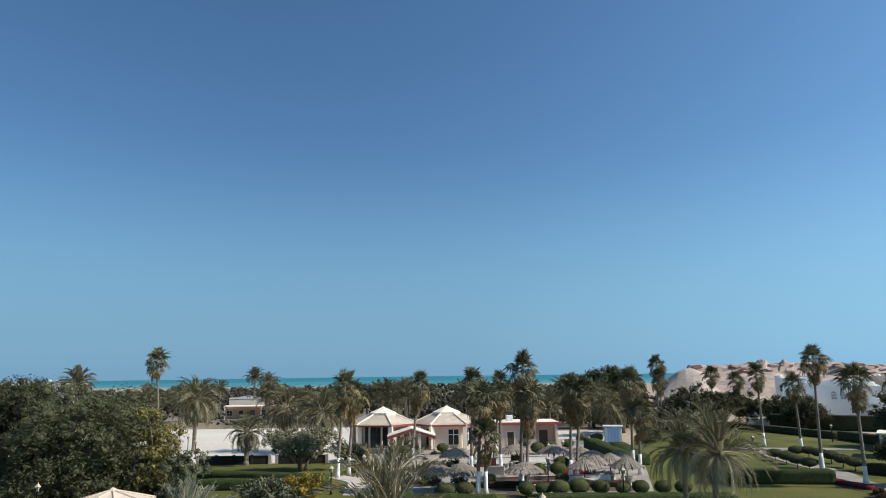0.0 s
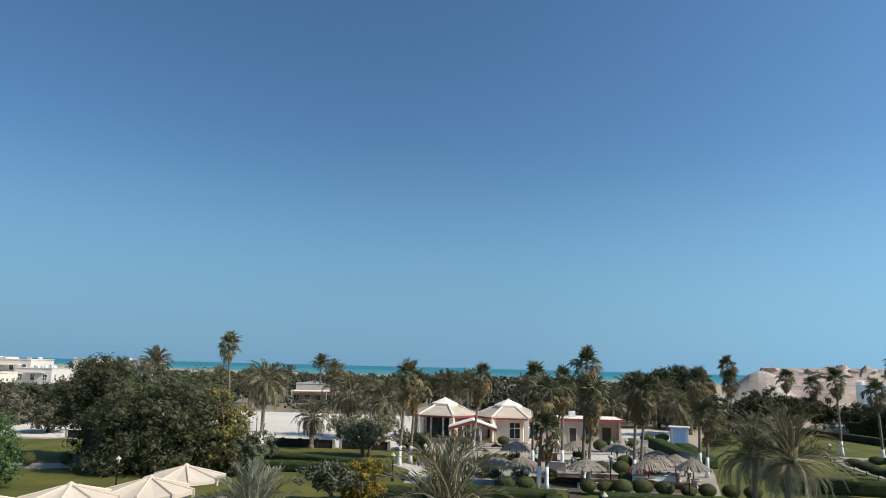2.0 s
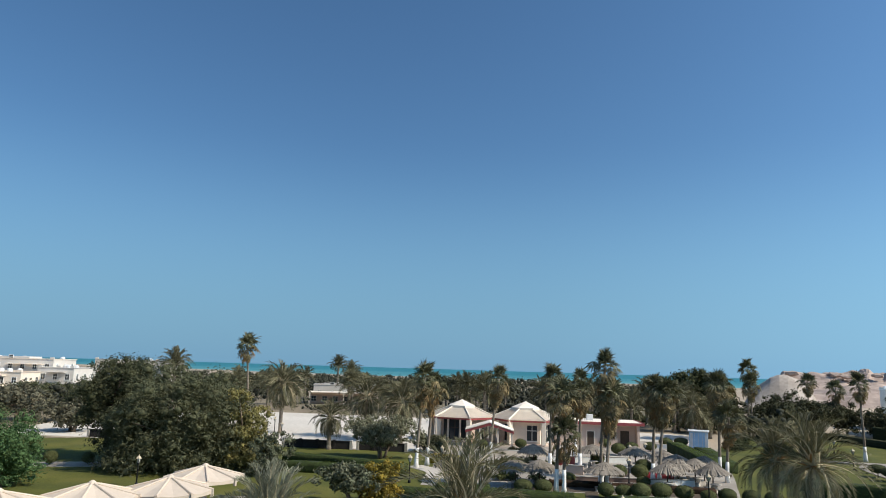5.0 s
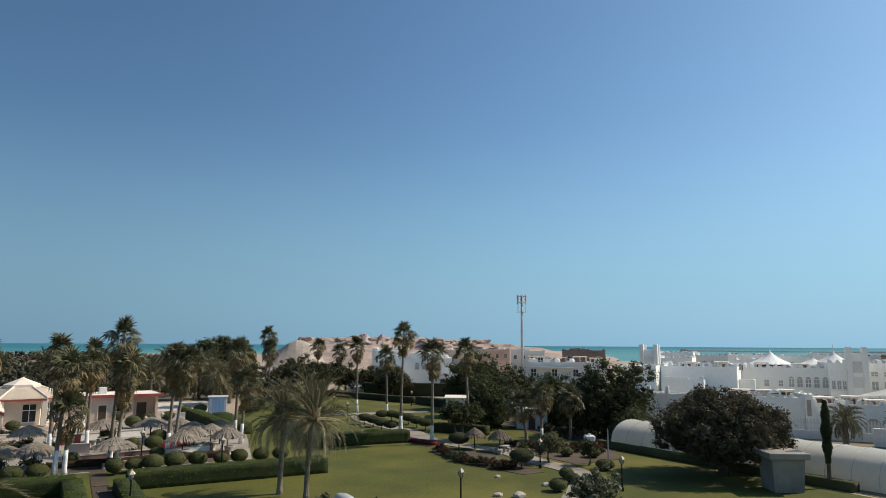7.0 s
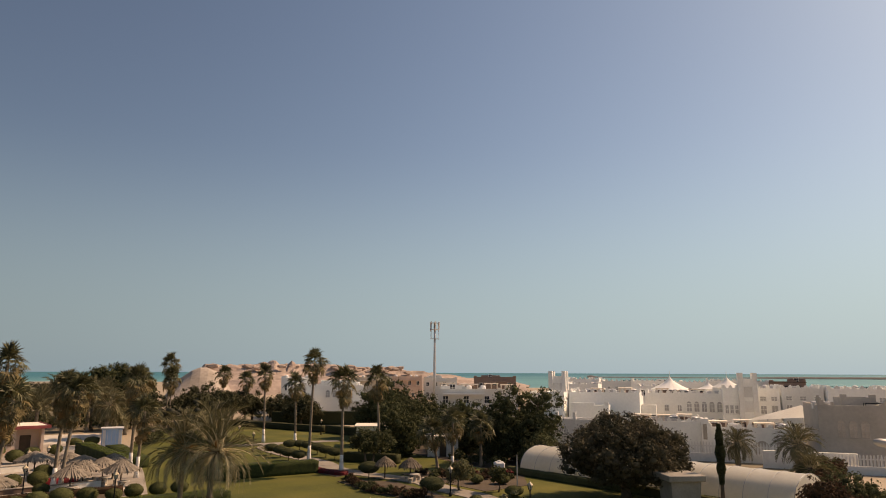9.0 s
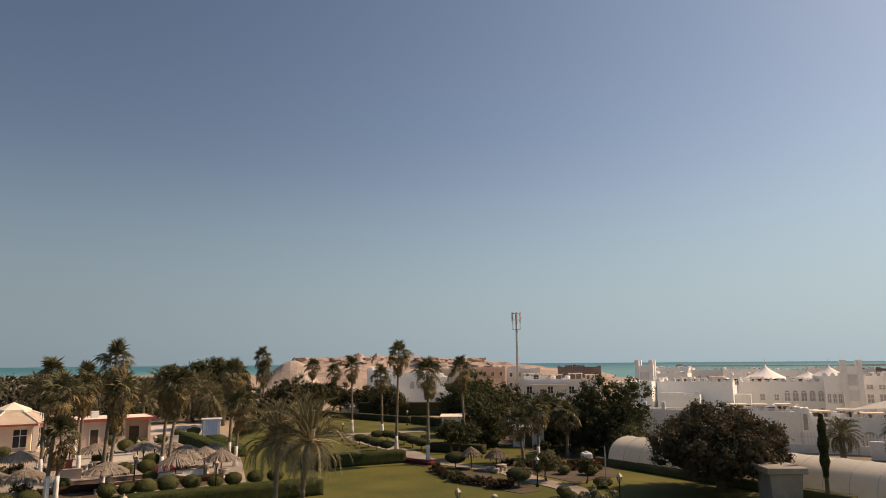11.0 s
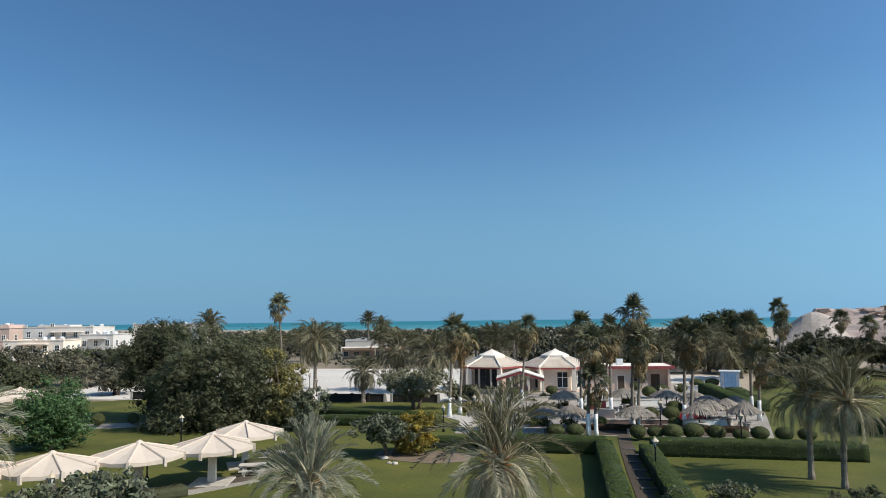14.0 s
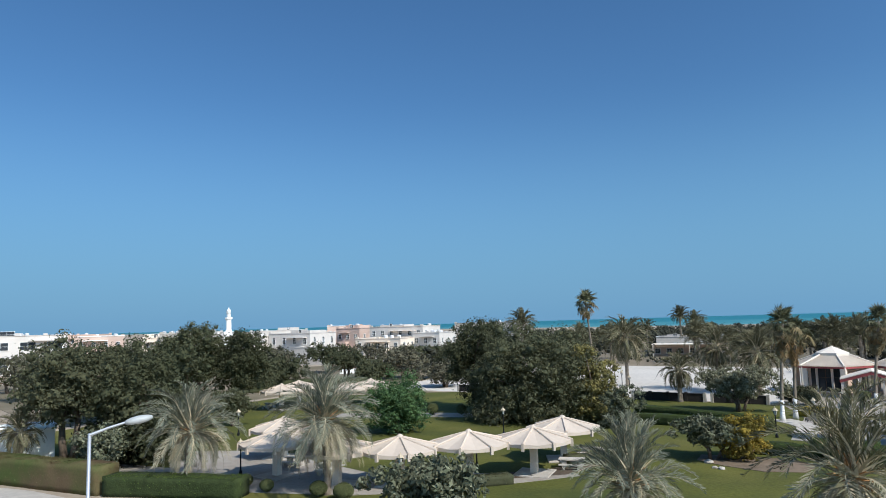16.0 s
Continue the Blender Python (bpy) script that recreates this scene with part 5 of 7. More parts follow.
def arched_villa():
    t = thing("villa", "white villa with three arched windows and stepped roof line", "house", (84.0, 149.8, 0), -29)
    part("wall", walls_with_parapet(-9, -6, 9, 6, 7.6), WHITE_WALL, t)
    part("upper_wall", walls_with_parapet(-1.2, -5.2, 7.0, 5.6, 8.7), WHITE_WALL, t)
    part("wing", walls_with_parapet(-9.2, -8.5, -3.0, -6, 5.6), GREY_WALL, t)
    part("porch", walls_with_parapet(6.0, -7.5, 10.5, -6, 4.0), WHITE_WALL, t)
    for x in (0.5, 2.15, 3.8):
        window_on(t, x, -6, 5.4, 0.95, 1.1, 0, True, glass=PALE_PANE)
    window_on(t, 3.9, -6, 2.6, 0.95, 1.0, 0, True)
    for x in (-7.6, -6.1, -4.6):
        window_on(t, x, -8.5, 3.4, 0.7, 1.1, 0, glass=PALE_PANE)
        window_on(t, x - 0.4, -6, 6.4, 0.6, 0.9, 0)
    part("door", boxes((6.9, -7.56, 0, 8.1, -7.48, 2.3)), WOOD_DARK, t, "carved wooden door")
    merlons(t, -8.8, -5.85, -1.4, -5.85, 7.6, WHITE_WALL, 0.9)
    for x, y in ((-6, 2), (-4.4, 2.4), (7.8, 1)):
        bm = lathe([(0.6, 7.1), (0.65, 7.2), (0.65, 8.1), (0.4, 8.3)], 12)
        bmesh.ops.translate(bm, verts=bm.verts, vec=(x, y, 0))
        part("water_tank", bm, WHITE_PLASTIC, t, "white rooftop water tank")


arched_villa()
villa("villa", "low cream house below the rock ridge", (140, 215), -33, 14, 10, 8.6, CREAM_WALL, 2, 4, (3, 5, 0.9), 2, seed=27)
villa("villa", "pinkish house below the rock ridge", (158, 222), -35.5, 16, 10, 8.8, PEACH_WALL, 2, 5, None, 2, seed=28)
villa("villa", "pale grey house below the rock ridge", (172, 215), -38.5, 13, 10, 8.2, GREY_WALL, 2, 4, (-2, 5, 1.1), 2, seed=29)
villa("villa", "long white flat-roofed house behind dark trees", (98, 110), -41, 17, 10, 7.3, GREY_WALL, 2, 4, (-5, 5, 0.7), 2, GREY_WALL, seed=17, clutter=5)


for u, v, w, h in ((-6.2, 1.5, 3.4, 1.5), (-1.6, 2.2, 4.2, 1.3), (3.2, 1.2, 3.0, 1.5), (6.6, 2.4, 2.8, 1.2)):
    c, q = math.cos(radians(-41)), math.sin(radians(-41))
    roof_shelter((98 + u * c - v * q, 110 + u * q + v * c), -41, w, 2.4, 6.85, h)
villa("villa", "brown stone house with stepped roof line", (156, 166), -43.5, 13.5, 10, 9.0, BROWN_WALL, 2, 3, (-1.5, 6, 0.7), 2, seed=18, clutter=1)
villa("villa", "brown low house with dark roof", (174, 79.5), -65.5, 8, 8, 8.6, BROWN_WALL, 2, 3, (2, 4, 0.8), 2, TILE_BROWN, seed=19, clutter=0)
villa("beach_house", "pinkish beach house with flat porch roof", (-52, 195), 14, 18, 8, 3.0, PINK_WALL, 1, 6, None, 2, CREAM_ROOF, seed=21, clutter=0, category="house", pw=1.3, ph=1.3)
villa("beach_house", "low white beach house behind a pinkish one", (-56, 214), 14, 19, 9, 4.6, VILLA_WALL, 1, 5, (-4, 5, 0.5), 2, seed=22, clutter=1, category="house", pw=1.2, ph=1.2)
roof_shelter((-49.5, 188.5), 14, 19, 5, -0.05, 3.3, False)


def minaret():
    t = thing("minaret", "slender white minaret with ringed gallery", "minaret", (-354, 277, 0), 52)
    part("base", boxes((-3, -3, -0.5, 3, 3, 9), bevel=0.1), WHITE_WALL, t)
    part("shaft", lathe([(1.9, 9), (1.9, 9.6), (1.65, 9.8), (1.55, 16.2)], 12), WHITE_WALL, t)
    part("gallery", lathe([(1.6, 16.2), (2.3, 16.9), (2.3, 17.9), (2.15, 17.9), (2.15, 17.0)], 12), WHITE_WALL, t)
    part("upper_shaft", lathe([(1.25, 16.5), (1.2, 20.3), (1.5, 20.6), (1.5, 20.9)], 12), WHITE_WALL, t)
    part("dome", lathe([(1.25, 20.9), (1.4, 21.6), (1.15, 22.6), (0.5, 23.3), (0.12, 23.7), (0.05, 24.4)], 12), WHITE_WALL, t, smooth=True)
    part("prayer_hall", walls_with_parapet(4, -9, 22, 9, 7.5), CREAM_WALL, t)


minaret()


def mobile_mast():
    t = thing("mobile_mast", "grey steel mobile phone mast with panel aerials", "mast", (154.7, 196.6, 0), 0)
    part("pole", ring_tube([(0, 0, -0.3), (0, 0, 10), (0, 0, 20), (0, 0, 28.2)], [0.62, 0.52, 0.42, 0.32], 12), GALV, t, smooth=True)
    for z in (22.6, 26.0, 28.4):
        part("platform", lathe([(0.3, z), (1.75, z), (1.75, z + 0.12), (0.3, z + 0.12)], 12), GALV, t)
    for k in range(6):
        a = math.tau * k / 6
        x, y = 1.7 * math.cos(a), 1.7 * math.sin(a)
        part("aerial", boxes((x - 0.2, y - 0.12, 26.0 if k % 2 else 25.4, x + 0.2, y + 0.12, 28.9), bevel=0.03), WHITE_PLASTIC if k % 3 else GALV, t, "white panel aerial")
        part("aerial_pole", ring_tube([(x * 0.93, y * 0.93, 22.5), (x * 0.93, y * 0.93, 29.1)], [0.06, 0.06], 6), GALV, t)


mobile_mast()


# ---- the white compound: laid out along its own axes, turned from the garden
def compound_block(name, label, u0, w0, u1, w1, h, wall=WHITE_WALL, crenel=True, rim=0.6):
    """u runs along the long front, w away from the garden."""
    a = radians(-58)
    cu, cw = (u0 + u1) / 2, (w0 + w1) / 2
    x, y = cu * math.cos(a) - cw * math.sin(a), cu * math.sin(a) + cw * math.cos(a)
    t = thing(name, label, "building", (x, y, 0), -58)
    hu, hw = (u1 - u0) / 2, (w1 - w0) / 2
    part("wall", walls_with_parapet(-hu, -hw, hu, hw, h, rim, 0.3), wall, t)
    part("roof", boxes((-hu + 0.3, -hw + 0.3, h - rim, hu - 0.3, hw - 0.3, h - rim + 0.05)), ROOF_GREY, t, "grey flat roof")
    if crenel:
        merlons(t, -hu + 0.2, -hw + 0.15, hu - 0.2, -hw + 0.15, h, wall)
        merlons(t, -hu + 0.15, -hw + 1.2, -hu + 0.15, hw - 0.3, h, wall)
        merlons(t, hu - 0.15, -hw + 1.2, hu - 0.15, hw - 0.3, h, wall)
    return t, hu, hw


def roof_clutter(t, hu, hw, z, count, seed):
    gen = np.random.default_rng(seed)
    for k in range(count):
        x, y = gen.uniform(-hu * 0.9, hu * 0.9), gen.uniform(-hw * 0.5, hw * 0.85)
        s = gen.uniform(0.5, 1.1)
        kind = gen.integers(4)
        if kind == 0:
            bm = lathe([(0.45, 0), (0.48, 0.1), (0.48, 0.85), (0.34, 0.98), (0.12, 1.04)], 12)
            bmesh.ops.translate(bm, verts=bm.verts, vec=(x, y, z))
            part("water_tank", bm, WHITE_PLASTIC, t, "white rooftop water tank")
        elif kind == 1:
            part("roof_unit", boxes((x - s, y - 0.45, z, x + s, y + 0.45, z + 0.9), bevel=0.05), WHITE_PLASTIC if k % 2 else GALV, t, "rooftop cooling unit")
        elif kind == 2:
            part("frame", boxes((x - 1.2, y - 0.6, z + 0.75, x + 1.2, y - 0.52, z + 0.83), (x - 1.2, y + 0.52, z + 0.75, x + 1.2, y + 0.6, z + 0.83), (x - 1.2, y - 0.6, z, x - 1.12, y - 0.52, z + 0.75), (x + 1.12, y - 0.6, z, x + 1.2, y - 0.52, z + 0.75),
                                (x - 1.2, y + 0.52, z, x - 1.12, y + 0.6, z + 0.75), (x + 1.12, y + 0.52, z, x + 1.2, y + 0.6, z + 0.75)), DARK_METAL, t, "dark rooftop pipe frame")
        else:
            part("duct", boxes((x - 1.6, y - 0.2, z + 0.2, x + 1.6, y + 0.2, z + 0.6), (x - 1.3, y - 0.1, z, x - 1.1, y + 0.1, z + 0.2), (x + 1.1, y - 0.1, z, x + 1.3, y + 0.1, z + 0.2)), GALV, t, "grey roof duct")


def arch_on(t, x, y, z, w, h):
    """A thin round-headed panel on a compound wall, its stone colour standing for recess shade."""
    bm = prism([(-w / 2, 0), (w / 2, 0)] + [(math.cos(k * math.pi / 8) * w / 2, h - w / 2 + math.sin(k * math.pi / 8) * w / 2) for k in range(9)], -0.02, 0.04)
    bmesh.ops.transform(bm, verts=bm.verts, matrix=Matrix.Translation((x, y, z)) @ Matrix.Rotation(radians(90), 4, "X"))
    part("arch", bm, STONE, t, "flat arched panel coloured as a shaded recess")


t, hu, hw = compound_block("compound_range", "long low white compound range with crenellated roof edge", -7.0, 100, 2.2, 109, 4.4)
roof_clutter(t, hu, hw, 3.85, 20, 3)
t, hu, hw = compound_block("compound_range", "low white compound range with arched recesses", 3.2, 101, 13.4, 110, 3.75)
roof_clutter(t, hu, hw, 3.2, 24, 13)
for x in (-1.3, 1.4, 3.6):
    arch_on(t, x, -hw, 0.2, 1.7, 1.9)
t, hu, hw = compound_block("compound_pillar", "square white pillar with carved panel", 2.25, 99.3, 3.15, 101.5, 4.9, crenel=False)
part("carved_panel", boxes((-0.25, -hw - 0.04, 2.2, 0.25, -hw + 0.02, 4.2)), STONE, t, "carved stone panel")
t, hu, hw = compound_block("compound_block", "tall plain white compound block with parapet", -20.2, 104, -16.7, 113, 7.95, crenel=False)
t, hu, hw = compound_block("compound_block", "tall white compound block with crenellated parapet", -16.6, 108, -6.0, 118, 7.9)
roof_clutter(t, hu, hw, 7.3, 16, 4)
t, hu, hw = compound_block("compound_terrace", "lower white terrace block with stepped parapet", -16.0, 104, -10.2, 107.9, 6.1, crenel=False)
part("parapet_step", boxes((-hu, -hw, 6.1, -hu + 3.8, -hw + 0.3, 6.45)), WHITE_WALL, t)
part("parapet_step", boxes((hu - 0.6, -hw, 6.1, hu, -hw + 0.3, 6.6)), WHITE_WALL, t)
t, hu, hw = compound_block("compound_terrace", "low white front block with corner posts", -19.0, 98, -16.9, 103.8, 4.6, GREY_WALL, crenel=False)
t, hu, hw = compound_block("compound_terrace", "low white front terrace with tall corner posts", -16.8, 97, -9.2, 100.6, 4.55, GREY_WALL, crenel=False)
for u in (-3.6, -1.2):
    part("post", boxes((u - 0.22, -hw - 0.05, 3.9, u + 0.22, -hw + 0.4, 5.5), bevel=0.04), GREY_WALL, t)
for x in (-3.0, -2.3):
    window_on(t, x, -hw, 2.8, 0.35, 0.7, 0, glass=PALE_PANE)
# a white wall lying in shade; the greyer plaster carries that shade
t, hu, hw = compound_block("compound_wall", "plain white courtyard wall greyed to look shaded", -10.4, 110.5, -3.8, 113, 6.0, GREY_WALL, crenel=False)
t, hu, hw = compound_block("compound_range", "white two-storey compound range with arched windows", -5.8, 120, 6.1, 130, 7.6)
for k in range(5):
    window_on(t, 0.9 + 1.15 * k, -hw, 5.3, 0.72, 1.2, 0, True, glass=PALE_PANE)
    window_on(t, 0.9 + 1.15 * k, -hw, 2.6, 0.72, 1.4, 0, True, glass=PALE_PANE)
for x in (-4.6, -2.6, -0.6):
    window_on(t, x, -hw, 5.2, 0.6, 0.9, 0, glass=PALE_PANE)
roof_clutter(t, hu, hw, 7.0, 22, 5)
t, hu, hw = compound_block("compound_block", "white crenellated block below the tent roof", 6.1, 117, 8.45, 121, 8.5)
for x in (-0.7, 0.0, 0.7):
    window_on(t, x, -hw, 5.3, 0.4, 1.2, 0, glass=PALE_PANE)
part("string_course", boxes((-hu - 0.05, -hw - 0.08, 6.3, hu + 0.05, -hw, 6.5)), WHITE_WALL, t)
for u0, u1, w0, sd in ((11.3, 14.5, 120, 21), (15.3, 21.4, 124, 22), (21.6, 30, 122, 23)):
    t, hu, hw = compound_block("compound_range", "white crenellated two-storey range with small windows", u0, w0, u1, w0 + 9, 8.5)
    n = max(2, int((u1 - u0) / 1.7))
    for k in range(n):
        window_on(t, -hu + (k + 0.5) * 2 * hu / n, -hw, 6.9, 0.8, 0.6, 0, glass=PALE_PANE)
        window_on(t, -hu + (k + 0.5) * 2 * hu / n, -hw, 5.2, 0.8, 1.2, 0, glass=PALE_PANE)
    roof_clutter(t, hu, hw, 7.9, 5, sd)
# walls, window frames and parapet steps have the shade in their plaster colour
t, hu, hw = compound_block("gate_building", "tall white gate building with stepped curved parapet", 15.6, 95, 23.4, 106, 7.1, GATE_SHADE, crenel=False)
for x in (-1.55, -0.3, 0.95):
    window_on(t, x, -hw, 4.15, 0.75, 1.6, 0, True, GATE_SHADE, STONE)
for k in range(6):
    q = k / 6
    part("parapet_step", boxes((-hu + 1.35 * q, -hw, 7.1, -hu + 1.35 * (q + 1 / 6), -hw + 0.5, 7.1 + 1.15 * (1 - q) ** 1.6)), GATE_SHADE, t)
    part("parapet_step", boxes((hu - 1.35 * (q + 1 / 6) - 0.4 * (k == 5), -hw, 7.1, hu - 1.35 * q, -hw + 0.5, 7.1 + 1.15 * (1 - q) ** 1.6)), GATE_SHADE, t)
part("roof_room", walls_with_parapet(-0.6, -1.5, 3.3, 3, 7.9), GATE_SHADE, t)
for x in (-0.6, 2.6):
    part("parapet_step", boxes((x, -1.5, 7.9, x + 0.7, -1.0, 8.3)), GATE_SHADE, t)
roof_clutter(t, hu, hw, 6.5, 4, 9)
t, hu, hw = compound_block("boundary_wall", "low white boundary wall along the lane", 8.6, 90, 18.4, 90.5, 2.0, GREY_WALL, crenel=False, rim=0.1)
for k, (u, w, wd, h) in enumerate(((-30, 190, 9, 9.0), (-20, 185, 8, 8.6), (-12, 180, 9, 8.8), (-3, 190, 10, 8.4), (6, 185, 8, 8.9), (13, 195, 9, 8.6), (-38, 180, 8, 5.4), (-25, 160, 7, 8.2), (-9, 155, 8, 8.0))):
    t, hu, hw = compound_block("beach_villa", "small white flat-roofed villa near the beach", u, w, u + wd, w + 8, h)
    for x in (-hu * 0.5, 0, hu * 0.5):
        window_on(t, x, -hw, h - 1.9, 0.7, 1.0, 0, glass=PALE_PANE)
    roof_clutter(t, hu, hw, h - 0.6, 4, 40 + k)


for u, w, z, wd, h in ((-5.4, 103, 3.85, 2.4, 1.1), (-2.6, 105, 3.85, 1.8, 1.0), (0.2, 103.5, 3.85, 2.0, 1.2), (4.6, 104.5, 3.2, 2.4, 1.0), (7.6, 105, 3.2, 2.0, 1.2), (10.4, 104, 3.2, 2.6, 0.9), (-12.6, 112, 7.3, 2.2, 1.0), (-8.4, 113, 7.3, 2.0, 1.1), (-3.2, 126, 7.0, 2.2, 1.1), (2.4, 126, 7.0, 2.6, 1.0)):
    a = radians(-58)
    roof_shelter((u * math.cos(a) - w * math.sin(a), u * math.sin(a) + w * math.cos(a)), -58, wd, 1.8, z, h)


def wind_tower(u, w, h, half):
    t, hu, hw = compound_block("wind_tower", "square white wind tower with raised corner piers", u - half, w - half, u + half, w + half, h - 0.9, crenel=False, rim=0.4)
    for sx in (-1, 1):
        for sy in (-1, 1):
            part("corner_pier", boxes((sx * hu - 0.36, sy * hw - 0.36, 0, sx * hu + 0.36, sy * hw + 0.36, h), bevel=0.03), WHITE_WALL, t)
    # greyer panels lie on the tower face; their colour imitates shade in recesses
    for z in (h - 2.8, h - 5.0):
        part("recess", boxes((-hu + 0.4, -hw - 0.03, z - 0.9, hu - 0.4, -hw + 0.05, z + 0.7)), GREY_WALL, t, "flat grey panel coloured as a shaded recess")


wind_tower(-21.1, 125.5, 11.1, 1.2)
wind_tower(9.7, 117.2, 10.9, 1.0)


def tent_roof(u, w, r, z0, z1):
    a = radians(-58)
    t = thing("tensile_roof", "white peaked fabric roof on a drum", "tent roof", (u * math.cos(a) - w * math.sin(a), u * math.sin(a) + w * math.cos(a), 0), -58)
    prof = [(r * (1 - s) ** 1.7 + 0.05, z0 + (z1 - z0) * s) for s in (0, 0.12, 0.28, 0.45, 0.65, 0.85, 1.0)]
    part("fabric", lathe(prof, 16), WHITE_WALL, t, smooth=False)
    part("drum", lathe([(r * 0.92, 0), (r * 0.92, z0 + 0.02)], 16), WHITE_WALL, t)
    part("spike", ring_tube([(0, 0, z1 - 0.2), (0, 0, z1 + 0.9)], [0.06, 0.03], 6), GALV, t)


tent_roof(-2.0, 134, 3.4, 7.9, 10.3)
tent_roof(7.2, 124.5, 2.5, 8.5, 10.3)
tent_roof(4.6, 134, 1.9, 8.0, 9.2)


def shade_sail():
    a = radians(-58)
    u, w = 12.6, 108
    t = thing("shade_sail", "white stretched shade sail over the courtyard", "awning", (u * math.cos(a) - w * math.sin(a), u * math.sin(a) + w * math.cos(a), 0), -58)
    bm = bmesh.new()
    vs = [bm.verts.new(v) for v in ((-4.5, -2, 4.4), (4, -2, 5.0), (3.6, 3, 6.4), (-1, 3, 4.9))]
    bm.faces.new(vs)
    bmesh.ops.solidify(bm, geom=bm.faces[:], thickness=0.04)
    part("fabric", bm, WHITE_WALL, t)
    for x, y, z in ((-4.5, -2, 4.5), (4, -2, 5.1), (3.6, 3, 6.5), (-1, 3, 5.0)):
        part("mast", ring_tube([(x, y, -0.1), (x, y, z)], [0.07, 0.06], 8), GALV, t)


shade_sail()

# ---------------------------------------------------------------- garden buildings and furniture
def shade_canopy_base():
    """Eight-sided cream canopy with folded ribs, short valance, one thick post on a paved base."""
    t = thing("shade_canopy", "cream ribbed garden shade canopy on a square post", "canopy", (-23.2, 44.5, 0), 12, "row of shade canopies")
    n, r, e, p = 8, 2.78, 2.55, 3.3
    for k in range(n):
        a, b = math.tau * k / n, math.tau * (k + 1) / n
        o0, o1 = Vector((r * math.cos(a), r * math.sin(a), e)), Vector((r * math.cos(b), r * math.sin(b), e))
        mid = (o0 + o1) / 2 + Vector((0, 0, -0.10))
        bm = bmesh.new()
        top, va, vb, vm = bm.verts.new((0, 0, p)), bm.verts.new(o0), bm.verts.new(o1), bm.verts.new(mid)
        ba, bb, bmid = bm.verts.new(o0 - Vector((0, 0, 0.28))), bm.verts.new(o1 - Vector((0, 0, 0.28))), bm.verts.new(mid - Vector((0, 0, 0.2)))
        for f in ((top, va, vm), (top, vm, vb), (va, ba, bmid, vm), (vm, bmid, bb, vb)):
            bm.faces.new(f)
        bmesh.ops.recalc_face_normals(bm, faces=bm.faces)
        part("canopy_panel", bm, CANVAS, t)
        bm = ring_tube([(0, 0, p + 0.02), o0 + Vector((0, 0, 0.02))], [0.07, 0.085], 6)
        box(bm, o0.x - 0.09, o0.y - 0.09, e - 0.46, o0.x + 0.09, o0.y + 0.09, e + 0.06, math.degrees(a))
        part("rib", bm, CANVAS, t)
    part("cap", lathe([(0.3, p - 0.06), (0.22, p + 0.06), (0.08, p + 0.16)], 8), CANVAS, t)
    part("post", lathe([(0.36, 0), (0.33, 1.4), (0.4, 2.5), (0.6, 3.02)], 4, math.pi / 4), CREAM_WALL, t, "square cream post")
    part("base", boxes((-1.3, -1.3, -0.02, 1.3, 1.3, 0.16), bevel=0.03), STONE, t, "pale stone base slab")
    return t


canopy = shade_canopy_base()
for x, y, turn in ((-26.5, 41.1, 20), (-29.7, 37.3, 5), (-33.6, 35.2, 15), (-23.4, 50.0, 30), (-39.6, 35.2, 0), (-44.6, 40.4, 12), (-70.2, 63.4, 0), (-72.1, 68.3, 10), (-63.5, 68.7, 20), (-63.4, 73.7, 20)):
    copy_thing(canopy, pose(x, y, 0, 0, 0, turn))


def picnic_table(at, turn):
    t = thing("picnic_table", "pale stone picnic table with two benches", "table", (*at, 0), turn, "picnic tables")
    part("tabletop", boxes((-0.95, -0.4, 0.68, 0.95, 0.4, 0.76), bevel=0.02), STONE, t)
    for x in (-0.6, 0.6):
        part("leg", boxes((x - 0.12, -0.28, 0, x + 0.12, 0.28, 0.68), bevel=0.02), STONE, t)
    for y in (-0.85, 0.85):
        part("bench", boxes((-0.9, y - 0.17, 0.4, 0.9, y + 0.17, 0.47), (-0.6, y - 0.1, 0, -0.45, y + 0.1, 0.4), (0.45, y - 0.1, 0, 0.6, y + 0.1, 0.4)), STONE, t)


for at, turn in (((-21.6, 47.4), 20), ((-22.0, 52.0), 10), ((-36.8, 37.8), 30), ((-41.2, 38.6), 10), ((-72.5, 63.5), 0), ((-67.4, 66.5), 0)):
    picnic_table(at, turn)


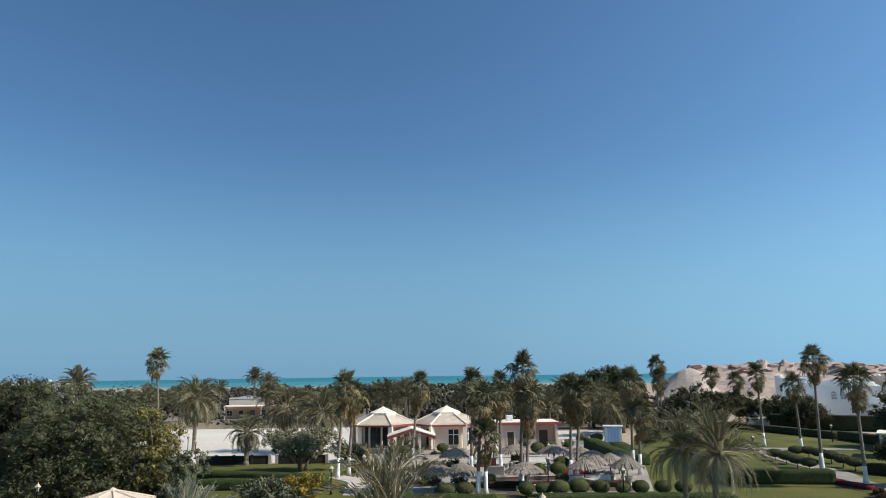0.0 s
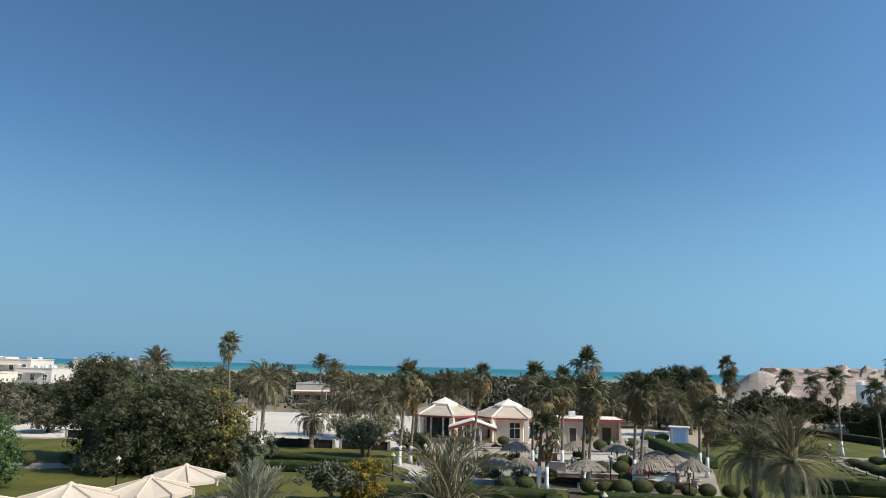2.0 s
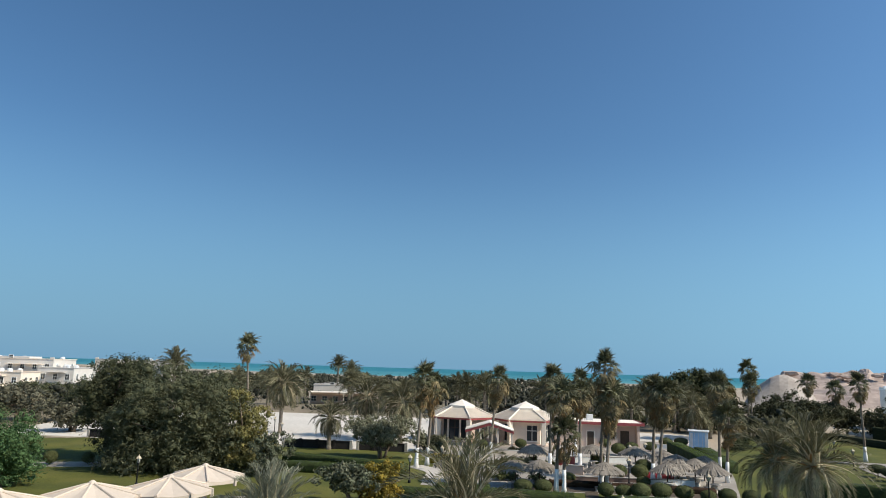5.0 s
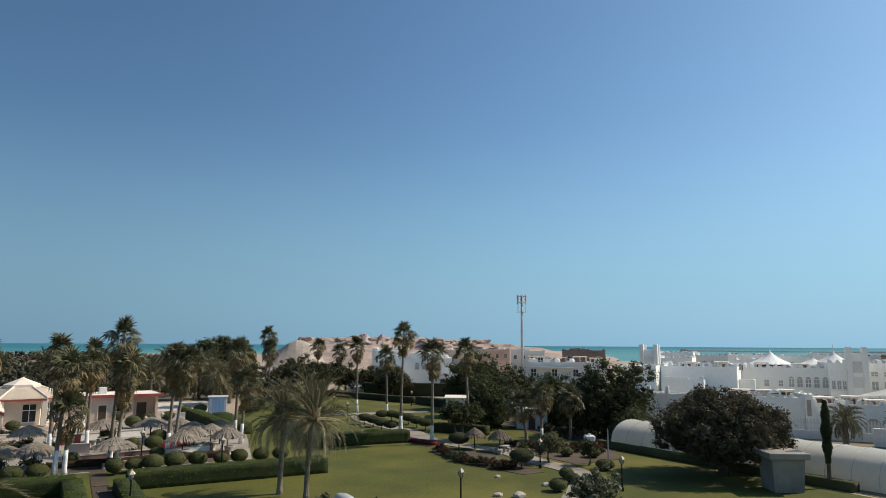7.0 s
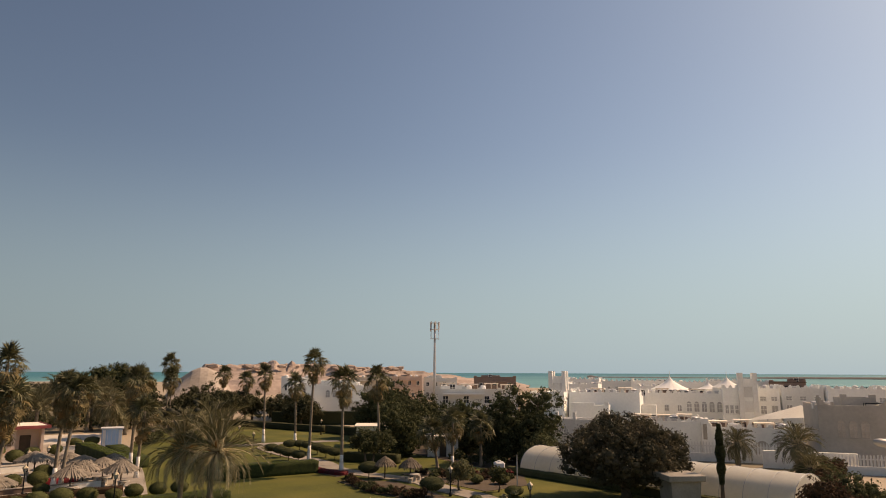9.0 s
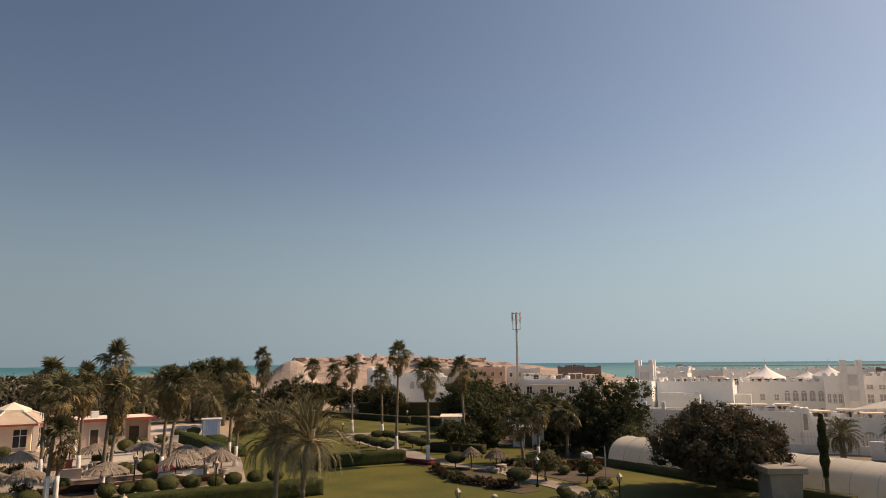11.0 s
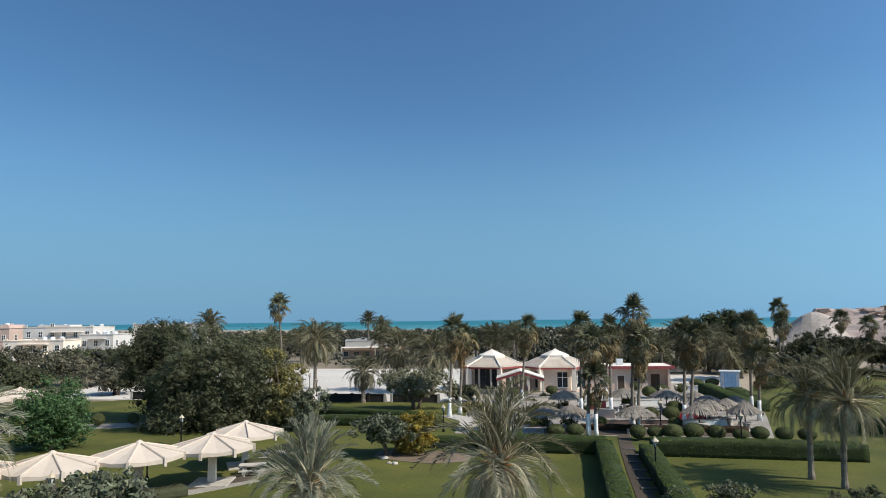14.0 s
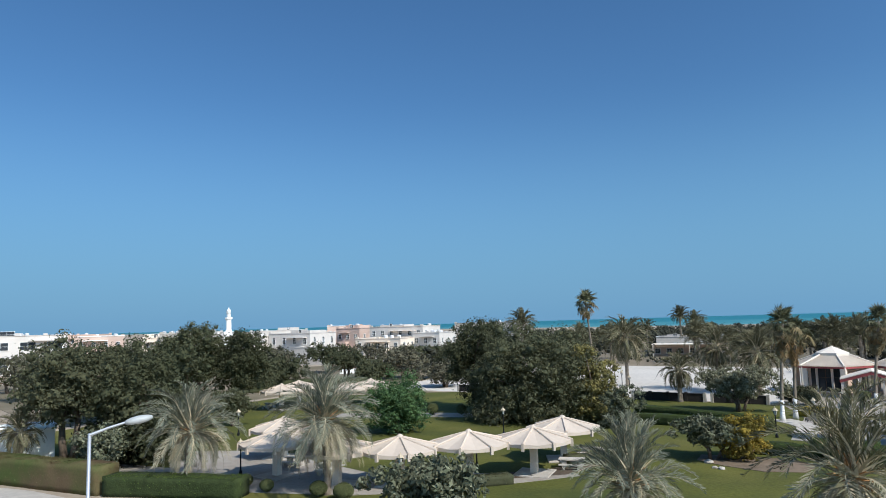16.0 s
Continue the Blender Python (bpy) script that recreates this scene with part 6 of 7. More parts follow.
def thatch_umbrella(at, r=1.75, h=2.5, seed=1, turn=0.0, straw=THATCH, label="grey straw-thatched garden sunshade on a pole"):
    """Palm-thatch sunshade: pole, struts and three shaggy layers of straw."""
    gen = np.random.default_rng(seed)
    t = thing("thatched_umbrella", label, "umbrella", (*at, 0), turn, "thatched sunshades")
    part("pole", ring_tube([(0, 0, -0.05), (0, 0, h)], [0.07, 0.05], 8), WOOD_DARK, t)
    for k in range(6):
        a = math.tau * k / 6
        part("strut", ring_tube([(0, 0, h - 0.9), (r * 0.7 * math.cos(a), r * 0.7 * math.sin(a), h - 0.62)], [0.025, 0.025], 5), WOOD_DARK, t)
    for layer, (r0, r1, z0, z1) in enumerate(((0.06, 0.45 * r, h + 0.1, h - 0.2), (0.28 * r, 0.74 * r, h - 0.08, h - 0.46), (0.55 * r, r, h - 0.28, h - 0.78))):
        n = 44 + 16 * layer
        verts = [(r0 * math.cos(math.tau * k / n), r0 * math.sin(math.tau * k / n), z0) for k in range(n)]
        rim = [(r1 * gen.uniform(0.92, 1.07), z1 - gen.uniform(-0.03, 0.1)) for k in range(n)]
        verts += [(rr * math.cos(math.tau * k / n), rr * math.sin(math.tau * k / n), zz) for k, (rr, zz) in enumerate(rim)]
        verts += [((rr + 0.06) * math.cos(math.tau * (k + 0.5) / n), (rr + 0.06) * math.sin(math.tau * (k + 0.5) / n), zz - gen.uniform(0.1, 0.34)) for k, (rr, zz) in enumerate(rim)]
        faces = []
        for k in range(n):
            q = (k + 1) % n
            faces += [(k, q, n + q, n + k), (n + k, n + q, 2 * n + k)]
        place("thatch", raw("thatch", verts, faces, straw), None, t)
    return t


for k, (x, y) in enumerate(((1.3, 81.6), (8.3, 84.5), (13.2, 84.4), (15.8, 81.0), (16.4, 77.6), (1.7, 68.2), (-0.6, 67.6), (7.8, 68.4), (14.0, 70.4), (17.6, 74.6), (15.6, 73.2), (18.4, 71.0), (19.2, 77.4), (-6.8, 68.0), (41.4, 60.6), (42.9, 58.2))):
    thatch_umbrella((x, y), 1.85 if k < 8 else 1.6 if k < 14 else 1.15, 2.5 if k < 14 else 2.2, k + 1, k * 17, *(() if k < 14 else (OLD_THATCH, "ragged brown palm-thatch sunshade beside the path")))


def stone_table_set(at, turn):
    t = thing("garden_table", "small round pale stone table with stools", "table", (*at, 0.06), turn, "terrace tables")
    part("tabletop", lathe([(0.5, 0.66), (0.55, 0.68), (0.55, 0.74), (0.5, 0.76)], 14), STONE, t)
    part("pedestal", lathe([(0.28, 0), (0.16, 0.12), (0.14, 0.5), (0.24, 0.66)], 10), STONE, t)
    for k in range(4):
        a = math.tau * k / 4
        bm = lathe([(0.2, 0), (0.16, 0.2), (0.2, 0.43), (0.18, 0.45)], 10)
        bmesh.ops.translate(bm, verts=bm.verts, vec=(0.95 * math.cos(a), 0.95 * math.sin(a), 0))
        part("stool", bm, STONE, t)


for k, (x, y) in enumerate(((1.3, 80.6), (8.3, 83.5), (13.2, 83.3), (15.8, 80.0), (16.4, 76.6), (7.8, 67.5), (14.0, 69.4), (17.6, 73.6), (18.4, 70.0), (42.6, 57.0))):
    stone_table_set((x, y), k * 23)


def garden_lamp_base():
    t = thing("garden_lamp", "black garden lamp post with cream lantern", "lamp post", (6.9, 50.0, 0), 0, "garden lamps")
    part("post", lathe([(0.13, -0.02), (0.13, 0.25), (0.06, 0.4), (0.05, 1.9), (0.09, 1.95), (0.05, 2.02)], 10), DARK_METAL, t)
    part("lantern", lathe([(0.10, 2.02), (0.20, 2.38)], 6), LAMP_GLASS, t, "pale glass lantern")
    bars = bmesh.new()
    for k in range(6):
        a = math.tau * k / 6
        x, y = 0.155 * math.cos(a), 0.155 * math.sin(a)
        for v in box(bars, x - 0.014, y - 0.014, 2.02, x + 0.014, y + 0.014, 2.38):
            v.co.x += (0.05 if v.co.z > 2.2 else -0.05) * math.cos(a)
            v.co.y += (0.05 if v.co.z > 2.2 else -0.05) * math.sin(a)
    part("lantern_frame", bars, DARK_METAL, t, "dark lantern bars")
    part("cap", lathe([(0.27, 2.38), (0.15, 2.52), (0.05, 2.6), (0.02, 2.72)], 6), LAMP_CREAM, t, "pale pointed lantern cap")
    return t


lamp = garden_lamp_base()
for x, y in ((12.7, 85.2), (15.1, 88.9), (16.0, 63.2), (-10.7, 66.8), (-8.6, 75.5), (-13.2, 99.0), (-28.1, 35.3), (-28.1, 44.6), (-33.3, 58.0), (-58.0, 46.5), (-42.6, 34.3), (26.2, 39.9), (39.7, 38.2), (40.4, 48.7), (40.4, 91.5), (43.5, 104), (60, 108), (5.2, 85), (-34, 96), (-38, 104), (10.6, 72)):
    copy_thing(lamp, pose(x, y, 0))


def street_lamp(at, arm_turn, h, reach, head=(0.44, 0.19, 0.13)):
    t = thing("street_lamp", "tall galvanised street lamp with one arm", "street lamp", (*at, 0), arm_turn, "street lamps")
    part("pole", ring_tube([(0, 0, -0.1), (0, 0, 1.2), (0, 0, 1.25), (0, 0, h)], [0.09, 0.085, 0.062, 0.05], 10), GALV, t, smooth=True)
    part("arm", ring_tube([(0, 0, h - 0.05), (reach * 0.5, 0, h + 0.12), (reach, 0, h + 0.25)], [0.05, 0.04, 0.035], 8), GALV, t)
    bm = bmesh.new()
    bmesh.ops.create_icosphere(bm, subdivisions=2, radius=1)
    bmesh.ops.transform(bm, verts=bm.verts, matrix=Matrix.Translation((reach + 0.38, 0, h + 0.30)) @ Matrix.Rotation(radians(-8), 4, "Y") @ Matrix.Diagonal((*head, 1)))
    part("lamp_head", bm, LAMP_SHELL, t, "pale rounded lamp head", smooth=True)


street_lamp((-21.3, 11.3), 60, 7.9, 1.0)
street_lamp((24.6, 7.0), 160, 8.7, 1.5)
street_lamp((8.6, 16.6), 114, 6.45, 1.0, (0.36, 0.22, 0.15))


def dark_fence(x0, y0, x1, y1, h=1.0):
    """Low dark brown garden wall with piers and a coping."""
    L = math.hypot(x1 - x0, y1 - y0)
    t = thing("garden_wall", "low dark brown garden wall with coping", "wall", ((x0 + x1) / 2, (y0 + y1) / 2, 0), math.degrees(math.atan2(y1 - y0, x1 - x0)))
    n = max(1, round(L / 2.2))
    part("wall", boxes((-L / 2, -0.12, -0.05, L / 2, 0.12, h)), WALL_DARK, t)
    part("coping", boxes((-L / 2 - 0.05, -0.18, h, L / 2 + 0.05, 0.18, h + 0.09), bevel=0.02), WALL_DARK, t)
    for k in range(n + 1):
        x = -L / 2 + L * k / n
        part("pier", boxes((x - 0.18, -0.2, -0.05, x + 0.18, 0.2, h + 0.2), bevel=0.02), STONE if k in (0, n) else WALL_DARK, t)


dark_fence(-31.5, 90, -22.3, 90)
dark_fence(-21.4, 90, -15.0, 90)
dark_fence(-60, 91, -33, 90)


def poly_tunnel():
    """A long half-round garden tunnel of pale sheeting on steel hoops."""
    t = thing("garden_tunnel", "long half-round greenhouse tunnel with pale sheeting", "greenhouse", (58.7, 40.2, 0), 93)
    L, r, h = 14.2, 3.2, 2.85
    n, m = 28, 14
    verts, faces = [], []
    for i in range(n + 1):
        x = -L + 2 * L * i / n
        sag = -0.05 * abs(math.sin(math.pi * i / 2))
        for j in range(m + 1):
            a = math.pi * j / m
            verts.append((x, r * math.cos(a) * (1 + 0.06 * math.sin(a)), (h + sag) * math.sin(a) ** 0.75))
    for i in range(n):
        for j in range(m):
            k = i * (m + 1) + j
            faces.append((k, k + 1, k + m + 2, k + m + 1))
    place("cover", raw("cover", verts, faces, TUNNEL, True), None, t, "pale translucent sheeting")
    for i in range(0, n + 1, 2):
        x = -L + 2 * L * i / n
        part("hoop", ring_tube([(x, r * 1.01 * math.cos(math.pi * j / 12) * (1 + 0.06 * math.sin(math.pi * j / 12)), (h + 0.03) * math.sin(math.pi * j / 12) ** 0.75) for j in range(13)], [0.022] * 13, 5), GALV, t)
    for s in (-1, 1):
        bm = bmesh.new()
        bm.faces.new([bm.verts.new((s * L, r * 0.99 * math.cos(math.pi * j / 12), h * 0.99 * math.sin(math.pi * j / 12) ** 0.75)) for j in range(13)])
        part("end_sheet", bm, TUNNEL, t)


poly_tunnel()


def pump_house():
    t = thing("pump_house", "small concrete pump house with overhanging roof slab", "hut", (50.8, 32.3, 0), -32)
    bm = bmesh.new()
    vs = box(bm, -1.25, -1.2, -0.1, 1.25, 1.2, 2.5)
    for v in vs:
        if v.co.z < 0:
            v.co.x *= 0.88
            v.co.y *= 0.88
    part("wall", bm, CONCRETE, t)
    part("roof", boxes((-1.55, -1.5, 2.5, 1.55, 1.5, 2.95), bevel=0.04), CONCRETE, t, "thick concrete roof slab")


pump_house()


def flat_shed(at, turn, w, d, h, label, wall=WHITE_WALL, name="shed"):
    t = thing(name, label, "shed", (*at, 0), turn)
    part("wall", boxes((-w / 2, -d / 2, -0.05, w / 2, d / 2, h)), wall, t)
    part("roof", boxes((-w / 2 - 0.3, -d / 2 - 0.3, h, w / 2 + 0.3, d / 2 + 0.3, h + 0.18), bevel=0.03), CREAM_ROOF, t, "pale flat roof")
    part("door", boxes((-0.45, -d / 2 - 0.04, 0, 0.45, -d / 2 + 0.02, 2.0)), WOOD_DARK, t)


flat_shed((58.8, 87.6), -34, 7, 5, 2.9, "flat-roofed white garden store behind trees")
flat_shed((58.6, 72.4), -38, 4, 3, 2.5, "small pale blue-grey garden store under trees", GREY_WALL)

# white picket wall before the compound
def picket_wall(u0, u1, w, h):
    a = radians(-58)
    c = (u0 + u1) / 2
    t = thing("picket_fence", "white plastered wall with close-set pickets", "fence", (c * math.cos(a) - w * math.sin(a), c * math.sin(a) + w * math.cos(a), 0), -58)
    L = u1 - u0
    part("plinth", boxes((-L / 2, -0.14, -0.05, L / 2, 0.14, h * 0.45)), GREY_WALL, t)
    bm = boxes((-0.09, -0.06, h * 0.45, 0.09, 0.06, h), (-0.05, -0.05, h, 0.05, 0.05, h + 0.12))
    me = bpy.data.meshes.new("picket")
    bm.to_mesh(me)
    bm.free()
    n = int(L / 0.34)
    for k in range(n + 1):
        place("picket", me, GREY_WALL, t, m=pose(-L / 2 + L * k / n, 0, 0))
    part("rail", boxes((-L / 2, -0.03, h * 0.8, L / 2, 0.03, h * 0.86)), GREY_WALL, t)


picket_wall(-6, 14, 94, 2.3)
picket_wall(14.4, 24, 88, 2.0)


# low planters and terrace walls in front of the restaurant
def terrace_wall(x0, y0, x1, y1, h, material, label):
    L = math.hypot(x1 - x0, y1 - y0)
    t = thing("terrace_wall", label, "wall", ((x0 + x1) / 2, (y0 + y1) / 2, 0), math.degrees(math.atan2(y1 - y0, x1 - x0)))
    part("wall", boxes((-L / 2, -0.15, -0.05, L / 2, 0.15, h)), material, t)
    part("coping", boxes((-L / 2 - 0.04, -0.2, h, L / 2 + 0.04, 0.2, h + 0.08), bevel=0.02), STONE, t)


terrace_wall(-3.5, 90.5, 3.4, 91.5, 0.7, CREAM_WALL, "low cream terrace wall")
terrace_wall(3.0, 86.6, 13.2, 88.6, 0.75, GREY_WALL, "low grey terrace wall with coping")
terrace_wall(4.4, 77.6, 6.6, 77.2, 0.95, PINK_WALL, "pinkish terrace wall beside the steps")
terrace_wall(7.8, 77.4, 11.4, 77.2, 0.95, PINK_WALL, "pinkish terrace wall with coping")
terrace_wall(4.6, 73.0, 12.4, 73.8, 0.45, TILE_BROWN, "low reddish brown terrace wall")
terrace_wall(4.2, 84.4, 6.2, 84.2, 1.1, RED_PAINT, "dark red counter wall")
terrace_wall(18.5, 108, 24.5, 107.4, 0.6, GREY_WALL, "low pale parking wall")
terrace_wall(-107.3, 114.3, -97.6, 123.0, 1.1, WHITE_WALL, "long low white wall behind the olive trees")
terrace_wall(11.6, 71.6, 17.0, 72.5, 0.7, WHITE_WALL, "low white wall between the sunshades")


def garden_rock(at, r, seed):
    bm = bmesh.new()
    bmesh.ops.create_icosphere(bm, subdivisions=2, radius=r)
    for v in bm.verts:
        v.co *= 1 + 0.3 * noise.noise(v.co * 2.2 / r + Vector((seed, 0, 0)))
        v.co.z = max(-0.05, v.co.z * 0.6 + r * 0.25)
    ob = part("garden_rock", bm, STONE)
    ob.matrix_basis = pose(*at, 0)
    tagged(ob, "pale rough garden stone on the grass", "stone", "garden stones")


for k, (x, y, r) in enumerate(((-13.4, 53.6, 0.35), (-12.6, 52.0, 0.22), (-12.1, 51.8, 0.25), (30.5, 41.5, 0.35), (34.6, 47.2, 0.28), (36, 42.6, 0.35), (31.6, 40.4, 0.5))):
    garden_rock((x, y), r, k)


def standpipe(at, h):
    t = thing("steel_pole", "thin pale steel pole in the lawn", "pole", (*at, 0), 0)
    part("pole", ring_tube([(0, 0, -0.1), (0, 0, h)], [0.06, 0.05], 8), GALV, t)
    part("foot", lathe([(0.2, -0.02), (0.2, 0.12), (0.08, 0.16)], 10), CONCRETE, t)


standpipe((45.7, 45.6), 3.5)


def white_tank(at):
    t = thing("water_tank", "small white plastic garden water tank", "tank", (*at, 0), -30)
    part("body", boxes((-0.55, -0.45, 0.25, 0.55, 0.45, 1.5), bevel=0.12), WHITE_PLASTIC, t)
    part("stand", boxes((-0.5, -0.4, 0, 0.5, 0.4, 0.25)), CONCRETE, t)
    part("lid", lathe([(0.2, 1.5), (0.2, 1.62), (0.1, 1.66)], 10), WHITE_PLASTIC, t)


white_tank((52.0, 54.6))

# ---------------------------------------------------------------- hedges and clipped bushes
hedge(7.6, 57.7, 23.2, 57.0, 2.0, 1.25, seed=2)
hedge(-6.0, 58.3, 4.2, 57.9, 2.0, 1.25, seed=3)
hedge(3.9, 57.0, 3.4, 34.0, 1.3, 1.2, seed=4)
hedge(7.2, 56.6, 6.9, 34.0, 1.3, 1.0, seed=5)
hedge(26.6, 70.6, 38.0, 69.2, 1.8, 1.3, seed=6)
hedge(21.6, 84, 21.4, 103, 1.8, 1.5, seed=7)
hedge(23.5, 84, 24.6, 100, 2.2, 1.2, seed=31)
hedge(-26.5, 77, -12.5, 72.6, 1.6, 1.0, seed=8)
hedge(-24.5, 70.4, -12.6, 70.4, 1.4, 1.0, seed=9)
hedge(-60, 24.0, -46.5, 26.2, 1.8, 1.9, "tall thick green boundary hedge with brown patches", BROWN_HEDGE, seed=10)
hedge(-46.2, 26.2, -37, 30, 1.6, 1.3, "tall green boundary hedge", seed=11)
hedge(56, 137, 63, 112, 2.0, 1.1, "dark boundary hedge beyond the lawn", BUSH_LEAF, seed=12, dense=25)
hedge(63.4, 111, 66, 84, 2.0, 1.3, "dark boundary hedge beyond the lawn", BUSH_LEAF, seed=13, dense=25)
hedge(63.5, 135, 82, 121, 2.4, 2.6, "tall dark hedge before the white villa", DARK_LEAF, seed=32, dense=40)
hedge(-96, 76, -78, 92, 2.4, 1.9, "dark rough hedge behind the canopies", DARK_LEAF, seed=33, dense=30)
hedge(-7.5, 62, -2.8, 62, 1.6, 0.9, seed=14)
hedge(-12, 59, -6.4, 58.8, 1.4, 0.9, seed=15)
hedge(45.5, 75.2, 49, 69, 1.4, 1.1, "low dark hedge beside the path", DARK_LEAF, seed=18)
hedge(2.6, 69.5, 18, 68.8, 1.0, 0.55, "bed of dark russet shrubs along the terrace", BROWN_LEAF, seed=20, name="shrub_bed")
hedge(38, 70.0, 39.2, 65.0, 1.1, 0.4, "low bed of red-brown flowers", FLOWER_RED, seed=21, name="shrub_bed")
hedge(12.2, 76.6, 15.8, 76.2, 0.9, 0.7, "bank of bright red flowers", FLOWER_RED, seed=22, name="shrub_bed")
hedge(-10.5, 82, -7, 80, 1.6, 1.0, "yellow-green flowering bush border", YELLOW_LEAF, seed=23, name="shrub_bed")
hedge(55.0, 29, 54.6, 56, 1.0, 0.7, "low dark shrubs along the tunnel", DARK_LEAF, seed=24, dense=40)
hedge(-22.5, 48.4, -20.0, 51, 1.2, 0.7, "dry low shrubs beside the canopy", OLIVE_LEAF, seed=26, name="shrub_bed")
hedge(-27, 37.5, -23.5, 41.5, 1.2, 0.6, "dry low shrubs beside the path", OLIVE_LEAF, seed=27, name="shrub_bed")
for k, (x, y, r, h) in enumerate(((0.1, 64.3, 1.1, 1.2), (1.9, 64.6, 1.1, 1.2), (7.4, 64.0, 0.95, 1.3), (9.0, 64.4, 1.0, 1.1), (10.4, 63.8, 1.15, 1.45), (12.2, 64.2, 1.2, 1.5), (14.2, 64.4, 1.1, 1.3), (16.2, 64.2, 0.9, 1.0), (17.8, 64.2, 1.0, 1.25), (19.8, 64.2, 1.0, 1.2), (21.6, 64.0, 1.0, 1.2),
                                   (12.3, 76.0, 1.2, 1.5), (13.5, 80.8, 1.2, 1.5), (10.2, 75.8, 1.05, 1.4), (8.9, 85.0, 1.1, 1.7), (12.9, 96.6, 1.3, 1.6), (15.4, 101.4, 1.2, 1.3), (18.2, 103, 1.2, 1.3), (12.2, 105.6, 1.1, 1.2), (21.8, 110, 1.4, 1.4), (24.5, 112, 1.4, 1.3), (-0.2, 99.6, 1.1, 1.3), (-5.5, 97.5, 1.0, 1.2), (4.6, 70.8, 0.9, 1.0), (11.8, 70.8, 0.9, 1.0), (-1.5, 72.5, 1.1, 1.3),
                                   (-12.0, 68.8, 1.25, 1.6), (-39.0, 31.8, 0.65, 0.9), (-36.6, 31.6, 0.6, 0.85), (-32.6, 32.4, 0.75, 1.0), (-30.6, 32.6, 0.85, 1.05), (-41.4, 69.2, 0.9, 1.4), (-47.8, 66.6, 0.9, 1.4), (-44.6, 68.0, 0.8, 1.2), (-56.6, 43.2, 0.9, 1.2),
                                   (39.2, 43.9, 0.8, 0.9), (38.2, 42.0, 0.75, 0.85), (35.4, 40.6, 0.9, 0.9), (44.9, 45.2, 1.1, 0.9), (48.6, 50.6, 1.0, 1.0), (46.8, 52.4, 0.9, 0.9))):
    clipped_bush((x, y), r * 0.76, h * 0.9, seed=k + 1, stem=0.22 if y > 60 else 0.12)
for k, (x, y) in enumerate(((40.6, 86.2), (40.5, 83.2), (40.0, 79.8), (40.1, 77.4), (44.8, 89.2), (46.0, 88.6), (46.0, 86.2), (45.8, 83.2), (45.1, 79.6), (44.8, 76.8), (40.2, 61.8), (39.0, 49.6))):
    clipped_bush((x, y), 0.95 if k < 10 else 1.1, 0.95 if k < 10 else 1.2, DARK_LEAF, "dark clipped bush on a short stem beside the path", k + 60, 0.55, "topiary row")



def shrub_row(x0, y0, x1, y1, step, r, h, leaves, label, group, seed, spread=0.5):
    """Uneven low shrubs, each a plant of its own, set loosely along a line."""
    gen = np.random.default_rng(seed)
    n = max(2, int(math.hypot(x1 - x0, y1 - y0) / step))
    for k in range(n):
        q = (k + 0.5) / n
        at = (x0 + (x1 - x0) * q + gen.uniform(-spread, spread), y0 + (y1 - y0) * q + gen.uniform(-spread, spread))
        a = r * gen.uniform(0.7, 1.25)
        broad_tree(at, a, a, h * gen.uniform(0.65, 1.25), 0.05, leaves[int(gen.integers(len(leaves)))], label, 900, 0.17, 0.34 * a + 0.1, 12, seed * 50 + k, name="shrub", category="shrub", group=group, trunk=0.04, dome=0.5)


# ---------------------------------------------------------------- broad-leaved trees and shrubs
broad_tree((-34.6, 67.5), 9.6, 6.5, 10.9, 0.2, OLIVE_LEAF, "large spreading olive-green tree with dense low crown", 90000, 0.31, 1.9, 110, 3, stems=3, trunk=0.35, narrow=0.4, dome=5.0)
broad_tree((-44.6, 72.2), 5.0, 4.6, 11.7, 1.6, MID_LEAF, "dense dark green tree beside the olive tree", 32000, 0.28, 1.4, 54, 4, stems=2, dome=0.5)
broad_tree((-27.8, 68.0), 3.2, 2.8, 7.6, 0.2, GOLD_LEAF, "smaller olive-yellow tree beside the large tree", 17000, 0.25, 0.9, 44, 5, dome=3.0)
broad_tree((-25.0, 67.0), 2.2, 2.0, 4.9, 0.1, GREY_LEAF, "grey-olive shrub standing at the lawn edge", 10000, 0.24, 0.8, 30, 6, dome=2.0, name="shrub", category="shrub")
broad_tree((-43.5, 54.4), 3.6, 3.4, 6.2, 0.2, GREEN_LEAF, "bright green round tree beside the canopies", 30000, 0.19, 1.15, 50, 7, dome=1.5)
broad_tree((-72.7, 59.1), 4.5, 4.5, 11.7, 0.9, MID_LEAF, "tall dark green garden tree", 26000, 0.32, 1.6, 46, 8, stems=2)
broad_tree((-77.0, 54.4), 5.2, 5.2, 13.6, 1.0, MID_LEAF, "tall dark tree beside its neighbour", 24000, 0.32, 1.5, 44, 27, stems=2)
broad_tree((-54.6, 33.8), 5.8, 4.6, 9.9, 0.0, MID_LEAF, "broad dark green tree by the boundary", 38000, 0.31, 1.6, 60, 9, stems=2, dome=4.0)
broad_tree((-59.2, 30.0), 5.4, 4.6, 10.3, 2.6, OLIVE_LEAF, "broad olive-green tree by the white house", 32000, 0.31, 1.7, 56, 10, stems=2)
broad_tree((-62.4, 37.2), 4.4, 4.0, 9.6, 0.2, MID_LEAF, "dark tree at the edge of the path", 18000, 0.28, 1.2, 40, 11, dome=3.0)
broad_tree((-80, 45), 6, 6, 10.2, 0.4, MID_LEAF, "tall dark tree behind the boundary", 22000, 0.3, 1.7, 44, 29)
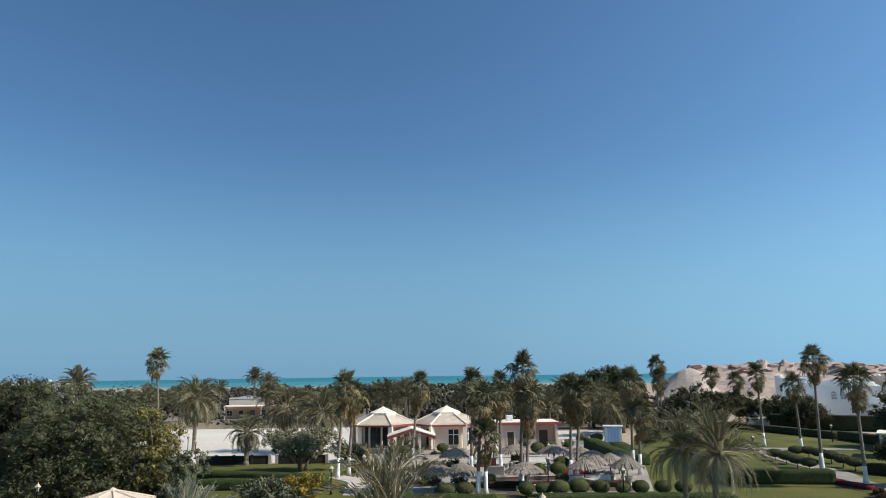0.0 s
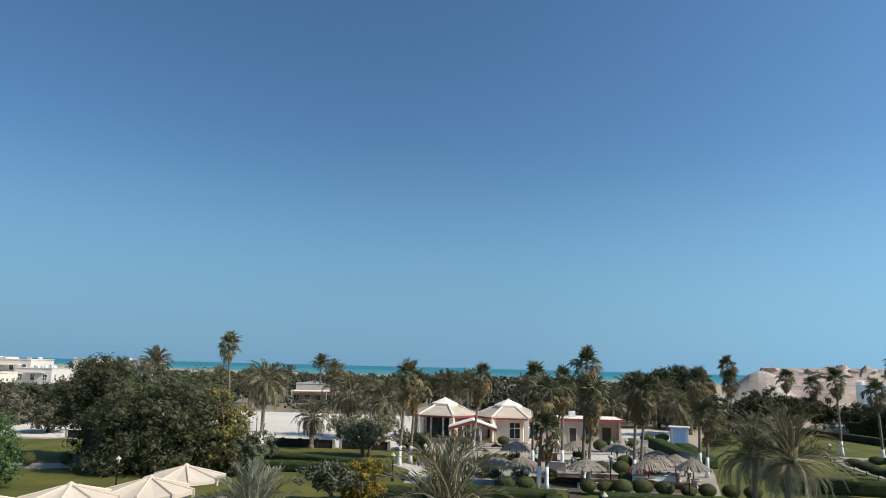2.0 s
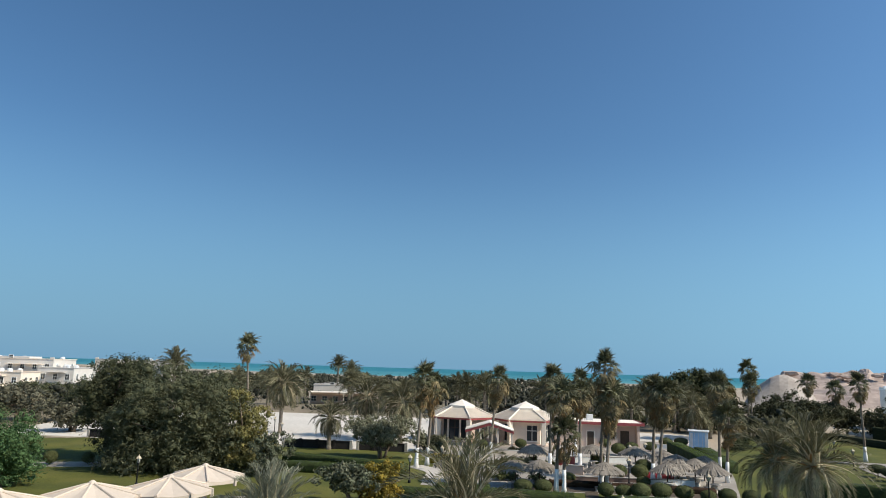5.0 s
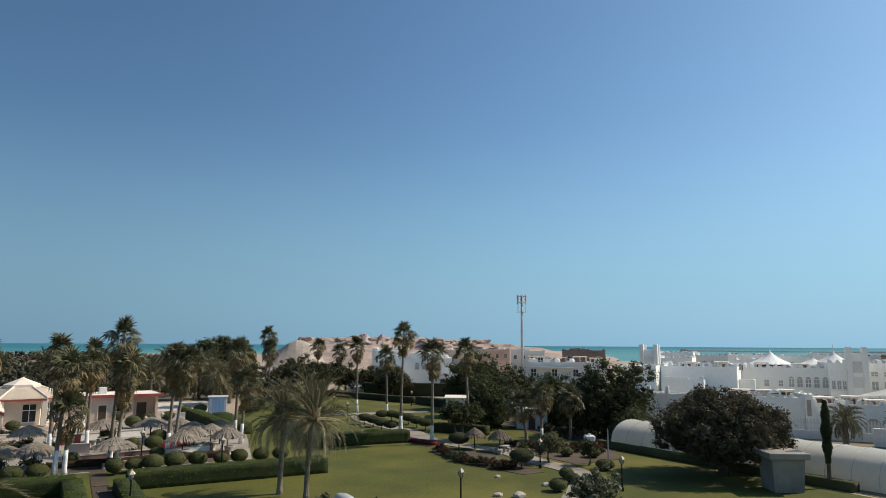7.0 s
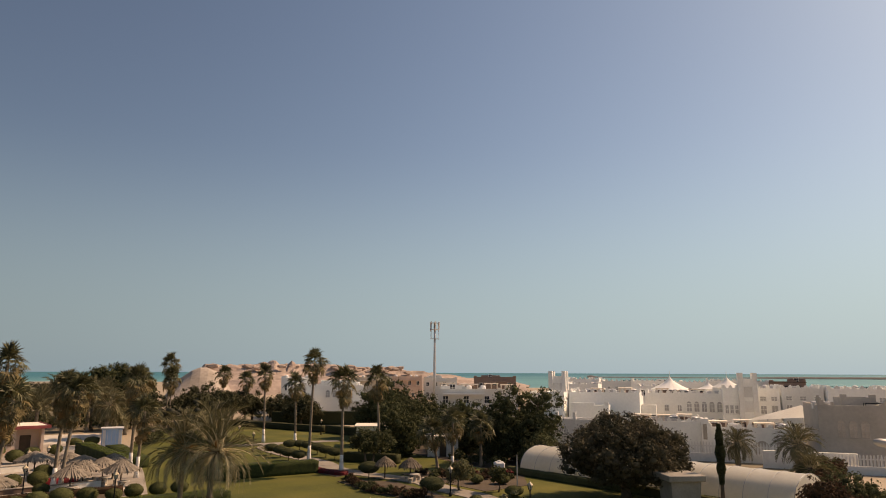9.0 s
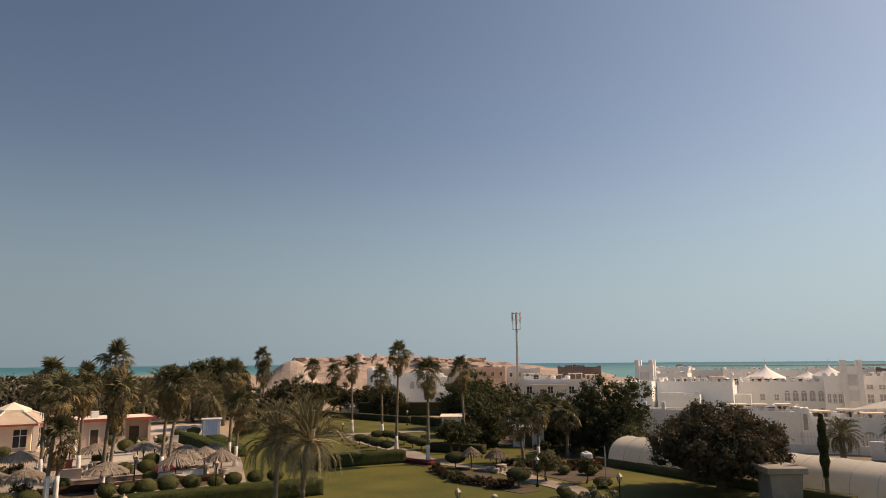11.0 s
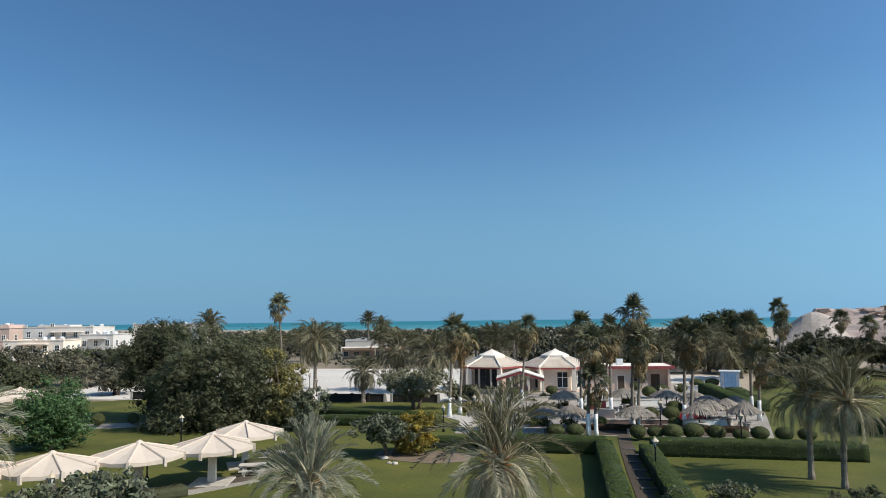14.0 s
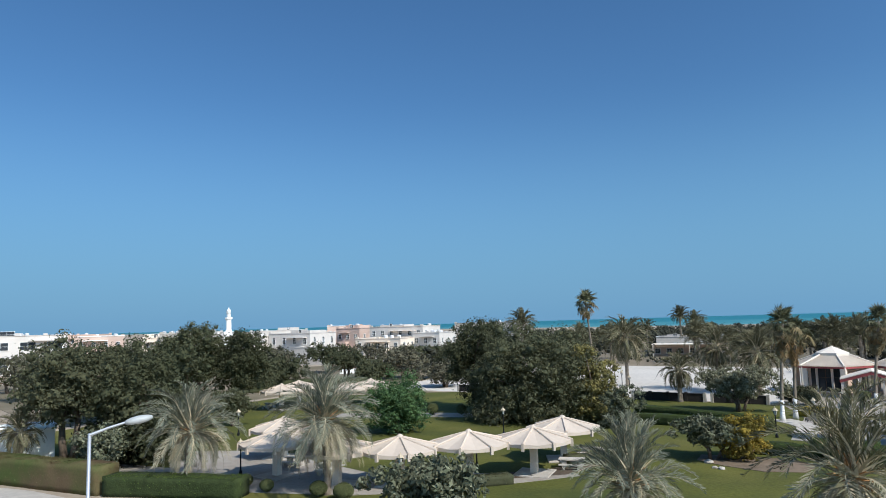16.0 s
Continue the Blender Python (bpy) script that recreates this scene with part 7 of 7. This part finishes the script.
broad_tree((-84, 58), 4.5, 4.5, 10.6, 0.8, MID_LEAF, "tall dark green tree by the lawn", 18000, 0.3, 1.5, 36, 28)
broad_tree((-52.6, 29.2), 2.9, 2.2, 4.3, 0.1, GREY_LEAF, "grey-leaved garden shrub by the hedge", 9000, 0.26, 0.8, 24, 12, name="shrub", category="shrub")
broad_tree((-64.0, 50.5), 2.4, 2.4, 5.0, 0.2, OLIVE_LEAF, "low olive-green garden tree", 9000, 0.25, 0.9, 24, 13)
for k, (x, y, r, h) in enumerate(((-92, 100, 6, 7.0), (-84, 108, 6, 6.3), (-80, 94, 5, 5.4), (-104, 92, 6, 6.6), (-92, 82, 5.5, 5.6), (-66, 96, 4.5, 5.0), (-112, 116, 7, 6.6), (-97, 122, 6, 6.0), (-75, 112, 5, 6.0), (-120, 104, 7, 6.6), (-132, 118, 7, 6.4), (-118, 132, 7, 6.0), (-104, 140, 7, 5.6), (-140, 100, 7, 6.6), (-112, 80, 6, 7.0), (-128, 88, 7, 7.4), (-96, 62, 6, 8.0), (-108, 68, 6, 8.0), (-150, 90, 7, 7.0), (-88, 134, 6, 5.4), (-92, 150, 7, 6.0), (-78, 128, 6, 6.0), (-140, 60, 8, 8.5), (-120, 55, 7, 8.5))):
    broad_tree((x, y), r * (0.75 + 0.07 * (k * 5 % 7)), r * (0.75 + 0.07 * (k * 5 % 7)), h * (0.82 + 0.07 * (k * 3 % 5)), 0.3 if k % 3 else 1.6, GROVE_LEAF if k % 2 else MID_LEAF, "low spreading olive tree with open trunk", 4200, 0.52, 1.6, 20, 30 + k, stems=2, group="olive trees")
broad_tree((-16.8, 83.0), 5.2, 3.0, 5.0, 0.9, PALE_LEAF, "wide frangipani with pale leaves and bare stems", 15000, 0.28, 0.85, 46, 14, stems=3, trunk=0.16)
broad_tree((-13.5, 55.2), 2.8, 2.3, 3.2, 0.8, GREY_LEAF, "low grey-green frangipani shrub", 9500, 0.28, 0.75, 30, 15, stems=3, trunk=0.12, name="shrub", category="shrub")
broad_tree((-11.6, 56.0), 2.2, 2.0, 3.4, 0.3, YELLOW_LEAF, "bush with yellow autumn leaves", 13000, 0.22, 0.7, 36, 16, dome=0.6, stems=2, trunk=0.12, name="shrub", category="shrub")
broad_tree((-22.5, 30.6), 3.8, 2.8, 3.9, 0.4, GREY_LEAF, "large-leaved grey-green frangipani shrub", 7000, 0.36, 0.75, 40, 17, stems=3, trunk=0.14, name="shrub", category="shrub")
broad_tree((51.9, 38.3), 5.6, 5.7, 7.3, 1.0, FIG_LEAF, "broad dome-shaped dark fig tree on the lawn", 52000, 0.22, 0.95, 130, 21, trunk=0.45, droop=0.4, even=True, clump=0.62, core=0.44, narrow=0.6)
for k, (x, y, r, h, low) in enumerate(((60.3, 62.0, 3.4, 9.2, 0.8), (62.4, 72.5, 3.4, 6.8, 0.8), (53.0, 74.5, 3.5, 7.6, 0.8), (68, 98.0, 4.2, 9.2, 1.0), (64.0, 86, 4.2, 7.6, 1.0), (63.5, 67, 3.0, 6.4, 0.4), (64.3, 60.6, 3.4, 9.2, 0.4), (60.6, 56.6, 2.2, 4.2, 0.2), (66, 92, 4.5, 7.6, 1.0), (73, 104, 4.2, 7.8, 1.2), (66, 76, 4, 6.2, 0.6))):
    broad_tree((x, y), r, r, h, low, DARK_LEAF, "dense dark evergreen at the garden edge", 14000, 0.33, 1.35, 40, 50 + k, group="dark evergreens", dome=3.0)
broad_tree((43.2, 66.3), 2.7, 2.5, 4.7, 1.3, DARK_LEAF, "small dark tree beside the garden path", 8000, 0.3, 1.0, 20, 65, stems=2, trunk=0.15)
broad_tree((43.0, 50.5), 1.5, 1.3, 2.9, 0.6, OLIVE_LEAF, "small olive shrub tree beside the path", 3500, 0.26, 0.6, 14, 66, trunk=0.1, name="shrub", category="shrub")
broad_tree((45.2, 47.6), 1.0, 1.0, 2.5, 0.7, DARK_LEAF, "small clipped tree on a thin stem", 2500, 0.24, 0.5, 12, 67, trunk=0.09, name="shrub", category="shrub")
broad_tree((32.5, 33.5), 2.2, 2.0, 2.9, 0.2, GREY_LEAF, "grey-green shrub at the foot of the lawn", 6000, 0.3, 0.7, 18, 68, name="shrub", category="shrub")
for k, (x, y, r, h) in enumerate(((47, 135, 5, 7.5), (53, 143, 5.5, 8), (60, 148, 5, 7), (41, 150, 5, 7.5), (66, 127, 3.2, 5.0))):
    broad_tree((x, y), r, r, h, 1.0, BUSH_LEAF, "dark round tree along the far lawn", 8500, 0.42, 1.5, 30, 70 + k, group="far lawn trees")
for k, (x, y, h) in enumerate(((36.0, 162, 12.0), (40.6, 164, 12.4), (45.0, 166, 11.4))):
    broad_tree((x, y), 3.5, 3.5, h, 1.0, DARK_LEAF, "tall dark evergreen rising above the palms", 13000, 0.5, 1.5, 44, 80 + k, group="tall evergreens", even=True)
for k, (x, y, r, h) in enumerate(((17, 141, 3.0, 4.2), (22, 139, 2.6, 3.6), (27, 140, 3.2, 4.6), (32, 138, 2.8, 4.2), (37, 140, 3.4, 5.4), (12, 138, 2.6, 3.8))):
    broad_tree((x, y), r, r, h, 0.1, DARK_LEAF, "dark rounded shrub behind the paved yard", 2500, 0.45, 1.1, 16, 110 + k, name="shrub", category="shrub", group="yard shrubs")


shrub_row(35.9, 54.6, 37.6, 48.8, 0.8, 0.85, 0.95, (DARK_LEAF, BROWN_LEAF), "low dark flowering shrub beside the lawn", "border shrubs", 5, 0.3)
shrub_row(37.5, 61.6, 35.8, 54.6, 0.9, 0.75, 0.8, (DARK_LEAF, DARK_LEAF, BROWN_LEAF), "low dark shrub along the path border", "border shrubs", 6, 0.3)
shrub_row(45.6, 60.6, 53, 54.4, 1.0, 0.8, 0.8, (BROWN_LEAF, DARK_LEAF, FLOWER_RED, BROWN_LEAF), "russet and red shrub in the planted bed", "bed shrubs", 7, 0.5)
shrub_row(45.2, 57.6, 51.5, 51.6, 1.1, 0.75, 0.75, (BROWN_LEAF, DARK_LEAF, BROWN_LEAF), "low russet shrub in the planted bed", "bed shrubs", 8, 0.5)
shrub_row(55.6, 58.5, 57.0, 67.0, 1.8, 1.2, 1.4, (DARK_LEAF,), "dark shrub under the evergreens", "edge shrubs", 9, 0.7)


shrub_row(-3.6, 79.5, 3.4, 82.6, 1.2, 0.9, 1.2, (DARK_LEAF, TOPIARY, GREY_LEAF), "spiky dark green plant on the terrace", "terrace plants", 10, 0.6)
shrub_row(-6.5, 70.6, 2.0, 71.2, 1.5, 0.85, 1.0, (DARK_LEAF, BUSH_LEAF, TOPIARY), "low dark green terrace plant", "terrace plants", 11, 0.5)
shrub_row(-7.5, 89.0, 1.5, 94.0, 1.9, 0.8, 1.1, (BUSH_LEAF, TOPIARY), "green plant before the restaurant", "terrace plants", 12, 0.6)
shrub_row(29.5, 106.5, 36.5, 121.0, 1.6, 1.3, 1.7, (BUSH_LEAF, DARK_LEAF, TOPIARY), "dark garden shrub beside the blue cabin", "cabin shrubs", 13, 0.8)


def cypress(at, h):
    gen = np.random.default_rng(9)
    t = thing("cypress", "thin dark column-shaped conifer", "tree", (*at, 0))
    part("trunk", ring_tube([(0, 0, -0.1), (0, 0, h * 0.5), (0, 0, h * 0.95)], [0.18, 0.12, 0.03], 8), BARK, t)
    n = 5000
    z = gen.uniform(0.28, 1, n)
    r = 0.34 * np.sin(np.pi * np.clip((z - 0.2) / 0.85, 0, 1)) * (0.85 + 0.2 * np.sin(z * 31)) * gen.uniform(0.6, 1.0, n) + 0.06
    a = gen.uniform(0, math.tau, n)
    d = np.stack([np.cos(a), np.sin(a), np.full(n, 0.5)], 1)
    v, f = leaf_quads(np.stack([r * np.cos(a), r * np.sin(a), z * h], 1), d, 0.2, gen)
    place("crown", raw("crown", v, f, DARK_LEAF), None, t)


cypress((54.8, 30.9), 6.7)

broad_tree((12.3, 31.2), 1.9, 1.7, 4.1, 0.8, MID_LEAF, "broad-leaved frangipani bush below the balcony", 3200, 0.30, 0.6, 26, 90, stems=3, trunk=0.1, name="shrub", category="shrub", narrow=0.45)
broad_tree((14.7, 30.2), 1.5, 1.4, 3.5, 0.6, MID_LEAF, "smaller frangipani bush beside its neighbour", 2000, 0.30, 0.55, 20, 91, stems=2, trunk=0.08, name="shrub", category="shrub", narrow=0.45)
broad_tree((10.0, 42.9), 1.25, 1.1, 1.35, 0.05, GREY_LEAF, "low silvery-grey feathery shrub on the lawn", 3000, 0.16, 0.45, 20, 92, trunk=0.05, name="shrub", category="shrub")
broad_tree((6.9, 41.6), 0.9, 0.9, 1.1, 0.05, GREY_LEAF, "low silvery-grey shrub beside the path hedge", 1800, 0.16, 0.4, 16, 93, trunk=0.05, name="shrub", category="shrub")
for k, (x, y, r, h) in enumerate(((64.5, 99, 4.0, 9.3), (66.5, 96, 4.4, 9.2), (71, 92.5, 4.2, 7.6), (73.5, 86, 3.4, 6.4))):
    broad_tree((x, y), r, r, h, 0.8, DARK_LEAF, "tall dark evergreen screening the white house", 10000, 0.37, 1.4, 34, 95 + k, group="dark evergreens", dome=3.0)

for k, (x, y, r, h) in enumerate(((56.6, 23.4, 2.2, 3.3), (59.4, 22.9, 2.2, 3.1), (60.5, 25.0, 2.2, 2.2), (64.0, 27.4, 2.4, 2.5), (67.4, 28.6, 2.2, 2.2), (70.8, 29.6, 2.6, 2.8), (74.8, 31.0, 2.4, 2.4), (78.5, 32.2, 2.4, 2.2), (57.8, 22.5, 2.2, 2.0), (62, 22.5, 2.0, 1.8))):
    broad_tree((x, y), r, r, h, 0.05, DARK_LEAF if k % 2 else BROWN_LEAF, "dark overgrown shrub beside the gate lane", 2600, 0.26, 0.8, 20, 120 + k, name="shrub", category="shrub", group="lane shrubs")

for k, (x, y, r, h) in enumerate(((61, 156, 4.2, 6.6), (65, 149, 3.8, 6.0), (69, 144, 3.8, 5.2), (73.0, 140.5, 3.6, 6.2), (57, 163, 4.4, 7.4), (70, 133, 3.0, 4.6))):
    broad_tree((x, y), r, r, h, 0.1, BUSH_LEAF, "dark tree before the white villa", 5500, 0.46, 1.4, 24, 130 + k, group="villa trees")

for k, (x, y, r, h) in enumerate(((-11.9, 99.5, 1.2, 1.5), (-12.6, 96.5, 1.3, 1.7), (-11.2, 94.6, 1.1, 1.3), (-12.9, 92.6, 1.4, 1.8), (-10.7, 91.4, 1.0, 1.1))):
    broad_tree((x, y), r, r, h, 0.05, BUSH_LEAF, "dark green shrub before the restaurant", 1500, 0.24, 0.6, 14, 160 + k, name="shrub", category="shrub", group="restaurant shrubs")

# ---------------------------------------------------------------- palms
for k, (x, y, h, sk, pf, dead, ln) in enumerate((
        (-11.6, 76.7, 11.7, 3.6, 1.6, 0.5, (0.7, 0.2)), (-10.7, 79.0, 10.8, 3.8, 1.6, 0.9, (0.6, 0)), (-4.0, 88.7, 11.6, 3.6, 1.4, 0.35, (1.0, 0)), (3.0, 77.3, 12.0, 3.4, 1.6, 0.3, (0.3, 0)),
        (3.1, 65.2, 10.6, 3.2, 1.6, 0.35, (0.5, 0)), (3.8, 65.0, 7.2, 2.0, 1.6, 0.3, (0.1, 0)), (7.0, 94.7, 11.5, 3.6, 1.6, 0.35, (0.8, 0)), (6.4, 79.5, 10.6, 3.0, 1.5, 0.3, (0.1, 0)),
        (7.7, 70.5, 13.4, 4.4, 1.0, 0.3, (0.5, 0)), (8.1, 69.5, 10.4, 3.6, 1.0, 0.3, (0.7, 0)), (13.2, 73.6, 11.2, 3.4, 1.5, 0.35, (0.5, 0)), (13.6, 72.4, 10.9, 3.4, 1.5, 0.35, (0.9, 0)),
        (21.7, 80.7, 11.8, 4.6, 1.6, 0.3, (0.2, 0)), (21.3, 76.6, 8.6, 3.0, 1.6, 0.8, (0.4, 0)), (43.0, 139.0, 14.5, 2.6, 0, 0.2, (0.4, 0)), (41.9, 133.2, 12.0, 3.0, 0, 0.2, (0, 0)),
        (61.9, 159.1, 12.4, 2.4, 0, 0.2, (0, 0)), (63.3, 148.9, 11.2, 2.4, 0, 0.2, (0, 0)), (46.6, 101.9, 12.3, 2.4, 1.5, 0.2, (-0.2, 0)), (49.5, 97.0, 10.9, 2.2, 1.2, 0.2, (-0.3, 0)),
        (41.1, 76.6, 14.0, 2.4, 1.5, 0.15, (0.3, 0)), (39.5, 66.2, 11.7, 2.4, 1.5, 0.2, (0, 0)), (47.8, 71.3, 11.9, 2.4, 1.5, 0.2, (-0.6, 0)), (49.3, 59.2, 7.4, 1.6, 1.4, 0.2, (0.1, 0)), (55.6, 61.5, 6.6, 1.6, 0, 0.2, (0, 0)),
        (-40.2, 98.5, 15.4, 1.6, 0, 0.2, (-0.9, 0)), (49.0, 61.4, 6.2, 1.2, 0, 0.2, (-0.9, 0)))):
    fan_palm((x, y), h, sk, pf * 1.35, k + 1, 1.3 if k == 25 else 1.12 if y < 130 else 1.35, lean=ln, dead=dead,
             label="tall fan palm with shaggy skirt and whitewashed trunk foot" if pf else "tall slender fan palm with bare trunk")

for k, (x, y, h, span, n, ln, stem) in enumerate((
        (-32.5, 33.1, 8.5, 4.0, 70, 0.2, 4.6), (-43.0, 30.0, 7.1, 3.8, 66, 0.2, 3.7), (17.0, 50.1, 7.6, 3.3, 54, 0.2, 5.3), (18.1, 47.6, 7.8, 3.6, 56, 0.3, 5.4),
        (-3.0, 36.0, 7.4, 3.8, 62, 0.1, 3.45), (-12.5, 34.0, 6.0, 3.4, 70, 0.0, 2.5))):
    date_palm((x, y), h, span, n, True, "large date palm with grey-green arching fronds", k + 1, 0.17 if k in (2, 3) else 0.21, 46 if k == 4 else 18 if k in (2, 3) else 34, ln, stem=stem, hang=(26, 26, 24, 24, 56, 4)[k], green=k in (2, 3, 4), straw=(0.62, 0.6, 0.8, 0.75, 0.46, 0.7)[k], tall=1.4 if k == 4 else 1.08)
for k, (x, y, h, span) in enumerate(((-38.0, 106.5, 10.8, 4.6), (-25.1, 89.2, 6.0, 2.9), (-23.7, 104.1, 9.0, 4.2), (-17.6, 100.0, 8.6, 4.2), (28.6, 122.0, 7.6, 3.4), (73.5, 39.5, 4.7, 2.2), (70.8, 31.8, 5.6, 2.4), (68.0, 29.5, 3.4, 2.0), (-60.4, 26.6, 4.4, 2.0))):
    date_palm((x, y), h, span, 54, False, "date palm with drooping grey-green fronds", k + 20, 0.27, 5, hang=42)
gen = np.random.default_rng(33)
for k in range(52):
    az, r = (gen.uniform(9, 29), gen.uniform(130, 260)) if k < 20 else (gen.uniform(-16, 8), gen.uniform(135, 260)) if k < 34 else (gen.uniform(-13, 9), gen.uniform(122, 170))
    a = radians(az)
    x, y = -r * math.sin(a), r * math.cos(a)
    if y < 158 and -75 < x < -8:
        y += 30
    if math.hypot(x + 9, y - 108) < 14 or math.hypot(x - 6, y - 110) < 14 or 22 < x < 40 and y < 136:
        y += 26
    date_palm((x, y), gen.uniform(6.5, 9.8), gen.uniform(3.2, 4.2), 34, False, "distant date palm before the beach", k + 60, 0.25, 0, 0, "far date palms", True)
for k in range(12):
    x, y = -74 + 5.4 * k + gen.uniform(-2, 2), 166 + gen.uniform(-12, 14)
    if -56 < x < -38:
        continue
    date_palm((x, y), gen.uniform(6.0, 9.5), gen.uniform(3.4, 4.4), 32, False, "bushy date palm behind the sand lot", k + 140, 0.26, 0, 0, "far date palms", True, hang=20)
for k, (x, y, h) in enumerate(((-57.6, 210.8, 13.2), (-50.3, 198.8, 11.4), (-70, 132, 12.6), (33, 128, 6.4), (30, 124, 6.0))):
    date_palm((x, y), h, 3.8, 50, False, "date palm standing above the far trees", k + 120, 0.27, 4, 0, "far date palms", True)
